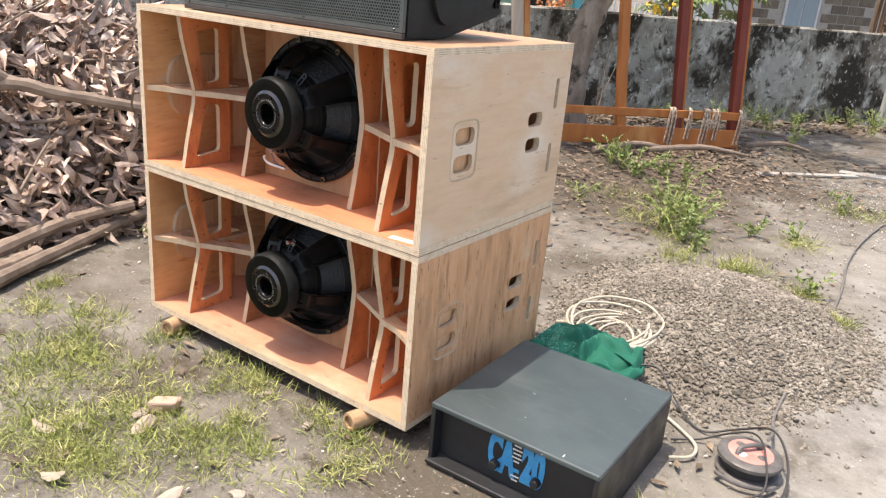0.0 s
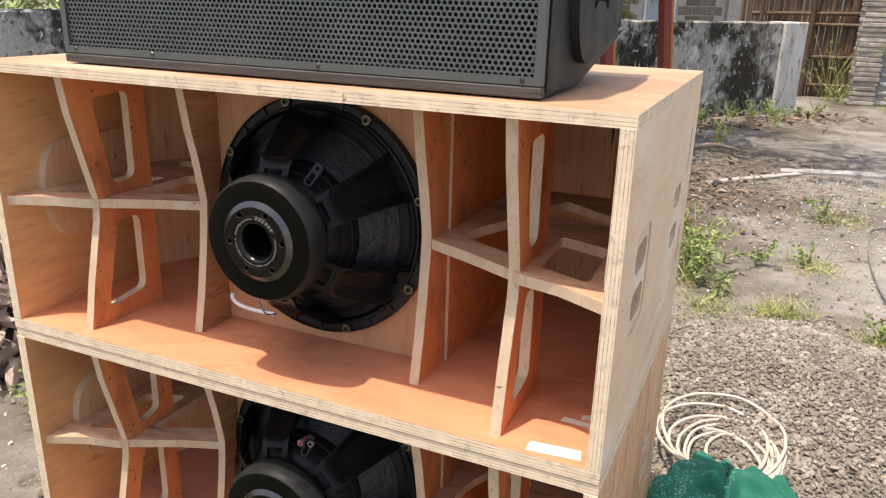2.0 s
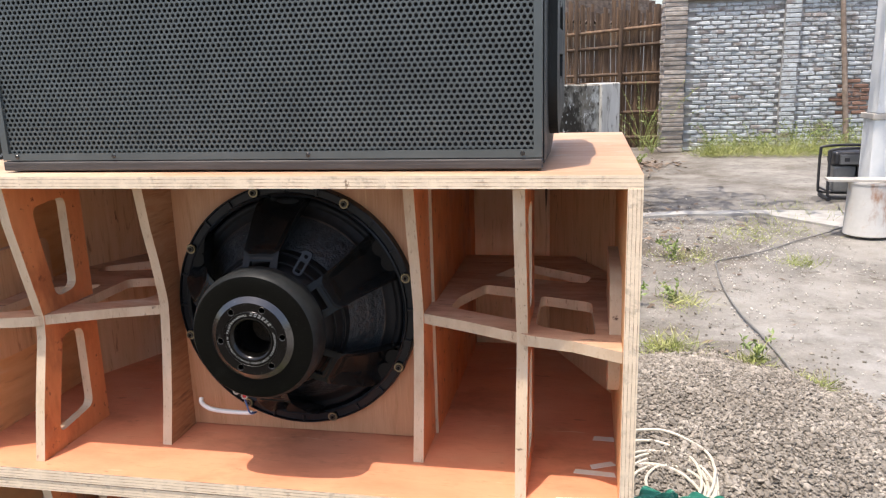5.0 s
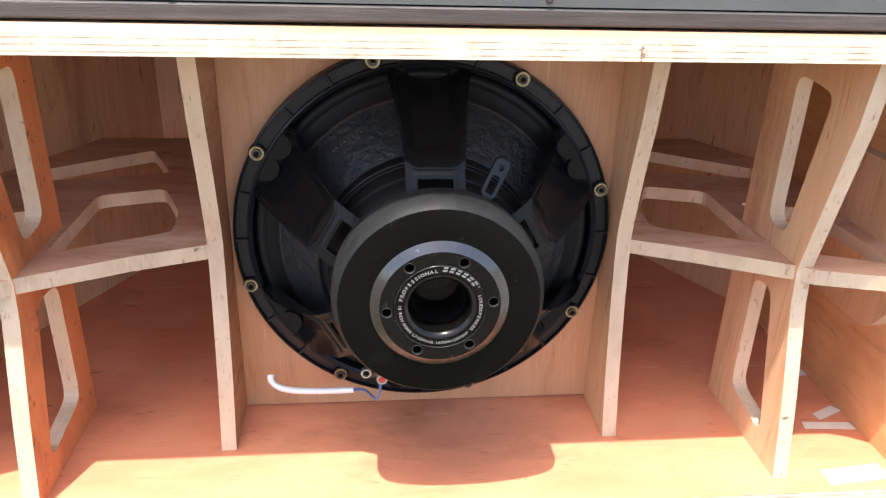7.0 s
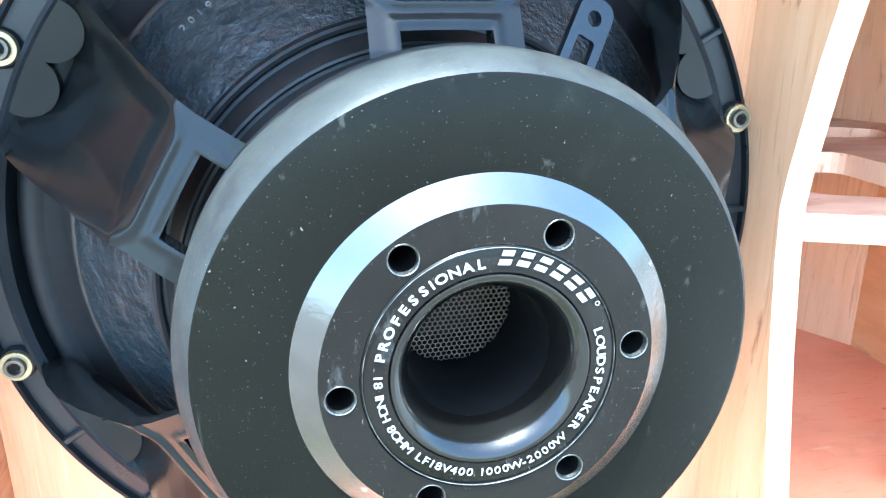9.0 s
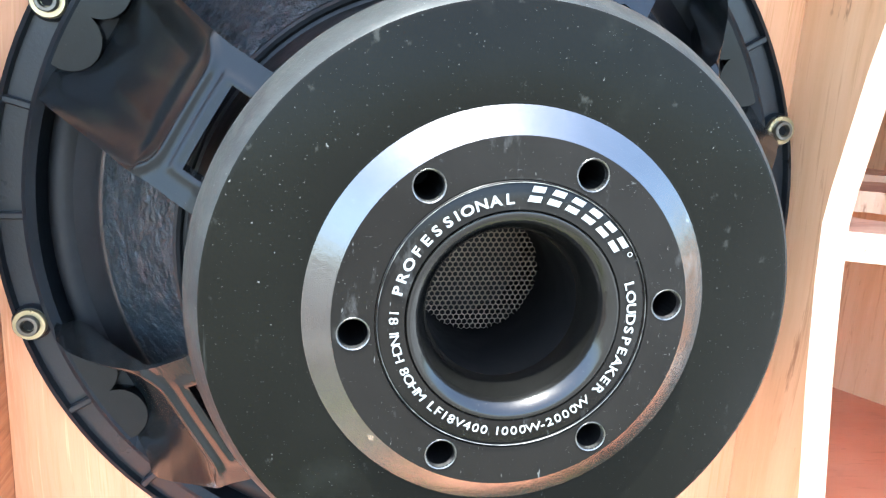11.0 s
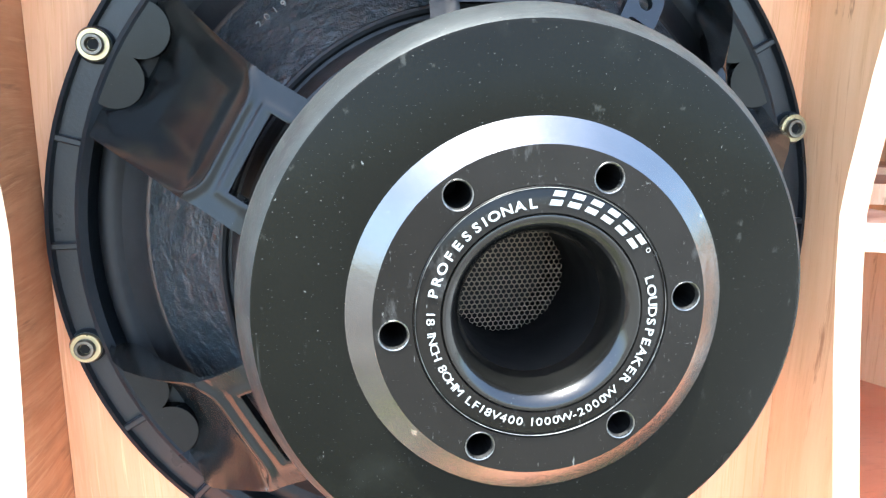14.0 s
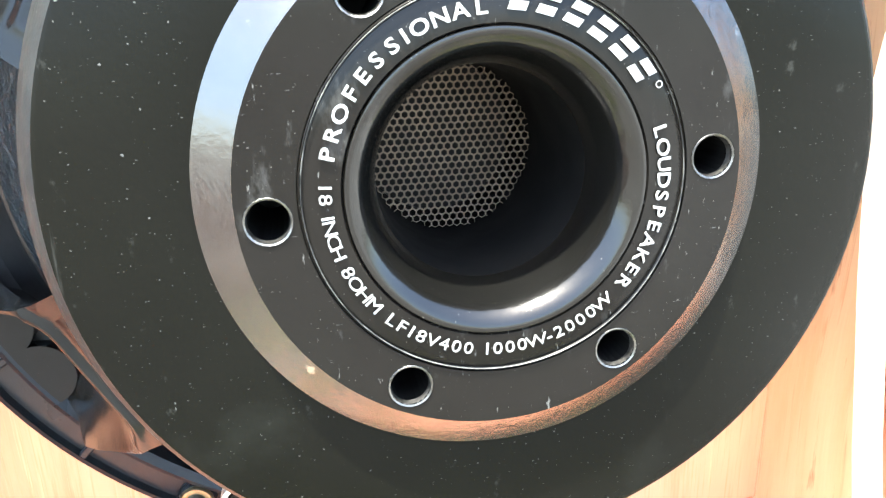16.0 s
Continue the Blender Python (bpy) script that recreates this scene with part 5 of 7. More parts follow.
rng = random.Random(21)
gx, gy = np.meshgrid(np.linspace(0.34, 1.66, 60), np.linspace(0.84, 2.40, 70))
hv = [(x, y, heap_z(x, y) - 0.004) for x, y in zip(gx.ravel(), gy.ravel())]
hf = [(j * 60 + i, j * 60 + i + 1, (j + 1) * 60 + i + 1, (j + 1) * 60 + i) for j in range(69) for i in range(59)]
spots = []
while len(spots) < 24000:
    a, d = rng.uniform(0, 6.283), math.sqrt(rng.random()) * 1.02
    d *= 1 + 0.16 * noise.noise(Vector((math.cos(a) * 1.7, math.sin(a) * 1.7, 3.0))) + (0.06 * abs(rng.gauss(0, 1)) if d > 0.85 else 0)
    x, y = 1.0 + 0.62 * d * math.cos(a), 1.62 + 0.74 * d * math.sin(a)
    r = rng.choice((0.003, 0.0035, 0.004, 0.005, 0.006, 0.0075)) * rng.uniform(0.8, 1.25)
    if rng.random() < 0.06 + 0.10 * max(0.0, 1 - (y - 0.9) / 0.7):
        r *= rng.uniform(1.4, 2.0)
    spots.append((Vector((x, y, max(0, heap_z(x, y)) + r * 0.25)), r))
sv, sf = stones(spots, rng)
mesh_of("gravel_grit", hv, hf, GRIT, "dusty grit between the stones of a gravel heap", "gravel", "stuff")
mesh_of("gravel_heap", sv, sf, GRAVEL, "low heap of crushed grey-brown gravel on the yard", "gravel", "stuff")

spots = []
for _ in range(2400):
    x, y = rng.uniform(-1.6, 2.6), rng.uniform(-1.3, 6.5)
    if 0.4 < x < 1.6 and 0.9 < y < 2.3 or (-0.62 < x < 0.62 and 0 < y < 0.75) or (0.66 < x < 1.22 and 0 < y < 0.57):
        continue
    r = rng.uniform(0.002, 0.0048) * (1.0 if rng.random() > 0.03 else 2.0)
    spots.append((Vector((x, y, r * 0.15)), r))
for _ in range(1700):
    x, y = rng.gauss(1.05, 0.42), rng.gauss(1.58, 0.55)
    if (0.66 < x < 1.22 and 0 < y < 0.57) or (-0.62 < x < 0.62 and 0 < y < 0.75):
        continue
    spots.append((Vector((x, y, 0.002)), rng.choice((0.003, 0.004, 0.006, 0.009)) * rng.uniform(0.8, 1.2)))
sv, sf = stones(spots, rng)
mesh_of("loose_gravel", sv, sf, GRAVEL, "scattered small stones and crumbs of rubble on the ground", "gravel", "stuff")

rng = random.Random(52)
spots = []
for _ in range(1500):
    x, y = rng.gauss(1.5, 0.5), rng.gauss(4.6, 0.7)
    spots.append((Vector((x, y, 0.002)), rng.uniform(0.003, 0.008)))
for _ in range(900):
    x, y = rng.uniform(-1.4, 2.2), rng.uniform(-1.4, 4.5)
    if (-0.66 < x < 1.24 and -0.02 < y < 0.8) or (0.4 < x < 1.65 and 0.9 < y < 2.35):
        continue
    spots.append((Vector((x, y, 0.002)), rng.uniform(0.003, 0.008)))
sv, sf = stones(spots, rng)
mesh_of("pale_crumbs", sv, sf, make("pale_mortar_crumb", ((0.3, (0.42, 0.39, 0.34)), (0.7, (0.58, 0.55, 0.50))), 20, rough=0.9, bump=0, island=0.3), "pale crumbs of mortar scattered on the yard", "rubble", "stuff")

# single larger stones in the grass
PINK_BRICK = make("pale_broken_brick", ((0.3, (0.46, 0.29, 0.22)), (0.7, (0.58, 0.40, 0.32))), 14, rough=0.9, bump=0.5, bump_scale=60)
bm = box(-0.040, 0.040, -0.026, 0.026, 0.0, 0.034, 0.008, 2)
for v in bm.verts:
    v.co += Vector(noise.noise_vector(v.co * 24)) * 0.012
    v.co.z = max(v.co.z, 0.0)
solid("brick_fragment", bm, PINK_BRICK, "pale pink broken piece of brick lying in short grass", "brick", pose(-0.059, -0.332, -0.002, 0, 0, 35))
for x, y, r in ((-0.022, -0.415, 0.026), (-0.075, -0.405, 0.020), (0.102, -0.075, 0.018), (-0.52, -0.62, 0.018), (0.324, -0.11, 0.015), (0.42, -0.45, 0.016), (-0.14, -0.55, 0.017)):
    bm = bmesh.new()
    bmesh.ops.create_icosphere(bm, subdivisions=2, radius=r)
    for v in bm.verts:
        v.co *= 1 + 0.75 * noise.noise(v.co * (1.5 / r) + Vector((x * 9, y * 7, 0)))
        v.co.x *= 1.35
        v.co.z *= 0.45
    solid("stone", bm, STONE, "pale broken stone lying in short grass", "stone", pose(x, y, r * 0.3, 0, 0, x * 900), "stones in the grass")

# ---- grass and fallen leaves ----
GRASS = make("short_green_grass", ((0.25, (0.20, 0.25, 0.065)), (0.5, (0.34, 0.375, 0.115)), (0.75, (0.54, 0.51, 0.235))), 7, rough=0.6, bump=0, island=0.4)
DRY_LEAF = make("dry_brown_leaves", ((0.2, (0.155, 0.092, 0.068)), (0.45, (0.445, 0.325, 0.255)), (0.7, (0.78, 0.66, 0.57))), 9, rough=0.5, bump=0.25, bump_scale=60, island=0.8)
BLEACHED = make("bleached_dead_leaf", ((0.3, (0.33, 0.265, 0.205)), (0.7, (0.46, 0.385, 0.305))), 20, rough=0.7, bump=0.2, bump_scale=60)
PALE_LEAF = make("bleached_leaf_litter", ((0.2, (0.10, 0.068, 0.046)), (0.5, (0.190, 0.138, 0.096)), (0.8, (0.35, 0.285, 0.215))), 6, rough=0.8, bump=0.2, bump_scale=60, island=0.5)
GREEN_LEAF = make("green_tree_leaves", ((0.25, (0.075, 0.135, 0.030)), (0.5, (0.145, 0.235, 0.055)), (0.75, (0.31, 0.39, 0.115))), 3, rough=0.42, bump=0, island=0.5)
MANGO_LEAF = make("dark_glossy_leaves", ((0.25, (0.045, 0.085, 0.022)), (0.5, (0.105, 0.155, 0.040)), (0.75, (0.29, 0.31, 0.085))), 3, rough=0.34, bump=0, island=0.55)
LIGHT_LEAF = make("light_green_leaves", ((0.25, (0.15, 0.22, 0.06)), (0.5, (0.25, 0.34, 0.10)), (0.75, (0.42, 0.48, 0.21))), 4, rough=0.5, bump=0, island=0.35)
BARK = make("grey_brown_bark", ((0.25, (0.15, 0.115, 0.085)), (0.5, (0.30, 0.24, 0.185)), (0.75, (0.50, 0.42, 0.34))), 9, (1, 1, 0.4), 0.85, bump=0.8, bump_scale=40, bump_dist=0.01,
            stains=(((0.06, 0.052, 0.038), 5, 0.52, 0.62, (1, 1, 1)),))
TWIG = make("dead_branch_wood", ((0.25, (0.13, 0.092, 0.068)), (0.5, (0.225, 0.172, 0.132)), (0.75, (0.35, 0.28, 0.22))), 12, (1, 1, 1), 0.8, bump=0.5, bump_scale=60, rand=0.25)


def free_spot(x, y):
    return not ((-0.64 < x < 0.64 and 0.03 < y < 0.78) or (0.66 < x < 1.22 and -0.02 < y < 0.57))


def grass_patch(centres, count, rng, length=(0.03, 0.09)):
    spots = []
    for _ in range(count):
        cx, cy, s = rng.choice(centres)
        x, y = rng.gauss(cx, s), rng.gauss(cy, s)
        if not free_spot(x, y):
            continue
        lean = Vector((rng.gauss(0, 0.95), rng.gauss(0, 0.95), 1)).normalized()
        side = lean.cross(any_way(rng)).normalized()
        l = rng.uniform(*length)
        spots.append((Vector((x, y, -0.004)), lean, side, l, rng.uniform(0.0022, 0.0042), 0.1, rng.uniform(0.1, 0.55)))
    return leaf_mesh(spots, rng)


rng = random.Random(5)
tufts = [(rng.uniform(-1.25, 0.6), rng.uniform(-1.15, -0.05), rng.uniform(0.018, 0.06)) for _ in range(80)]
tufts += [(rng.uniform(-0.65, -0.1), rng.uniform(-0.75, -0.25), 0.07) for _ in range(26)] + [(rng.uniform(-0.5, 0.6), rng.uniform(-0.12, 0.02), 0.03) for _ in range(16)]
tufts += [(rng.gauss(-0.03, 0.13), rng.gauss(-0.60, 0.10), 0.045) for _ in range(26)] + [(rng.gauss(0.18, 0.10), rng.gauss(-0.34, 0.06), 0.03) for _ in range(14)] + [(rng.gauss(-0.6, 0.08), rng.gauss(-0.32, 0.05), 0.03) for _ in range(8)]
v, f = grass_patch(tufts, 12500, rng, (0.018, 0.066))
mesh_of("grass", v, f, GRASS, "short patchy green and straw-coloured grass in the yard", "grass", "stuff")
edge_tufts = [(0.64, 0.25, 0.02), (0.645, 0.45, 0.025), (0.64, 0.62, 0.03), (0.62, 0.8, 0.05), (0.95, 2.42, 0.07), (0.88, 2.40, 0.05), (1.25, 2.24, 0.03), (0.62, 2.32, 0.06), (1.44, 2.0, 0.03), (1.24, -0.05, 0.05), (1.3, 0.15, 0.03),
              (1.05, 3.15, 0.07), (1.2, 4.2, 0.10), (1.9, 4.1, 0.07), (1.75, 4.9, 0.16), (1.95, 5.2, 0.2), (2.3, 6.0, 0.25), (0.2, 2.9, 0.1), (0.5, 2.65, 0.1), (-0.1, 3.3, 0.15)]
v, f = grass_patch(edge_tufts, 4200, rng, (0.03, 0.12))
mesh_of("weedy_grass", v, f, GRASS, "thin tufts of weedy grass round the gravel heap", "grass", "stuff")

# strip of growth at the foot of the walls
far_tufts = [(rng.uniform(2.2, 5.2), rng.uniform(10.4, 11.1), 0.12) for _ in range(40)]
v, f = grass_patch(far_tufts, 5200, rng, (0.12, 0.38))
mesh_of("wall_foot_growth", v, f, GRASS, "rank yellow-green grass at the foot of the brick wall", "grass", "stuff")


def litter(count, where, material, name, label, rng, size=(0.05, 0.12)):
    spots = []
    for _ in range(count):
        x, y, z = where(rng)
        way = any_way(rng, 0.85)
        side = way.cross(Vector((rng.gauss(0, 0.25), rng.gauss(0, 0.25), 1))).normalized()
        l = rng.uniform(*size)
        spots.append((Vector((x, y, z)), way, side, l, l * rng.uniform(0.3, 0.45), rng.uniform(-0.1, 0.3), rng.uniform(-0.15, 0.1)))
    v, f = leaf_mesh(spots, rng)
    return mesh_of(name, v, f, material, label, "leaves", "stuff")


def on_yard(rng):
    while True:
        x, y = rng.uniform(-1.6, 1.6), rng.uniform(-1.3, 5.5)
        if free_spot(x, y) and not (0.5 < x < 1.5 and 1.0 < y < 2.3):
            return x, y, 0.008


for x, y, a in ((-0.014, -0.736, 20), (0.006, -0.487, 110), (-0.158, -0.615, 200), (0.30, -0.62, 75)):
    way = Vector((math.cos(radians(a)), math.sin(radians(a)), 0.12)).normalized()
    v, f = curled_leaf_mesh([(Vector((x, y, 0.012)), way, way.cross(Vector((0.2, 0.1, 1))).normalized(), 0.085, 0.042, 0.25, 0.12, 0.6)])
    mesh_of("dead_leaf", v, f, BLEACHED, "large bleached dead leaf curled on the grass", "leaf", group="large dead leaves")
litter(460, on_yard, PALE_LEAF, "fallen_leaves", "scattered pale dry leaves and chips on the ground", rng, (0.02, 0.07))
litter(2300, lambda r: (r.gauss(-0.35, 0.75), r.gauss(5.3, 0.7), r.uniform(0.005, 0.04)), PALE_LEAF, "leaf_litter", "drift of dry leaves below the tree and the wall", rng, (0.03, 0.095))
litter(1300, lambda r: (lambda s: (1.06 - 0.663 * s + 0.748 * 0.45 + r.gauss(0, 0.18), 9.78 - 0.748 * s - 0.663 * 0.45 + r.gauss(0, 0.18), r.uniform(0.005, 0.05)))(r.uniform(-0.3, 6)), PALE_LEAF, "leaf_litter", "dry leaves gathered along the foot of the wall", rng, (0.06, 0.14))

litter(1700, lambda r: (r.gauss(-0.15, 0.5), r.gauss(4.0, 0.9), r.uniform(0.004, 0.02)), PALE_LEAF, "leaf_litter", "dark leaf litter and chips between the weeds", rng, (0.02, 0.075))

# ---- heap of dead leaves and branches ----
HX, HY = -2.70, 0.70


def pile_z(x, y):
    u, v = (x - HX) / 1.22, (y - HY) / 1.62
    d = math.sqrt(u * u + v * v)
    return max(0.0, 1 - d ** 1.9) ** 0.75 * (1.0 + 0.13 * noise.noise(Vector((x * 2.2, y * 2.2, 0)))) * 0.97


rng = random.Random(77)
# core sheet below the leaves; its dark colour stands in for the shaded gaps
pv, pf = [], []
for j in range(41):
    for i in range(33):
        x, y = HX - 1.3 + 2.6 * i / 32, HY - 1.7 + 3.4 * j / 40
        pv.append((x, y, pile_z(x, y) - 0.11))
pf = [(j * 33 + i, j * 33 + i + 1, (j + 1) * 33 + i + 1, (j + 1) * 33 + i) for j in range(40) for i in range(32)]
spots = []
while len(spots) < 15500:
    u, v = rng.uniform(-1.02, 1.02), rng.uniform(-1.02, 1.02)
    if u * u + v * v > 1.06:
        continue
    x, y = HX + 1.22 * u, HY + 1.62 * v
    z = pile_z(x, y)
    e = 0.05
    nrm = Vector((pile_z(x - e, y) - pile_z(x + e, y), pile_z(x, y - e) - pile_z(x, y + e), 2 * e)).normalized()
    nrm = (nrm + any_way(rng) * 1.3).normalized()
    way = nrm.cross(any_way(rng)).normalized()
    way = (way + Vector((0, 0, -0.45))).normalized()
    side = way.cross(nrm).normalized()
    l = rng.uniform(0.06, 0.14)
    spots.append((Vector((x, y, z + rng.uniform(-0.10, 0.09))), way, side, l, l * rng.uniform(0.28, 0.48), rng.uniform(0.0, 1.0), rng.uniform(-1.1, 1.3), rng.uniform(-3.0, 3.0)))
lv, lf = curled_leaf_mesh(spots)
mesh_of("heap_core", pv, pf, make("leaf_gap_shade", ((0.3, (0.035, 0.024, 0.017)), (0.7, (0.075, 0.052, 0.036))), 12, rough=0.95, bump=0.8, bump_scale=40, bump_dist=0.02), "dark core sheet under the heap's leaves, shade of the gaps in its colour", "leaf heap", "stuff")
mesh_of("dead_leaf_heap", lv, lf, DRY_LEAF, "tall heap of curled dead brown leaves", "leaf heap", "stuff")


def branch(pts, r0, r1, label, name="dead_branch"):
    p = glide(pts, 5)
    rad = [r0 + (r1 - r0) * i / (len(p) - 1) for i in range(len(p))]
    rad = [r * (1 + 0.12 * math.sin(i * 2.7)) for i, r in enumerate(rad)]
    return solid(name, tube(p, rad, 9), TWIG, label, "branch", smooth=True)


branch([(-2.25, -0.42, 0.66), (-1.86, 0.12, 0.70), (-1.74, 0.30, 0.66), (-1.62, 0.62, 0.59), (-1.55, 0.86, 0.54)], 0.036, 0.024, "thick grey dead branch lying across the leaf heap")
branch([(-1.90, -0.30, 0.83), (-1.86, 0.02, 0.77), (-1.85, 0.16, 0.70)], 0.02, 0.03, "forked stub of a grey dead branch")
branch([(-1.05, -0.62, 0.035), (-1.24, -0.26, 0.040), (-1.42, 0.18, 0.05), (-1.50, 0.55, 0.09), (-1.42, 0.95, 0.20)], 0.034, 0.020, "long dead branch at the foot of the leaf heap")
branch([(-1.38, -0.42, 0.04), (-1.50, -0.10, 0.07), (-1.53, 0.22, 0.12), (-1.46, 0.48, 0.16)], 0.038, 0.026, "thick dead branch at the foot of the leaf heap")
branch([(-1.30, -0.45, 0.035), (-1.33, -0.20, 0.045), (-1.40, -0.02, 0.045)], 0.040, 0.036, "short thick log beside the leaf heap")
for k in range(26):
    a = rng.uniform(-1.2, 1.4)
    x, y = HX + 1.05 * math.cos(a) * rng.uniform(0.55, 1.05), HY + 1.45 * math.sin(a) * rng.uniform(0.5, 1.0)
    d = any_way(rng, 0.6) * rng.uniform(0.2, 0.55)
    z = pile_z(x, y) + 0.03
    mid = Vector((x, y, z))
    branch([mid - d, mid + Vector((rng.uniform(-0.05, 0.05), rng.uniform(-0.05, 0.05), 0.03)), mid + d * 0.6, mid + d + Vector((0, 0, rng.uniform(-0.05, 0.08)))], rng.uniform(0.005, 0.012), 0.003, "thin dead twig stuck in the leaf heap", "dead_twig")

# sticks and dead branches below the wall
rng = random.Random(31)
for k in range(22):
    s, o = rng.uniform(0.2, 6.2), rng.uniform(0.25, 1.3)
    x, y = 1.06 - 0.663 * s + 0.748 * o, 9.78 - 0.748 * s - 0.663 * o
    a, l = rng.uniform(0, 6.28), rng.uniform(0.25, 0.8)
    e = Vector((math.cos(a), math.sin(a), 0)) * l
    mid = Vector((x, y, 0.02))
    branch([mid - e / 2, mid - e * 0.15 + Vector((0.03, 0.02, rng.uniform(0.0, 0.05))), mid + e * 0.2, mid + e / 2 + Vector((0, 0, rng.uniform(0, 0.06)))], rng.uniform(0.008, 0.022), 0.005, "dead stick lying in leaf litter below the wall", "fallen_stick")

# ---- boundary wall, in its own frame: x along, y behind ----
WALL = pose(1.005, 9.78, 0, 0, 0, 48.45)
STUCCO = make("mouldy_cement_render", ((0.2, (0.245, 0.250, 0.222)), (0.5, (0.375, 0.38, 0.342)), (0.8, (0.53, 0.535, 0.495))), 2.2, rough=0.9, bump=0.5, bump_scale=30, bump_dist=0.008,
              stains=(((0.17, 0.155, 0.125), 1.4, 0.46, 0.62, (1, 1, 0.9)), ((0.55, 0.565, 0.53), 4.5, 0.56, 0.66, (1.2, 1, 0.7)), ((0.038, 0.034, 0.027), 1.15, 0.500, 0.560, (1, 1, 0.75)), ((0.055, 0.050, 0.040), 4.2, 0.575, 0.635, (1, 1, 0.6)), ((0.085, 0.078, 0.064), 13, 0.56, 0.64, (1, 1, 0.8)),
                      ((0.60, 0.615, 0.58), 17, 0.60, 0.66, (1.3, 1, 0.7))), spec=0.2, warp=0.22)
PALE_STUCCO = make("streaked_pale_render", ((0.2, (0.40, 0.395, 0.36)), (0.5, (0.53, 0.525, 0.485)), (0.8, (0.65, 0.64, 0.60))), 3, (3, 3, 0.5), 0.88, bump=0.4, bump_scale=30, bump_dist=0.006,
                   stains=(((0.20, 0.185, 0.16), 6, 0.54, 0.66, (2, 2, 0.35)), ((0.10, 0.095, 0.08), 16, 0.60, 0.68, (1.5, 1.5, 0.5))))
CEMENT = make("worn_yard_cement", ((0.25, (0.24, 0.23, 0.205)), (0.5, (0.34, 0.33, 0.30)), (0.75, (0.46, 0.45, 0.415))), 5, rough=0.9, bump=0.5, bump_scale=40, bump_dist=0.005)
wall_root = thing("yard_wall", "low cement-rendered boundary wall with black mould stains", "wall", WALL, kind="structure")
bm = bmesh.new()
nseg = 90
top_l = [1.10 + 0.010 * noise.noise(Vector((i * 0.4, 0, 0))) for i in range(nseg + 1)]
prof = []
for i in range(nseg + 1):
    x = -14.0 + (13.48) * i / nseg
    prof.append([bm.verts.new(c) for c in ((x, 0.0, -0.05), (x, 0.0, 0.55), (x, 0.0, top_l[i] - 0.02), (x, 0.02, top_l[i]), (x, 0.13, top_l[i]), (x, 0.15, top_l[i] - 0.02), (x, 0.15, -0.05))])
for a, b in zip(prof, prof[1:]):
    for k in range(6):
        bm.faces.new((a[k], b[k], b[k + 1], a[k + 1]))
bm.faces.new(prof[0])
bm.faces.new(prof[-1][::-1])
bmesh.ops.recalc_face_normals(bm, faces=bm.faces[:])
part("render_face", bm, STUCCO, wall_root, smooth=True)
part("end_pillar", box(-0.519, -0.14, -0.04, 0.24, -0.05, 1.105, 0.018), PALE_STUCCO, wall_root, "pale streaked end pillar")
# gate pillar and panels further along
part("coping_block", box(-10.75, -9.98, -0.10, 0.20, 1.12, 1.42, 0.02), make("brown_grey_block", ((0.3, (0.34, 0.27, 0.19)), (0.7, (0.46, 0.38, 0.28))), 6, rough=0.9, bump=0.4, bump_scale=40), wall_root, "brown block on the wall")
part("panel_slab", box(-12.9, -9.86, -0.14, -0.003, 0.0, 1.115, 0.015), CEMENT, wall_root, "pale slab panel set against the wall")
part("panel_rail", box(-12.9, -9.9, -0.17, -0.1405, 0.86, 1.06, 0.01), CEMENT, wall_root)
solid("pole", tube([(0, 0, -0.05), (0, 0, 0.62), (0, 0, 0.621), (0, 0, 1.55)], [0.084, 0.084, 0.080, 0.080], 20), make("dark_grey_pipe", ((0.3, (0.05, 0.045, 0.040)), (0.7, (0.09, 0.08, 0.07))), 6, rough=0.6, bump=0.1),
      "dark grey pipe sleeve round a thin pole beside the wall", "pole", WALL @ pose(-9.55, -0.55, 0), smooth=True)
solid("pole", tube([(0, 0, 1.55), (0, 0, 6.5)], [0.072, 0.06], 20), make("weathered_pole_wood", ((0.3, (0.33, 0.28, 0.21)), (0.7, (0.45, 0.39, 0.31))), 8, (3, 3, 0.3), 0.8, bump=0.3, bump_scale=40), "pale weathered pole standing in a dark pipe sleeve", "pole", WALL @ pose(-9.55, -0.55, 0), smooth=True)

# ---- orange door frame leaning by the wall ----
ORANGE = make("orange_primed_timber", ((0.25, (0.50, 0.185, 0.045)), (0.5, (0.42, 0.145, 0.035)), (0.75, (0.32, 0.10, 0.025))), 7, (2, 2, 0.4), 0.55, bump=0.2, bump_scale=50, stains=(((0.55, 0.27, 0.09), 3, 0.56, 0.7, (1, 1, 0.4)),))
MAROON = make("dark_red_primed_timber", ((0.25, (0.22, 0.040, 0.022)), (0.5, (0.165, 0.026, 0.016)), (0.75, (0.115, 0.018, 0.012))), 7, (2, 2, 0.4), 0.5, bump=0.2, bump_scale=50)
fr = thing("door_frame", "orange-painted wooden door and window frame standing in the yard", "door frame", WALL @ pose(0, -1.86, 0))
LEAN = 0.122


def leaning(x0, x1, y0, y1, z0, z1, bev=0.006):
    bm = box(x0, x1, y0, y1, z0, z1, bev)
    for q in bm.verts:
        q.co.x -= LEAN * q.co.z
    return bm


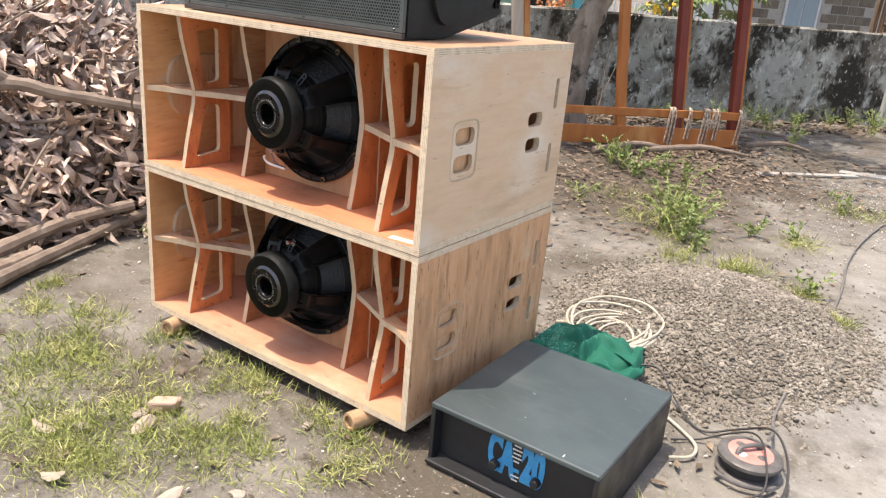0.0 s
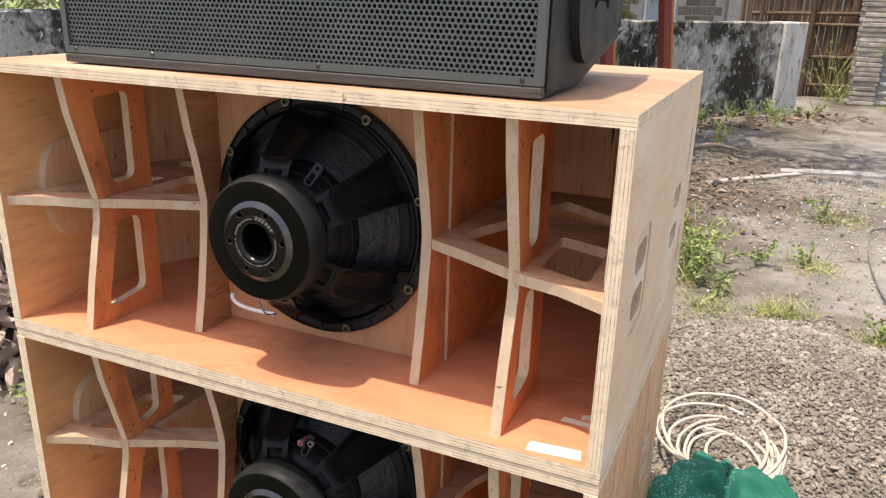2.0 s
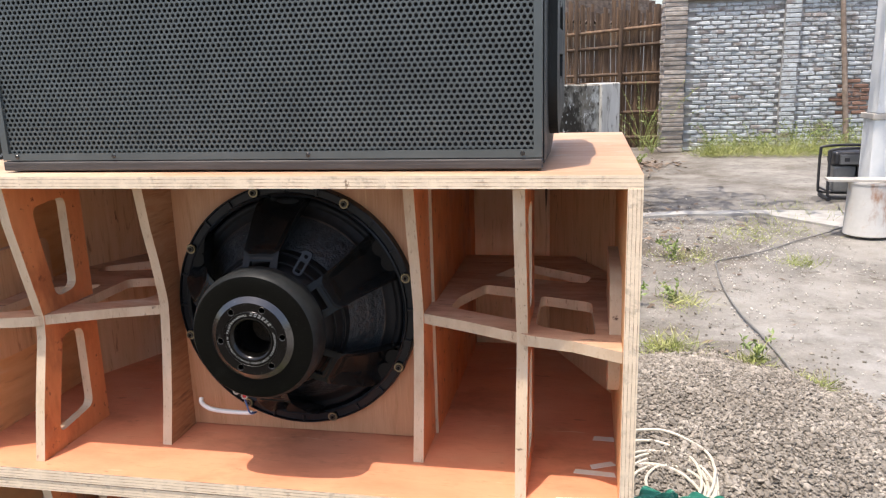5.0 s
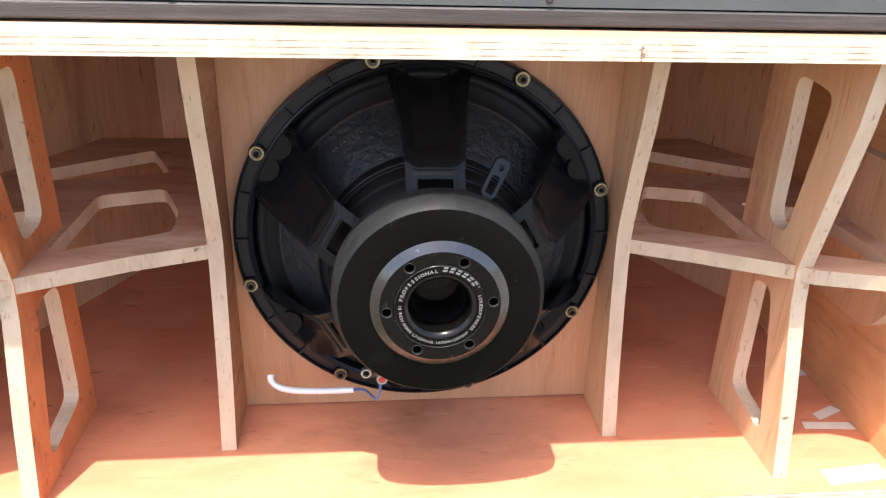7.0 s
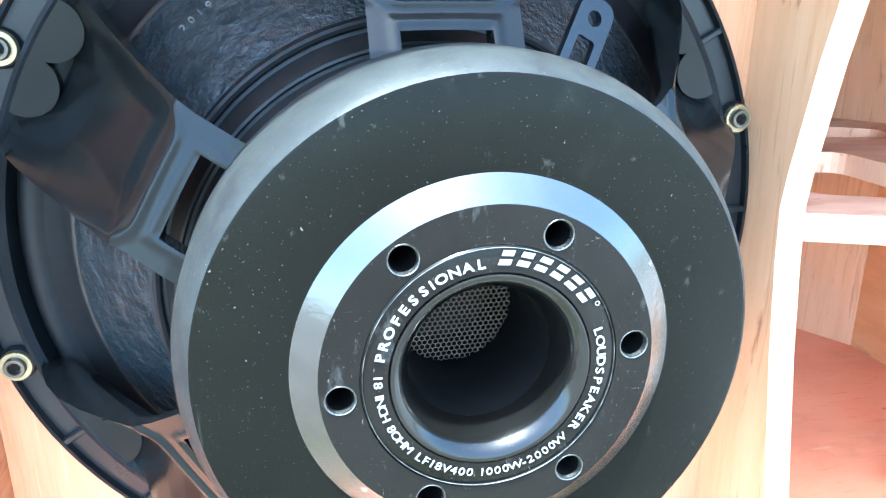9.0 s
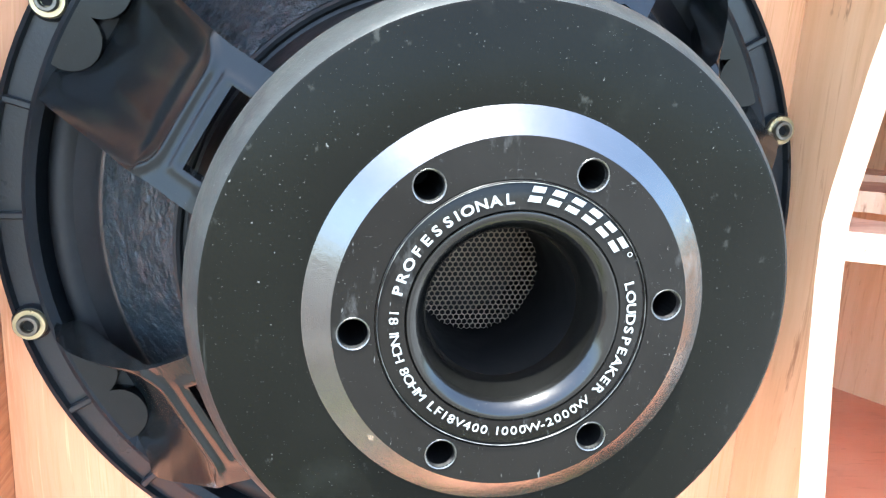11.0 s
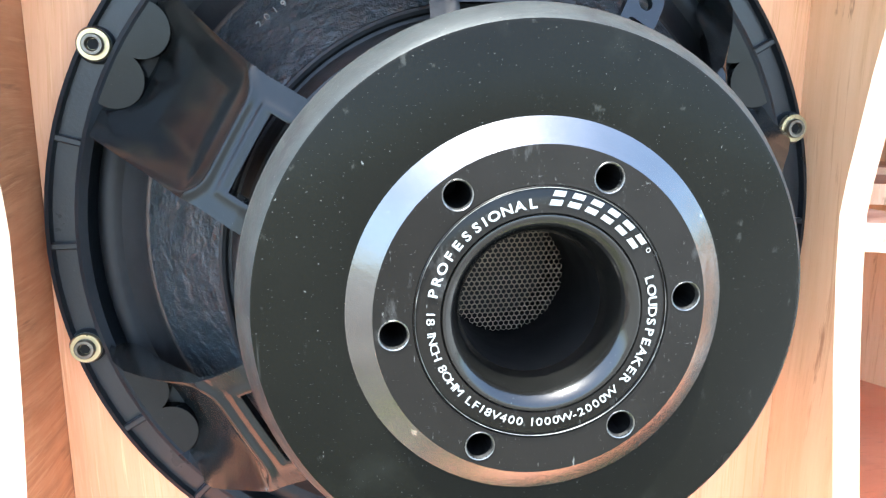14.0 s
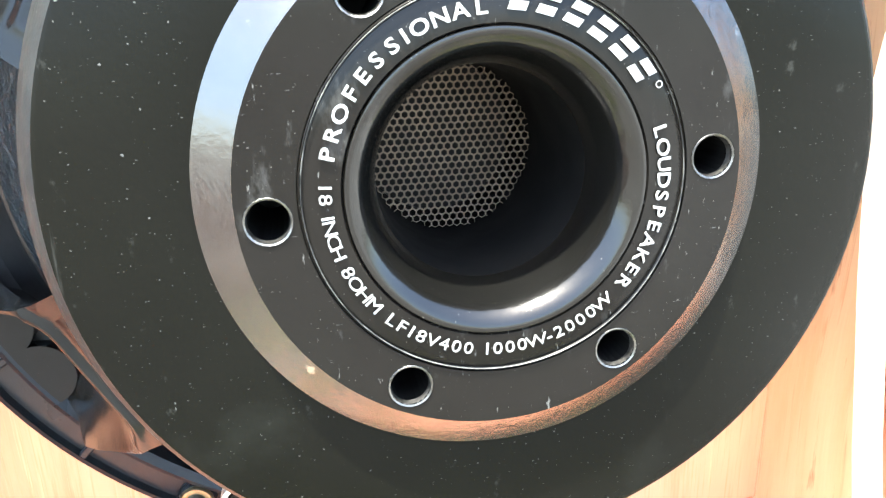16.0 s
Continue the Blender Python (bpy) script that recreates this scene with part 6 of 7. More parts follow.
for x, mt, z1 in ((-4.89, ORANGE, 2.14), (-4.34, MAROON, 1.93), (-3.765, MAROON, 1.96)):
    part("post", leaning(x - 0.038, x + 0.038, -0.040, 0.040, 0.0, z1), mt, fr)
    if mt is MAROON:
        part("post_edge", leaning(x + 0.0385, x + 0.060, -0.038, 0.02, 0.0, z1 - 0.01, 0.004), ORANGE, fr)
part("head_rail", box(-5.12, -3.965, -0.038, 0.038, 1.965, 2.03, 0.006), ORANGE, fr)
part("lower_rail", box(-5.75, -3.755, -0.055, -0.0405, 0.295, 0.365, 0.005), ORANGE, fr)
part("sill_board", box(-5.75, -3.745, -0.055, -0.0405, 0.045, 0.205, 0.005), ORANGE, fr)
fr2 = thing("door_frame", "second orange wooden frame with a bare grey batten standing behind", "door frame", WALL @ pose(0, -1.86, 0))
part("post", leaning(-5.80, -5.745, -0.04, 0.04, 0.0, 2.1), ORANGE, fr2)
part("batten", leaning(-5.89, -5.805, -0.05, 0.03, 0.0, 2.15), make("bare_grey_timber", ((0.3, (0.38, 0.32, 0.25)), (0.7, (0.50, 0.43, 0.35))), 9, (2, 2, 0.3), 0.8, bump=0.3, bump_scale=50), fr2)
ROPE_MIX = make("striped_twine", ((0.40, (0.62, 0.56, 0.44)), (0.55, (0.30, 0.20, 0.14))), 60, rough=0.8, bump=0.3, bump_scale=200)
for x, dz in ((-4.49, 0.30), (-4.455, 0.32), (-4.30, 0.26), (-4.15, 0.30), (-4.12, 0.33), (-4.06, 0.16), (-4.02, 0.27), (-3.79, 0.30)):
    pts = [(x, -0.062, 0.372 - dz), (x + 0.008, -0.072, 0.30), (x + 0.014, -0.062, 0.375), (x + 0.02, -0.02, 0.38), (x + 0.026, -0.062, 0.374), (x + 0.034, -0.072, 0.28), (x + 0.03, -0.065, 0.372 - dz)]
    solid("twine_hank", tube(glide(pts, 4), 0.0085, 6), ROPE_MIX, "pale striped twine hanging over the frame's rail", "rope", WALL @ pose(0, -1.86, 0), "twine on the frame", smooth=True)
for k, (x, y, a, l) in enumerate(((-4.9, -2.15, 10, 0.8), (-4.3, -2.2, -8, 0.9), (-3.6, -1.6, 20, 0.7), (-3.3, -1.9, -15, 0.6), (-4.6, -1.5, 30, 1.1), (-3.2, -1.3, 5, 0.9))):
    d = Vector((math.cos(radians(a)), math.sin(radians(a)), 0)) * l / 2
    p = WALL @ pose(x, y, 0.05)
    c = p.translation
    dd = WALL.to_3x3() @ d
    branch([c - dd, c + Vector((0, 0, 0.05)), c + dd * 0.5 + Vector((0.03, 0.02, 0.03)), c + dd], 0.028, 0.012, "fallen branch lying at the foot of the frame", "fallen_branch")
solid("timber_strip", box(0, 0.94, -0.035, 0.035, 0, 0.018, 0.004), CEMENT, "pale flat strip of concrete lying on the yard", "strip", pose(0.36, 4.94, 0, 0, 0, 48.2))
solid("cement_apron", plate([(0.85, 5.62), (1.38, 5.80), (2.02, 5.86), (2.52, 5.26), (2.9, 4.75), (3.6, 4.4), (5.5, 5.2), (5.5, 7.2), (3.1, 6.0), (2.2, 6.02), (1.35, 5.95), (0.85, 5.76)], (), "z", -0.02, 0.018), (CEMENT, CEMENT), "broken pale cement apron edge in the yard", "apron", kind="structure")

# ---- trees ----


def tree(name, trunks, crown, leaf, label, m=None, size=(0.10, 0.18), wide=0.3, count=3500, seed=1, droop=0.5, group=""):
    rng = random.Random(seed)
    root = thing(name, label, "tree", m, group)
    bm = bmesh.new()
    for pts, r0, r1 in trunks:
        p = glide(pts, 6)
        tube(p, [(r0 + (r1 - r0) * i / (len(p) - 1)) * (1 + 0.10 * math.sin(i * 1.9 + r0 * 80)) for i in range(len(p))], 12, bm)
    part("trunk", bm, BARK, root, smooth=True)
    spots = []
    weights = [c[3] for c in crown]
    for _ in range(count // 7):
        c = rng.choices(crown, weights)[0]
        d = any_way(rng) * (rng.random() ** 0.45)
        centre = Vector(c[0]) + Vector((d.x * c[1], d.y * c[1], d.z * c[2]))
        for _ in range(7):
            way = (any_way(rng) + Vector((0, 0, -droop))).normalized()
            side = way.cross(any_way(rng)).normalized()
            l = rng.uniform(*size)
            spots.append((centre + any_way(rng) * l * 0.5, way, side, l, l * wide, 0.15, rng.uniform(0.0, 0.35)))
    v, f = leaf_mesh(spots, rng)
    mesh_of("crown", v, f, leaf, "", parent=root)
    return root


# mango tree by the frame, in the wall's frame
tree("mango_tree", [([(-5.02, -1.05, -0.05), (-5.10, -1.05, 0.5), (-5.02, -1.05, 0.95), (-4.90, -1.05, 1.30), (-4.82, -1.02, 1.75), (-4.80, -1.0, 2.3), (-4.6, -1.2, 3.3)], 0.15, 0.09),
                    ([(-4.95, -1.05, 1.22), (-5.16, -1.10, 1.42), (-5.42, -1.2, 1.66), (-5.75, -1.3, 2.0), (-6.1, -1.4, 2.6)], 0.075, 0.045),
                    ([(-4.82, -1.02, 1.6), (-4.5, -1.2, 1.95), (-4.0, -1.5, 2.5), (-3.4, -2.2, 3.1)], 0.06, 0.03)],
     [((-5.55, -1.25, 2.18), 0.50, 0.36, 3), ((-5.9, -1.5, 2.7), 0.7, 0.4, 2), ((-4.30, -1.20, 2.12), 0.52, 0.30, 3.2), ((-3.45, -1.1, 2.28), 0.55, 0.24, 2.4), ((-2.6, -0.9, 2.55), 0.5, 0.2, 1.2), ((-4.4, -0.9, 3.9), 1.3, 0.7, 1.5), ((-3.2, -2.6, 3.8), 1.1, 0.4, 1.5), ((-2.4, -4.2, 4.0), 1.1, 0.35, 1.0), ((-2.0, -5.4, 4.0), 0.9, 0.3, 0.6)],
     MANGO_LEAF, "mango tree with grey forked trunk and long drooping leaves", WALL, (0.16, 0.29), 0.25, 6000, 3, 0.9)
tree("garden_tree", [([(-8.15, 0.35, -0.05), (-8.1, 0.35, 1.0), (-8.2, 0.35, 2.2), (-8.0, 0.4, 3.5)], 0.13, 0.08)],
     [((-8.6, 0.4, 2.15), 0.55, 0.5, 2), ((-8.3, 0.6, 3.2), 1.2, 0.8, 3), ((-9.0, 0.6, 2.6), 0.5, 0.5, 1)], GREEN_LEAF, "slim tree with large hanging leaves behind the wall", WALL, (0.2, 0.34), 0.42, 1300, 8, 1.0)
for k, (x, y, h, r) in enumerate(((-10.2, 9.0, 4.2, 2.2), (-14.5, 12.5, 4.0, 2.2), (-17.5, 10.0, 4.4, 2.4), (-8.2, 11.0, 5.4, 2.4), (-6.0, 13.5, 5.8, 2.6), (-19.5, 12.0, 5.5, 3.0))):
    tree("broadleaf_tree", [([(x, y, -0.05), (x + 0.1, y, h * 0.4), (x, y + 0.1, h)], 0.2, 0.07), ([(x, y, h * 0.4), (x + 0.8, y, h * 0.75)], 0.09, 0.04), ([(x, y, h * 0.45), (x - 0.8, y + 0.3, h * 0.8)], 0.09, 0.04)],
         [((x, y, h), r * 0.8, r * 0.6, 2), ((x + r * 0.6, y - 0.3, h * 0.7), r * 0.6, r * 0.45, 2), ((x - r * 0.6, y, h * 0.65), r * 0.6, r * 0.45, 2), ((x, y - 0.5, h * 0.45), r * 0.7, r * 0.4, 1.5)],
         GREEN_LEAF if k % 2 else LIGHT_LEAF if k == 2 else GREEN_LEAF, "leafy green tree far behind the wall", WALL, (0.16, 0.34), 0.5, 3600, 30 + k, 0.3, "trees behind the wall")
# low growth behind the far stretch of wall
rng = random.Random(14)
spots = []
for _ in range(9500):
    x, y = rng.uniform(-18, -7.4), rng.uniform(1.2, 8.0)
    z = rng.uniform(0.2, 1.35) + 0.5 * noise.noise(Vector((x * 0.7, y * 0.7, 0))) + (y - 1.5) * 0.05
    way = (any_way(rng) + Vector((0, 0, 0.5))).normalized()
    side = way.cross(any_way(rng)).normalized()
    l = rng.uniform(0.07, 0.20)
    spots.append((Vector((x, y, max(0.02, z))), way, side, l, l * 0.42, 0.15, 0.3))
v, f = leaf_mesh(spots, rng)
mesh_of("undergrowth", v, f, LIGHT_LEAF, "bright green undergrowth on waste ground behind the wall", "bushes", "stuff", WALL)

# lobed papaya leaves above the wall
pap = thing("papaya_plant", "young papaya plant with pale lobed leaves behind the wall", "plant", WALL)
stem = bmesh.new()
rng = random.Random(40)
spots = []
for sx in (-3.15, -2.85, -2.50):
    tube(glide([(sx, 0.9, 0), (sx + 0.03, 0.9, 0.8), (sx, 0.92, 1.55)], 4), [0.035] * 8 + [0.022], 8, stem)
    for k in range(15):
        a = rng.uniform(0, 6.283)
        rise = rng.uniform(-1.9, 1.3)
        hub_p = Vector((sx, 0.92, 1.40)) + Vector((math.cos(a) * 0.50, math.sin(a) * 0.38, 0.25 * rise + 0.10)) * rng.uniform(0.7, 1.25)
        tube([(sx, 0.92, 1.45), (Vector((sx, 0.92, 1.50)) + hub_p) / 2 + Vector((0, 0, 0.06)), hub_p], 0.006, 5, stem)
        ax = Vector((math.cos(a), math.sin(a), -0.45)).normalized()
        ay = ax.cross(Vector((0, 0, 1))).normalized()
        for q in range(8):
            b = radians(-140 + 40 * q)
            way = (ax * math.cos(b) + ay * math.sin(b) + Vector((0, 0, -0.15))).normalized()
            side = way.cross(ax.cross(ay)).normalized()
            spots.append((hub_p, way, side, rng.uniform(0.16, 0.24), 0.055, 0.1, 0.2))
            spots.append((hub_p + way * 0.10, (way + side * 0.8).normalized(), side, 0.10, 0.035, 0.1, 0.2))
            spots.append((hub_p + way * 0.10, (way - side * 0.8).normalized(), side, 0.10, 0.035, 0.1, 0.2))
part("stem", stem, TWIG, pap)
v, f = leaf_mesh(spots, rng)
mesh_of("leaves", v, f, LIGHT_LEAF, "", parent=pap)

# bare shrub and yellow blooms by the trunk
shrub = bmesh.new()
rng = random.Random(61)
for k in range(34):
    x, y = rng.uniform(-5.9, -4.5), rng.uniform(-0.75, -0.25)
    a = rng.uniform(0, 6.283)
    l = rng.uniform(0.35, 1.0)
    tip = Vector((x + math.cos(a) * l * 0.5, y + 0.15 * math.sin(a), l))
    tube(glide([(x, y, -0.02), (x + 0.1 * math.cos(a), y, l * 0.45), tip], 3), [0.009, 0.008, 0.007, 0.006, 0.005, 0.004, 0.003], 5, shrub)
solid("dead_shrub", shrub, TWIG, "tangle of thin bare twigs against the wall", "shrub", WALL, kind="stuff")
spots = []
for _ in range(18):
    w = any_way(rng)
    spots.append((Vector((rng.gauss(-3.55, 0.09), 0.4 + rng.gauss(0, 0.05), 1.16 + rng.gauss(0, 0.05))), w, w.cross(any_way(rng)).normalized(), 0.07, 0.06, 0.1, 0.2))
v, f = leaf_mesh(spots, rng)
mesh_of("yellow_flowers", v, f, make("yellow_petals", ((0.3, (0.62, 0.42, 0.03)), (0.7, (0.75, 0.55, 0.06))), 20, rough=0.6, bump=0, island=0.3), "yellow flowers showing above the wall", "flowers", "stuff", WALL)

# ---- weeds in the yard ----


def weed(x, y, h, n, seed, leaf=None):
    rng = random.Random(seed)
    root = thing("weed", "small bushy green weed growing in the yard", "plant", pose(x, y, 0), "weeds in the yard")
    bm = bmesh.new()
    spots = []
    for k in range(max(4, n * 2 // 3)):
        top = Vector((rng.gauss(0, h * 0.45), rng.gauss(0, h * 0.45), h * rng.uniform(0.5, 1.05)))
        pts = glide([(rng.gauss(0, 0.02), rng.gauss(0, 0.02), -0.005), top * 0.5 + Vector((0, 0, h * 0.12)), top], 3)
        tube(pts, 0.0022, 5, bm)
        for p in pts[1:]:
            for _ in range(3):
                way = (any_way(rng, 0.3) + Vector((0, 0, 0.15))).normalized()
                side = way.cross(any_way(rng)).normalized()
                l = rng.uniform(0.018, 0.045)
                spots.append((p, way, side, l, l * 0.42, 0.12, 0.2))
    tagged(part("stem", bm, GRASS, root), kind="stuff")
    v, f = leaf_mesh(spots, rng)
    mesh_of("leaves", v, f, leaf or GREEN_LEAF, "", parent=root)
    return root


WEED_LEAF = make("weed_leaves", ((0.25, (0.11, 0.165, 0.045)), (0.5, (0.185, 0.255, 0.072)), (0.75, (0.30, 0.36, 0.125))), 4, rough=0.5, bump=0, island=0.4)
for i, (x, y, h, n) in enumerate(((0.50, 2.66, 0.25, 24), (0.36, 2.78, 0.28, 26), (0.48, 2.92, 0.26, 22), (0.30, 3.02, 0.24, 18), (-0.30, 3.95, 0.19, 18), (-0.46, 4.10, 0.20, 18), (-0.16, 4.15, 0.18, 16), (-0.62, 4.20, 0.20, 16), (0.62, 2.50, 0.12, 8), (0.05, 4.05, 0.16, 10), (0.80, 3.12, 0.13, 7),
                               (1.02, 3.19, 0.12, 7), (1.14, 4.20, 0.17, 8), (-0.30, 2.95, 0.16, 8), (0.28, 6.4, 0.3, 12), (-0.1, 6.9, 0.34, 12), (0.75, 8.3, 0.28, 10), (1.27, 2.25, 0.13, 5), (-1.30, 0.72, 0.20, 12), (-1.15, 0.95, 0.22, 12), (-1.22, 0.45, 0.14, 8),
                               (2.3, 10.55, 0.5, 16), (2.9, 10.65, 0.45, 16), (3.5, 10.7, 0.5, 16), (4.2, 10.75, 0.55, 18), (1.5, 11.3, 0.9, 16))):
    weed(x, y, h, n, 100 + i, WEED_LEAF)

rng = random.Random(77)
for k in range(15):
    p = WALL @ Vector((-3.75 + 0.255 * k + rng.uniform(-0.08, 0.08), -0.14 - rng.uniform(0, 0.30), 0))
    weed(p.x, p.y, rng.uniform(0.10, 0.26), 14, 400 + k, WEED_LEAF)

# ---- houses behind the wall ----
BLOCK = make("grey_cement_block", ((0.25, (0.135, 0.108, 0.080)), (0.5, (0.195, 0.162, 0.124)), (0.75, (0.28, 0.238, 0.19))), 6, rough=0.92, bump=0.5, bump_scale=50, rand=0.25)
MORTAR = make("pale_mortar", ((0.3, (0.36, 0.335, 0.29)), (0.7, (0.48, 0.45, 0.40))), 10, rough=0.92, bump=0.3, bump_scale=60)
TILE = make("old_clay_roof_tiles", ((0.25, (0.025, 0.018, 0.013)), (0.5, (0.056, 0.040, 0.030)), (0.75, (0.115, 0.088, 0.068))), 5, rough=0.88, bump=0.3, bump_scale=40, stains=(((0.09, 0.08, 0.07), 3, 0.55, 0.68, (1, 1, 1)),), island=0.3)
WHITE_WALL = make("whitewashed_render", ((0.3, (0.62, 0.64, 0.62)), (0.7, (0.74, 0.75, 0.73))), 4, rough=0.85, bump=0.2, bump_scale=40, stains=(((0.40, 0.40, 0.37), 3, 0.6, 0.72, (1, 1, 0.5)),))
GREEN_WALL = make("mint_green_render", ((0.3, (0.36, 0.56, 0.42)), (0.7, (0.45, 0.64, 0.50))), 4, rough=0.8, bump=0.1)
TURQ = make("turquoise_paint", ((0.3, (0.08, 0.36, 0.42)), (0.7, (0.12, 0.44, 0.50))), 6, rough=0.55, bump=0.1)
SHUTTER = make("grey_blue_shutter_paint", ((0.3, (0.27, 0.34, 0.38)), (0.7, (0.34, 0.41, 0.45))), 5, (4, 4, 0.4), 0.6, bump=0.1)
DARK_ROOM = make("unlit_room", ((0.3, (0.03, 0.03, 0.03)), (0.7, (0.05, 0.05, 0.048))), 4, rough=0.9, bump=0)
D = 6.0


def tiled_roof(parent, x0, x1, y0, z0, run, rise):
    """Clay tiles: waves across, with a step at each course."""
    verts, faces = [], []
    nxw, courses = int((x1 - x0) / 0.055), int(math.hypot(run, rise) / 0.24)
    for c in range(courses):
        for e in (0, 1):
            t = (c + e * 1.04) / courses
            for i in range(nxw + 1):
                x = x0 + (x1 - x0) * i / nxw
                z = z0 + rise * t + 0.050 * math.sin(i * math.pi / 2) + (0.075 if e == 0 else 0.0) + 0.012 * noise.noise(Vector((x * 2, c * 0.7, 0)))
                verts.append((x, y0 + run * t, z))
    w = nxw + 1
    for c in range(courses):
        a = c * 2 * w
        faces += [(a + i, a + i + 1, a + w + i + 1, a + w + i) for i in range(nxw)]
        if c + 1 < courses:
            faces += [(a + w + i, a + w + i + 1, a + 2 * w + i + 1, a + 2 * w + i) for i in range(nxw)]
    ob = mesh_of("roof", verts, faces, TILE, "old brown clay tile roof", parent=parent)
    ob.data.shade_smooth()
    return ob


house = thing("house", "unplastered cement block house with an old clay tile roof", "house", WALL @ pose(0, D, 0))
part("wall", box(1.15, 9.0, 0.02, 0.18, -0.05, 2.62), MORTAR, house)
part("corner_column", box(4.35, 4.75, -0.06, 0.0185, 0, 2.45, 0.01), MORTAR, house, "grey cement corner column")
part("white_wall", box(-0.6, 1.149, 0.03, 0.18, -0.05, 2.5), WHITE_WALL, house, "whitewashed wall stretch")
part("dark_doorway", box(1.16, 1.36, 0.005, 0.0195, 0.4, 2.05), DARK_ROOM, house)
tiled_roof(house, -0.9, 9.5, -0.55, 2.28, 6.0, 3.1)
part("fascia", box(-0.9, 9.5, -0.52, -0.49, 2.18, 2.27), make("dark_eave_timber", ((0.3, (0.10, 0.075, 0.055)), (0.7, (0.16, 0.12, 0.09))), 6, rough=0.8, bump=0.2), house)
win = part("window", box(2.15, 2.95, -0.020, 0.010, 0.88, 2.02, 0.004), WHITE_WALL, house, "closed grey-blue shutter window in a pale frame")
for a, b in ((2.20, 2.54), (2.56, 2.90)):
    part("shutter", box(a, b, -0.032, -0.0205, 0.94, 2.00, 0.004), SHUTTER, win)
bm = box(-0.190, 0.190, -0.016, 0.0, -0.081, 0.081, 0.006, 1)
proto = part("block", bm, BLOCK, house)
made_first = False
for j in range(12):
    for i in range(-1, 9):
        x, z = 1.62 + 0.405 * i + (0.2 if j % 2 else 0), 0.42 + 0.183 * j
        if x < 1.53 or x > 4.2 or (2.15 - 0.18 < x < 2.95 + 0.18 and z < 2.12 and z > 0.8):
            continue
        ob = proto if not made_first else new("block", proto.data)
        made_first = True
        ob.parent = house
        ob.location = (x, 0.019, z)
green = thing("house", "mint green house with turquoise window frames under a tile roof", "house", WALL @ pose(0, D, 0))
part("wall", box(-6.5, -1.2, 1.2, 1.4, -0.05, 2.45), GREEN_WALL, green)
tiled_roof(green, -7.0, -0.95, 0.0, 2.42, 3.4, 1.6)
part("porch_beam", box(-6.5, -1.0, 0.05, 0.20, 2.22, 2.40, 0.01), GREEN_WALL, green)
for x in (-5.5, -3.35, -2.22, -1.7):
    part("porch_post", box(x - 0.07, x + 0.07, 0.06, 0.19, 0.0, 2.22, 0.01), TURQ, green)
for x in (-4.5, -2.75):
    w_ = part("window", box(x - 0.35, x + 0.35, 1.16, 1.199, 0.8, 2.0, 0.004), TURQ, green)
    part("pane", box(x - 0.28, x + 0.28, 1.145, 1.159, 0.88, 1.94), DARK_ROOM, w_)
for k in range(20):
    part("rail_bar", box(-2.15 + k * 0.105, -2.12 + k * 0.105, -0.9, -0.87, 0.0, 1.16), WHITE_WALL, green)
FLOWERS = make("red_and_orange_flowers", ((0.35, (0.62, 0.05, 0.06)), (0.5, (0.75, 0.30, 0.04)), (0.65, (0.65, 0.62, 0.55))), 30, rough=0.6, bump=0, island=0.4)
rng = random.Random(3)
spots = []
for _ in range(120):
    p = Vector((rng.uniform(-3.2, -2.55), rng.uniform(-0.6, -0.3), rng.uniform(0.9, 1.28)))
    w = any_way(rng)
    spots.append((p, w, w.cross(any_way(rng)).normalized(), 0.09, 0.07, 0.1, 0.2))
v, f = leaf_mesh(spots, rng)
mesh_of("flowers", v, f, FLOWERS, "red and orange flowers in front of the green house", "flowers", "stuff", WALL @ pose(0, D, 0))
far_house = thing("shed", "long pale shed roof far behind the wall", "shed", WALL @ pose(-17, 14, 0))
part("roof", box(-5, 5, 0, 4, 2.15, 2.32), WHITE_WALL, far_house)
part("wall", box(-4.9, 4.9, 0.1, 0.3, -0.05, 2.149), make("dark_shed_wall", ((0.3, (0.05, 0.06, 0.065)), (0.7, (0.08, 0.09, 0.095))), 3, rough=0.8), far_house)

# ---- bamboo fence ----
BAMBOO = make("weathered_bamboo_slat", ((0.25, (0.23, 0.145, 0.085)), (0.5, (0.125, 0.076, 0.044)), (0.75, (0.055, 0.034, 0.022))), 8, (2, 2, 0.3), 0.75, bump=0.3, bump_scale=40, rand=0.4)
fence = thing("bamboo_fence", "rough fence of upright split bamboo slats and rails", "fence", pose(-0.24, 12.0, 0, 0, 0, -1))
rng = random.Random(9)
for k in range(8, 46):
    x = -0.10 + k * 0.0435
    w, h = rng.uniform(0.034, 0.060), 2.30 + rng.uniform(-0.16, 0.14)
    bm = tube([(0, 0, -0.02), (rng.uniform(-0.01, 0.01), 0, h * 0.5), (rng.uniform(-0.03, 0.03), 0, h)], w / 2, 6)
    for v in bm.verts:
        v.co.y *= 0.45
    ob = part("slat", bm, BAMBOO, fence)
    ob.location = (x, rng.uniform(-0.01, 0.02), 0)
for z, y, a in ((0.62, -0.045, 0.5), (1.10, -0.045, 0.0), (1.22, -0.06, 1.2), (1.62, -0.045, 3.0), (1.86, -0.06, 4.0), (0.22, -0.045, 0)):
    bm = tube([(0.40, 0, 0.4 * math.tan(radians(a))), (0.9, 0, 0.9 * math.tan(radians(a))), (1.9, 0, 1.9 * math.tan(radians(a)))], 0.028, 8)
    ob = part("rail", bm, BAMBOO, fence)
    ob.location = (0, y, z - 0.05)
for x in (0.55, 1.25):
    ob = part("post", tube([(0, 0, -0.02), (0, 0, 2.2)], 0.032, 8), BAMBOO, fence)
    ob.location = (x, -0.10, 0)

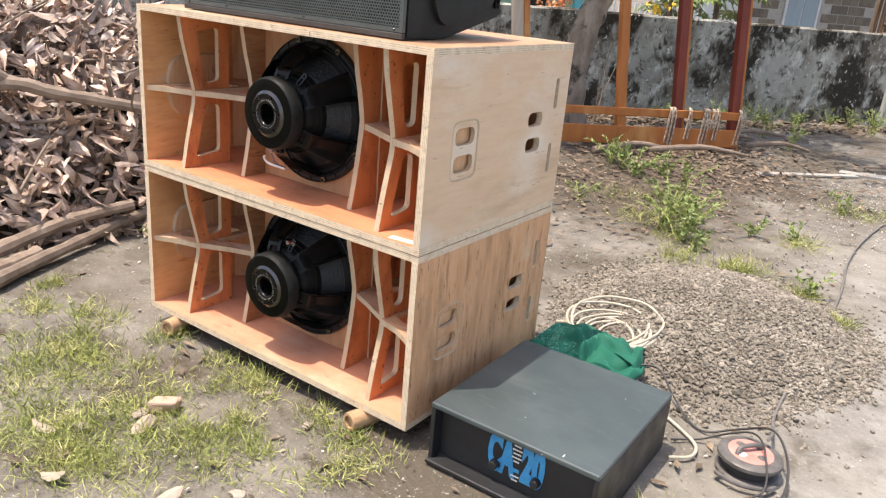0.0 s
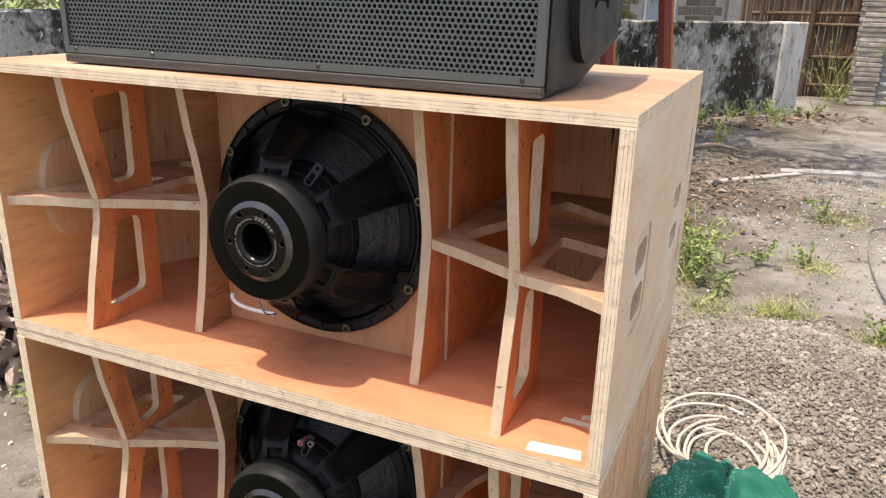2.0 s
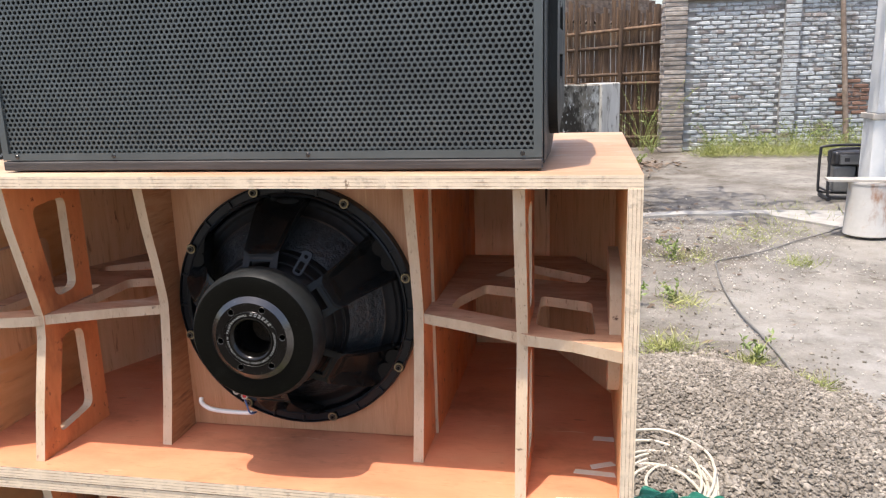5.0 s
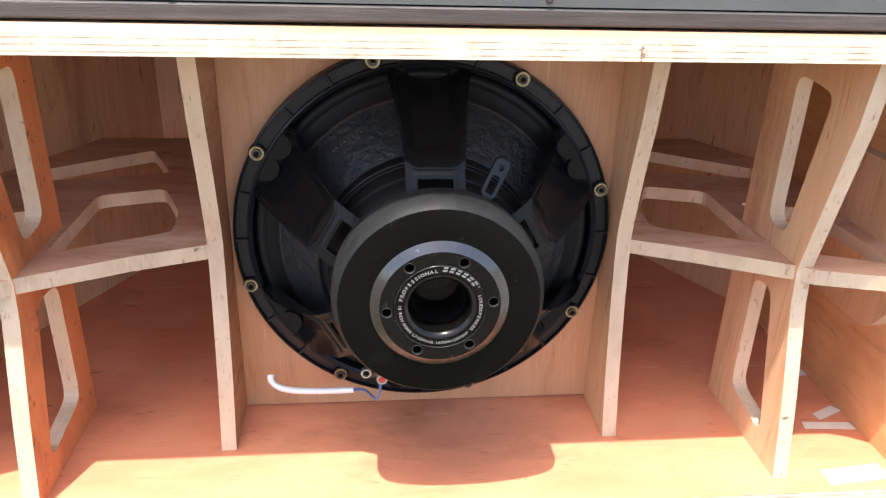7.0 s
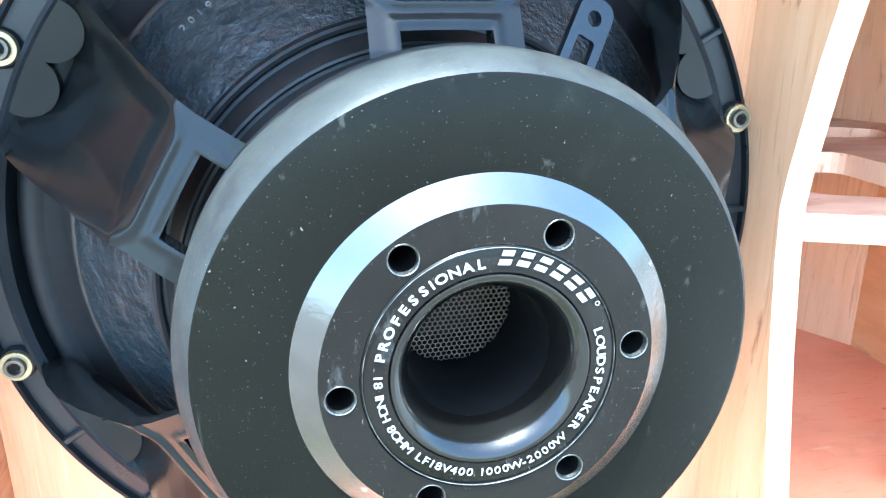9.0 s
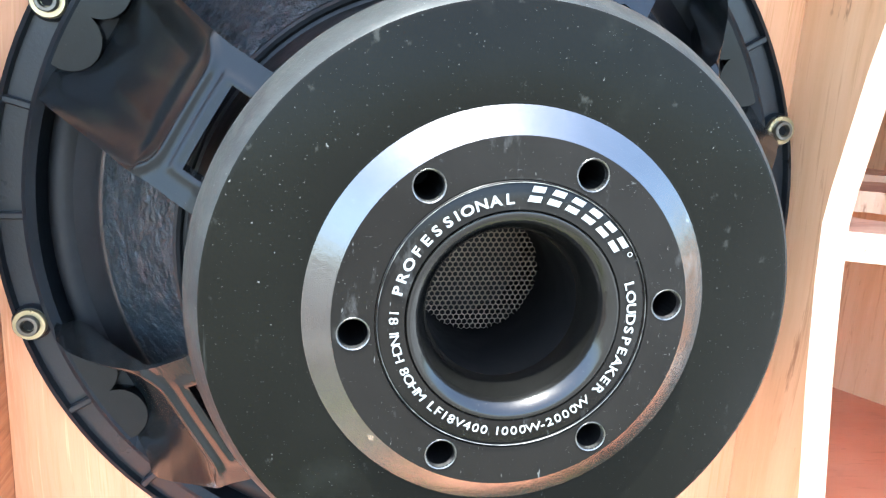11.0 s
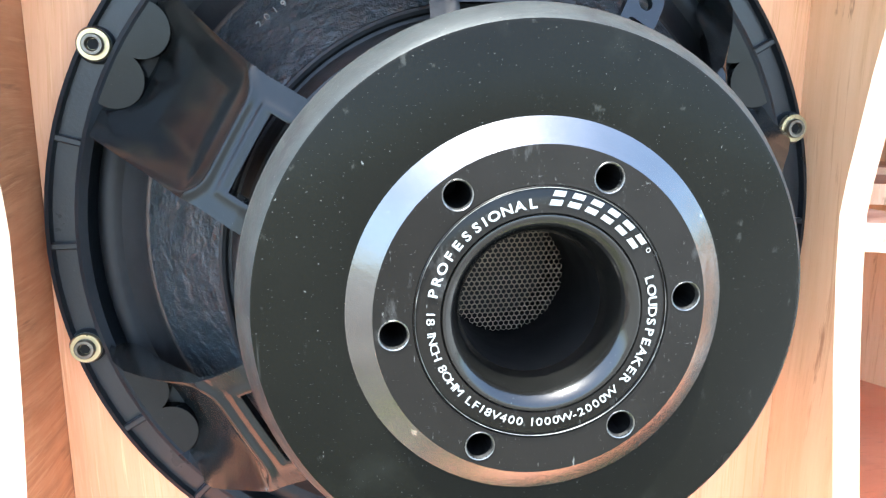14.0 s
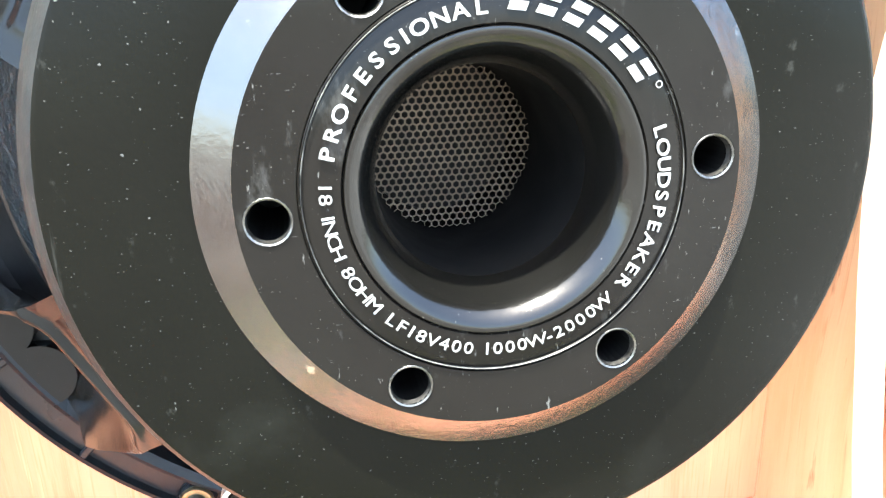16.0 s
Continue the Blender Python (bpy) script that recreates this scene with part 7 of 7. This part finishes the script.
# ---- painted brick wall and its pillar ----
BRICK_PAINT = make("worn_blue_white_painted_brick", ((0.25, (0.30, 0.34, 0.355)), (0.5, (0.46, 0.50, 0.515)), (0.75, (0.66, 0.69, 0.69))), 5, rough=0.85, bump=0.7, bump_scale=45, bump_dist=0.006, rand=0.20,
                   stains=(((0.27, 0.24, 0.22), 2.2, 0.52, 0.62, (1, 1, 1)), ((0.22, 0.17, 0.14), 3.2, 0.60, 0.70, (1, 1, 1)), ((0.17, 0.165, 0.155), 9, 0.54, 0.66, (1, 1, 1.4)), ((0.64, 0.66, 0.65), 14, 0.58, 0.68, (1, 1, 1))))
BRICK_BARE = make("bare_grey_brown_brick", ((0.25, (0.21, 0.17, 0.14)), (0.5, (0.35, 0.31, 0.27)), (0.75, (0.52, 0.48, 0.43))), 7, rough=0.9, bump=0.5, bump_scale=60, rand=0.35)
JOINT = make("dark_joint_mortar", ((0.3, (0.21, 0.205, 0.195)), (0.7, (0.36, 0.355, 0.34))), 8, rough=0.95, bump=0.3, bump_scale=60)
bw = thing("brick_wall", "old brick wall with worn blue-white paint", "wall", pose(1.96, 11.25, 0, 0, 0, 4), kind="structure")
part("core", box(0.0, 4.2, 0.012, 0.12, -0.05, 2.24), JOINT, bw)
part("coping", box(-0.05, 4.2, -0.05, 0.16, 2.2405, 2.33, 0.015), make("mossy_coping", ((0.3, (0.16, 0.13, 0.10)), (0.7, (0.26, 0.22, 0.17))), 6, rough=0.9, bump=0.4, bump_scale=40), bw)
pil = thing("brick_pillar", "rough bare brick gate pillar beside painted wall", "pillar", pose(1.61, 11.12, 0, 0, 0, 4))
part("core", box(0.02, 0.33, 0.02, 0.32, -0.05, 2.30), JOINT, pil)
buttress = part("buttress", box(1.385, 1.615, -0.06, 0.0115, -0.05, 2.235), JOINT, bw)

solid("timber_pole", tube([(4.345, 11.30, -0.02), (4.26, 11.33, 0.9), (4.13, 11.36, 2.25)], [0.042, 0.040, 0.036], 10), TWIG, "brown weathered timber pole leaning on the painted brick wall", "pole", smooth=True)
for k, (x, y, h, n) in enumerate(((1.36, 11.45, 1.05, 9), (1.48, 11.05, 0.34, 6), (2.35, 11.05, 0.26, 5), (2.75, 11.02, 0.30, 6), (3.15, 11.08, 0.34, 6), (3.50, 11.0, 0.42, 7), (3.80, 11.05, 0.48, 8), (4.05, 10.95, 0.52, 8), (4.45, 10.9, 0.40, 7))):
    weed(x, y, h, n * 3, 300 + k, WEED_LEAF)

# ---- white column, generator, drum ----
col = thing("white_column", "white painted masonry column with a ledge", "column", pose(2.97, 6.2, 0, 0, 0, 0))
part("shaft", box(0.03, 0.75, 0.02, 0.27, 0.84, 3.4, 0.01), WHITE_WALL, col)
part("ledge", box(-0.01, 0.80, -0.02, 0.31, 0.79, 0.8395, 0.006), MORTAR, col)
part("plinth", box(0.01, 0.77, 0.0, 0.29, -0.02, 0.7895, 0.01), WHITE_WALL, col)
GEN_BLACK = make("black_frame_paint", ((0.3, (0.02, 0.02, 0.022)), (0.7, (0.035, 0.035, 0.037))), 8, rough=0.4, bump=0.1)
GEN_GREY = make("grey_engine_metal", ((0.3, (0.16, 0.16, 0.155)), (0.7, (0.26, 0.26, 0.25))), 8, rough=0.45, metal=0.5, bump=0.2)
gen = thing("generator", "portable generator in a black tube frame standing on cement", "generator", pose(2.77, 6.62, 0.0, 0, 0, 0) @ Matrix.Scale(0.93, 4))
for y in (0.0, 0.34):
    part("frame_tube", tube(glide([(0.0, y, 0.10), (0.0, y, 0.45), (0.05, y, 0.53), (0.48, y, 0.53), (0.53, y, 0.45), (0.53, y, 0.10), (0.48, y, 0.04), (0.05, y, 0.04), (0.0, y, 0.10)], 5), 0.015, 8), GEN_BLACK, gen, smooth=True)
for x in (0.02, 0.51):
    part("cross_tube", tube([(x, 0.0, 0.09), (x, 0.34, 0.09)], 0.013, 8), GEN_BLACK, gen)
    part("foot", lathe([(0, 0), (0.02, 0), (0.02, 0.34), (0, 0.34)], 12), GEN_BLACK, gen).location = (x, 0, 0.02)
part("fuel_tank", box(0.05, 0.48, 0.04, 0.30, 0.36, 0.50, 0.03, 3), GEN_BLACK, gen)
part("engine", box(0.06, 0.27, 0.05, 0.29, 0.08, 0.355, 0.02, 2), GEN_GREY, gen)
part("alternator", box(0.28, 0.46, 0.06, 0.28, 0.09, 0.345, 0.02, 2), GEN_BLACK, gen)
part("control_panel", box(0.10, 0.40, 0.012, 0.0395, 0.37, 0.47, 0.006, 1), GEN_GREY, gen)
part("outlet", box(0.14, 0.19, 0.004, 0.0115, 0.40, 0.44, 0.003, 1), GEN_BLACK, gen)
DRUM = make("rusty_white_paint_drum", ((0.3, (0.4232, 0.4140, 0.3864)), (0.7, (0.5520, 0.5428, 0.5060))), 6, rough=0.6, bump=0.2, stains=(((0.28, 0.14, 0.075), 5, 0.55, 0.68, (1, 1, 0.5)), ((0.45, 0.40, 0.34), 12, 0.58, 0.68, (1, 1, 1))))
bm = lathe([(0.0, 0.0), (0.150, 0.0), (0.154, -0.006), (0.152, -0.012), (0.142, -0.35), (0.147, -0.356), (0.147, -0.366), (0.138, -0.366), (0.136, -0.34), (0.0, -0.34)], 40)
bmesh.ops.rotate(bm, verts=bm.verts[:], matrix=Matrix.Rotation(radians(-90), 3, "X"))
solid("paint_drum", bm, DRUM, "dented white paint drum with rust standing on cement", "drum", pose(2.61, 5.03, 0.018) @ Matrix.Scale(1.09, 4), smooth=True)
solid("plank", box(-0.31, 0.60, -0.075, 0.075, 0, 0.020, 0.004), MORTAR, "pale plank lying across a paint drum", "plank", pose(2.61, 5.03, 0.4175, 0, 0, -4))

# ---- bricks of the wall and pillar ----
rng = random.Random(2)
BRICK_RED = make("bare_red_brick", ((0.25, (0.31, 0.185, 0.135)), (0.5, (0.24, 0.140, 0.100)), (0.75, (0.17, 0.10, 0.075))), 7, rough=0.9, bump=0.6, bump_scale=50, rand=0.3,
                 stains=(((0.34, 0.30, 0.27), 6, 0.56, 0.68, (1, 1, 1)),))
brick_kinds = []
for k in range(6):
    half = 0.100 + 0.007 * (k % 3) / 2
    bm = box(-half, half, -0.024, 0.0, -0.0265, 0.0265, 0.010, 1)
    for v in bm.verts:
        v.co += Vector(noise.noise_vector(v.co * 21 + Vector((k * 5.0, 0, 0)))) * 0.0065
    data = bpy.data.meshes.new("brick")
    bm.to_mesh(data)
    data.materials.append(BRICK_PAINT)
    brick_kinds.append(data)
far, bare = bmesh.new(), bmesh.new()
count = 0
for i in range(19):
    for j in range(34):
        x, z = 0.11 + 0.222 * i + (0.111 if j % 2 else 0), 0.035 + 0.0648 * j
        if x > 4.1 or 1.40 < x < 1.60:
            continue
        sag = 0.010 * noise.noise(Vector((x * 1.6, j * 0.7, 0.0)))
        data = rng.choice(brick_kinds)
        m = Matrix.Translation((x + rng.uniform(-0.006, 0.006), 0.023 - rng.uniform(0, 0.012), z + sag)) @ Euler([radians(rng.uniform(-5, 5)), radians(rng.uniform(-2.5, 2.5)), radians(rng.uniform(-4, 4))]).to_matrix().to_4x4()
        if count < 270 and x < 2.0:
            ob = new("brick", data)
            ob.parent = bw
            ob.matrix_basis = m
            count += 1
        else:
            worn = math.hypot((x - 2.48) / 0.32, (z - 0.80) / 0.30) + 0.5 * noise.noise(Vector((x * 5, 0, z * 5))) < 0.9
            into = bare if worn else far
            k = len(into.verts)
            into.from_mesh(data)
            into.verts.ensure_lookup_table()
            for v in into.verts[k:]:
                v.co = m @ v.co
tagged(part("bare_brickwork", bare, BRICK_RED, bw, "patch of bare red bricks where the paint is gone"), kind="stuff")
rest = part("brickwork", far, BRICK_PAINT, bw)
tagged(rest, kind="stuff")
bm = box(-0.165, 0.165, -0.165, 0.165, -0.026, 0.026, 0.006, 1)
pme = bpy.data.meshes.new("brick")
bm.to_mesh(pme)
pme.materials.append(BRICK_BARE)
for j in range(35):
    ob = new("brick", pme)
    ob.parent = pil
    ob.location = (0.175 + rng.uniform(-0.008, 0.008), 0.17 + rng.uniform(-0.008, 0.008), 0.03 + 0.0655 * j)
    ob.rotation_euler = (0, 0, radians(rng.uniform(-3, 3) + 90 * (j % 2)))
bm = box(-0.105, 0.105, -0.018, 0.0, -0.026, 0.026, 0.005, 1)
qme = bpy.data.meshes.new("brick")
bm.to_mesh(qme)
qme.materials.append(BRICK_PAINT)
for j in range(34):
    ob = new("brick", qme)
    ob.parent = buttress
    ob.location = (1.50 + rng.uniform(-0.015, 0.015), -0.061, 0.035 + 0.0648 * j)
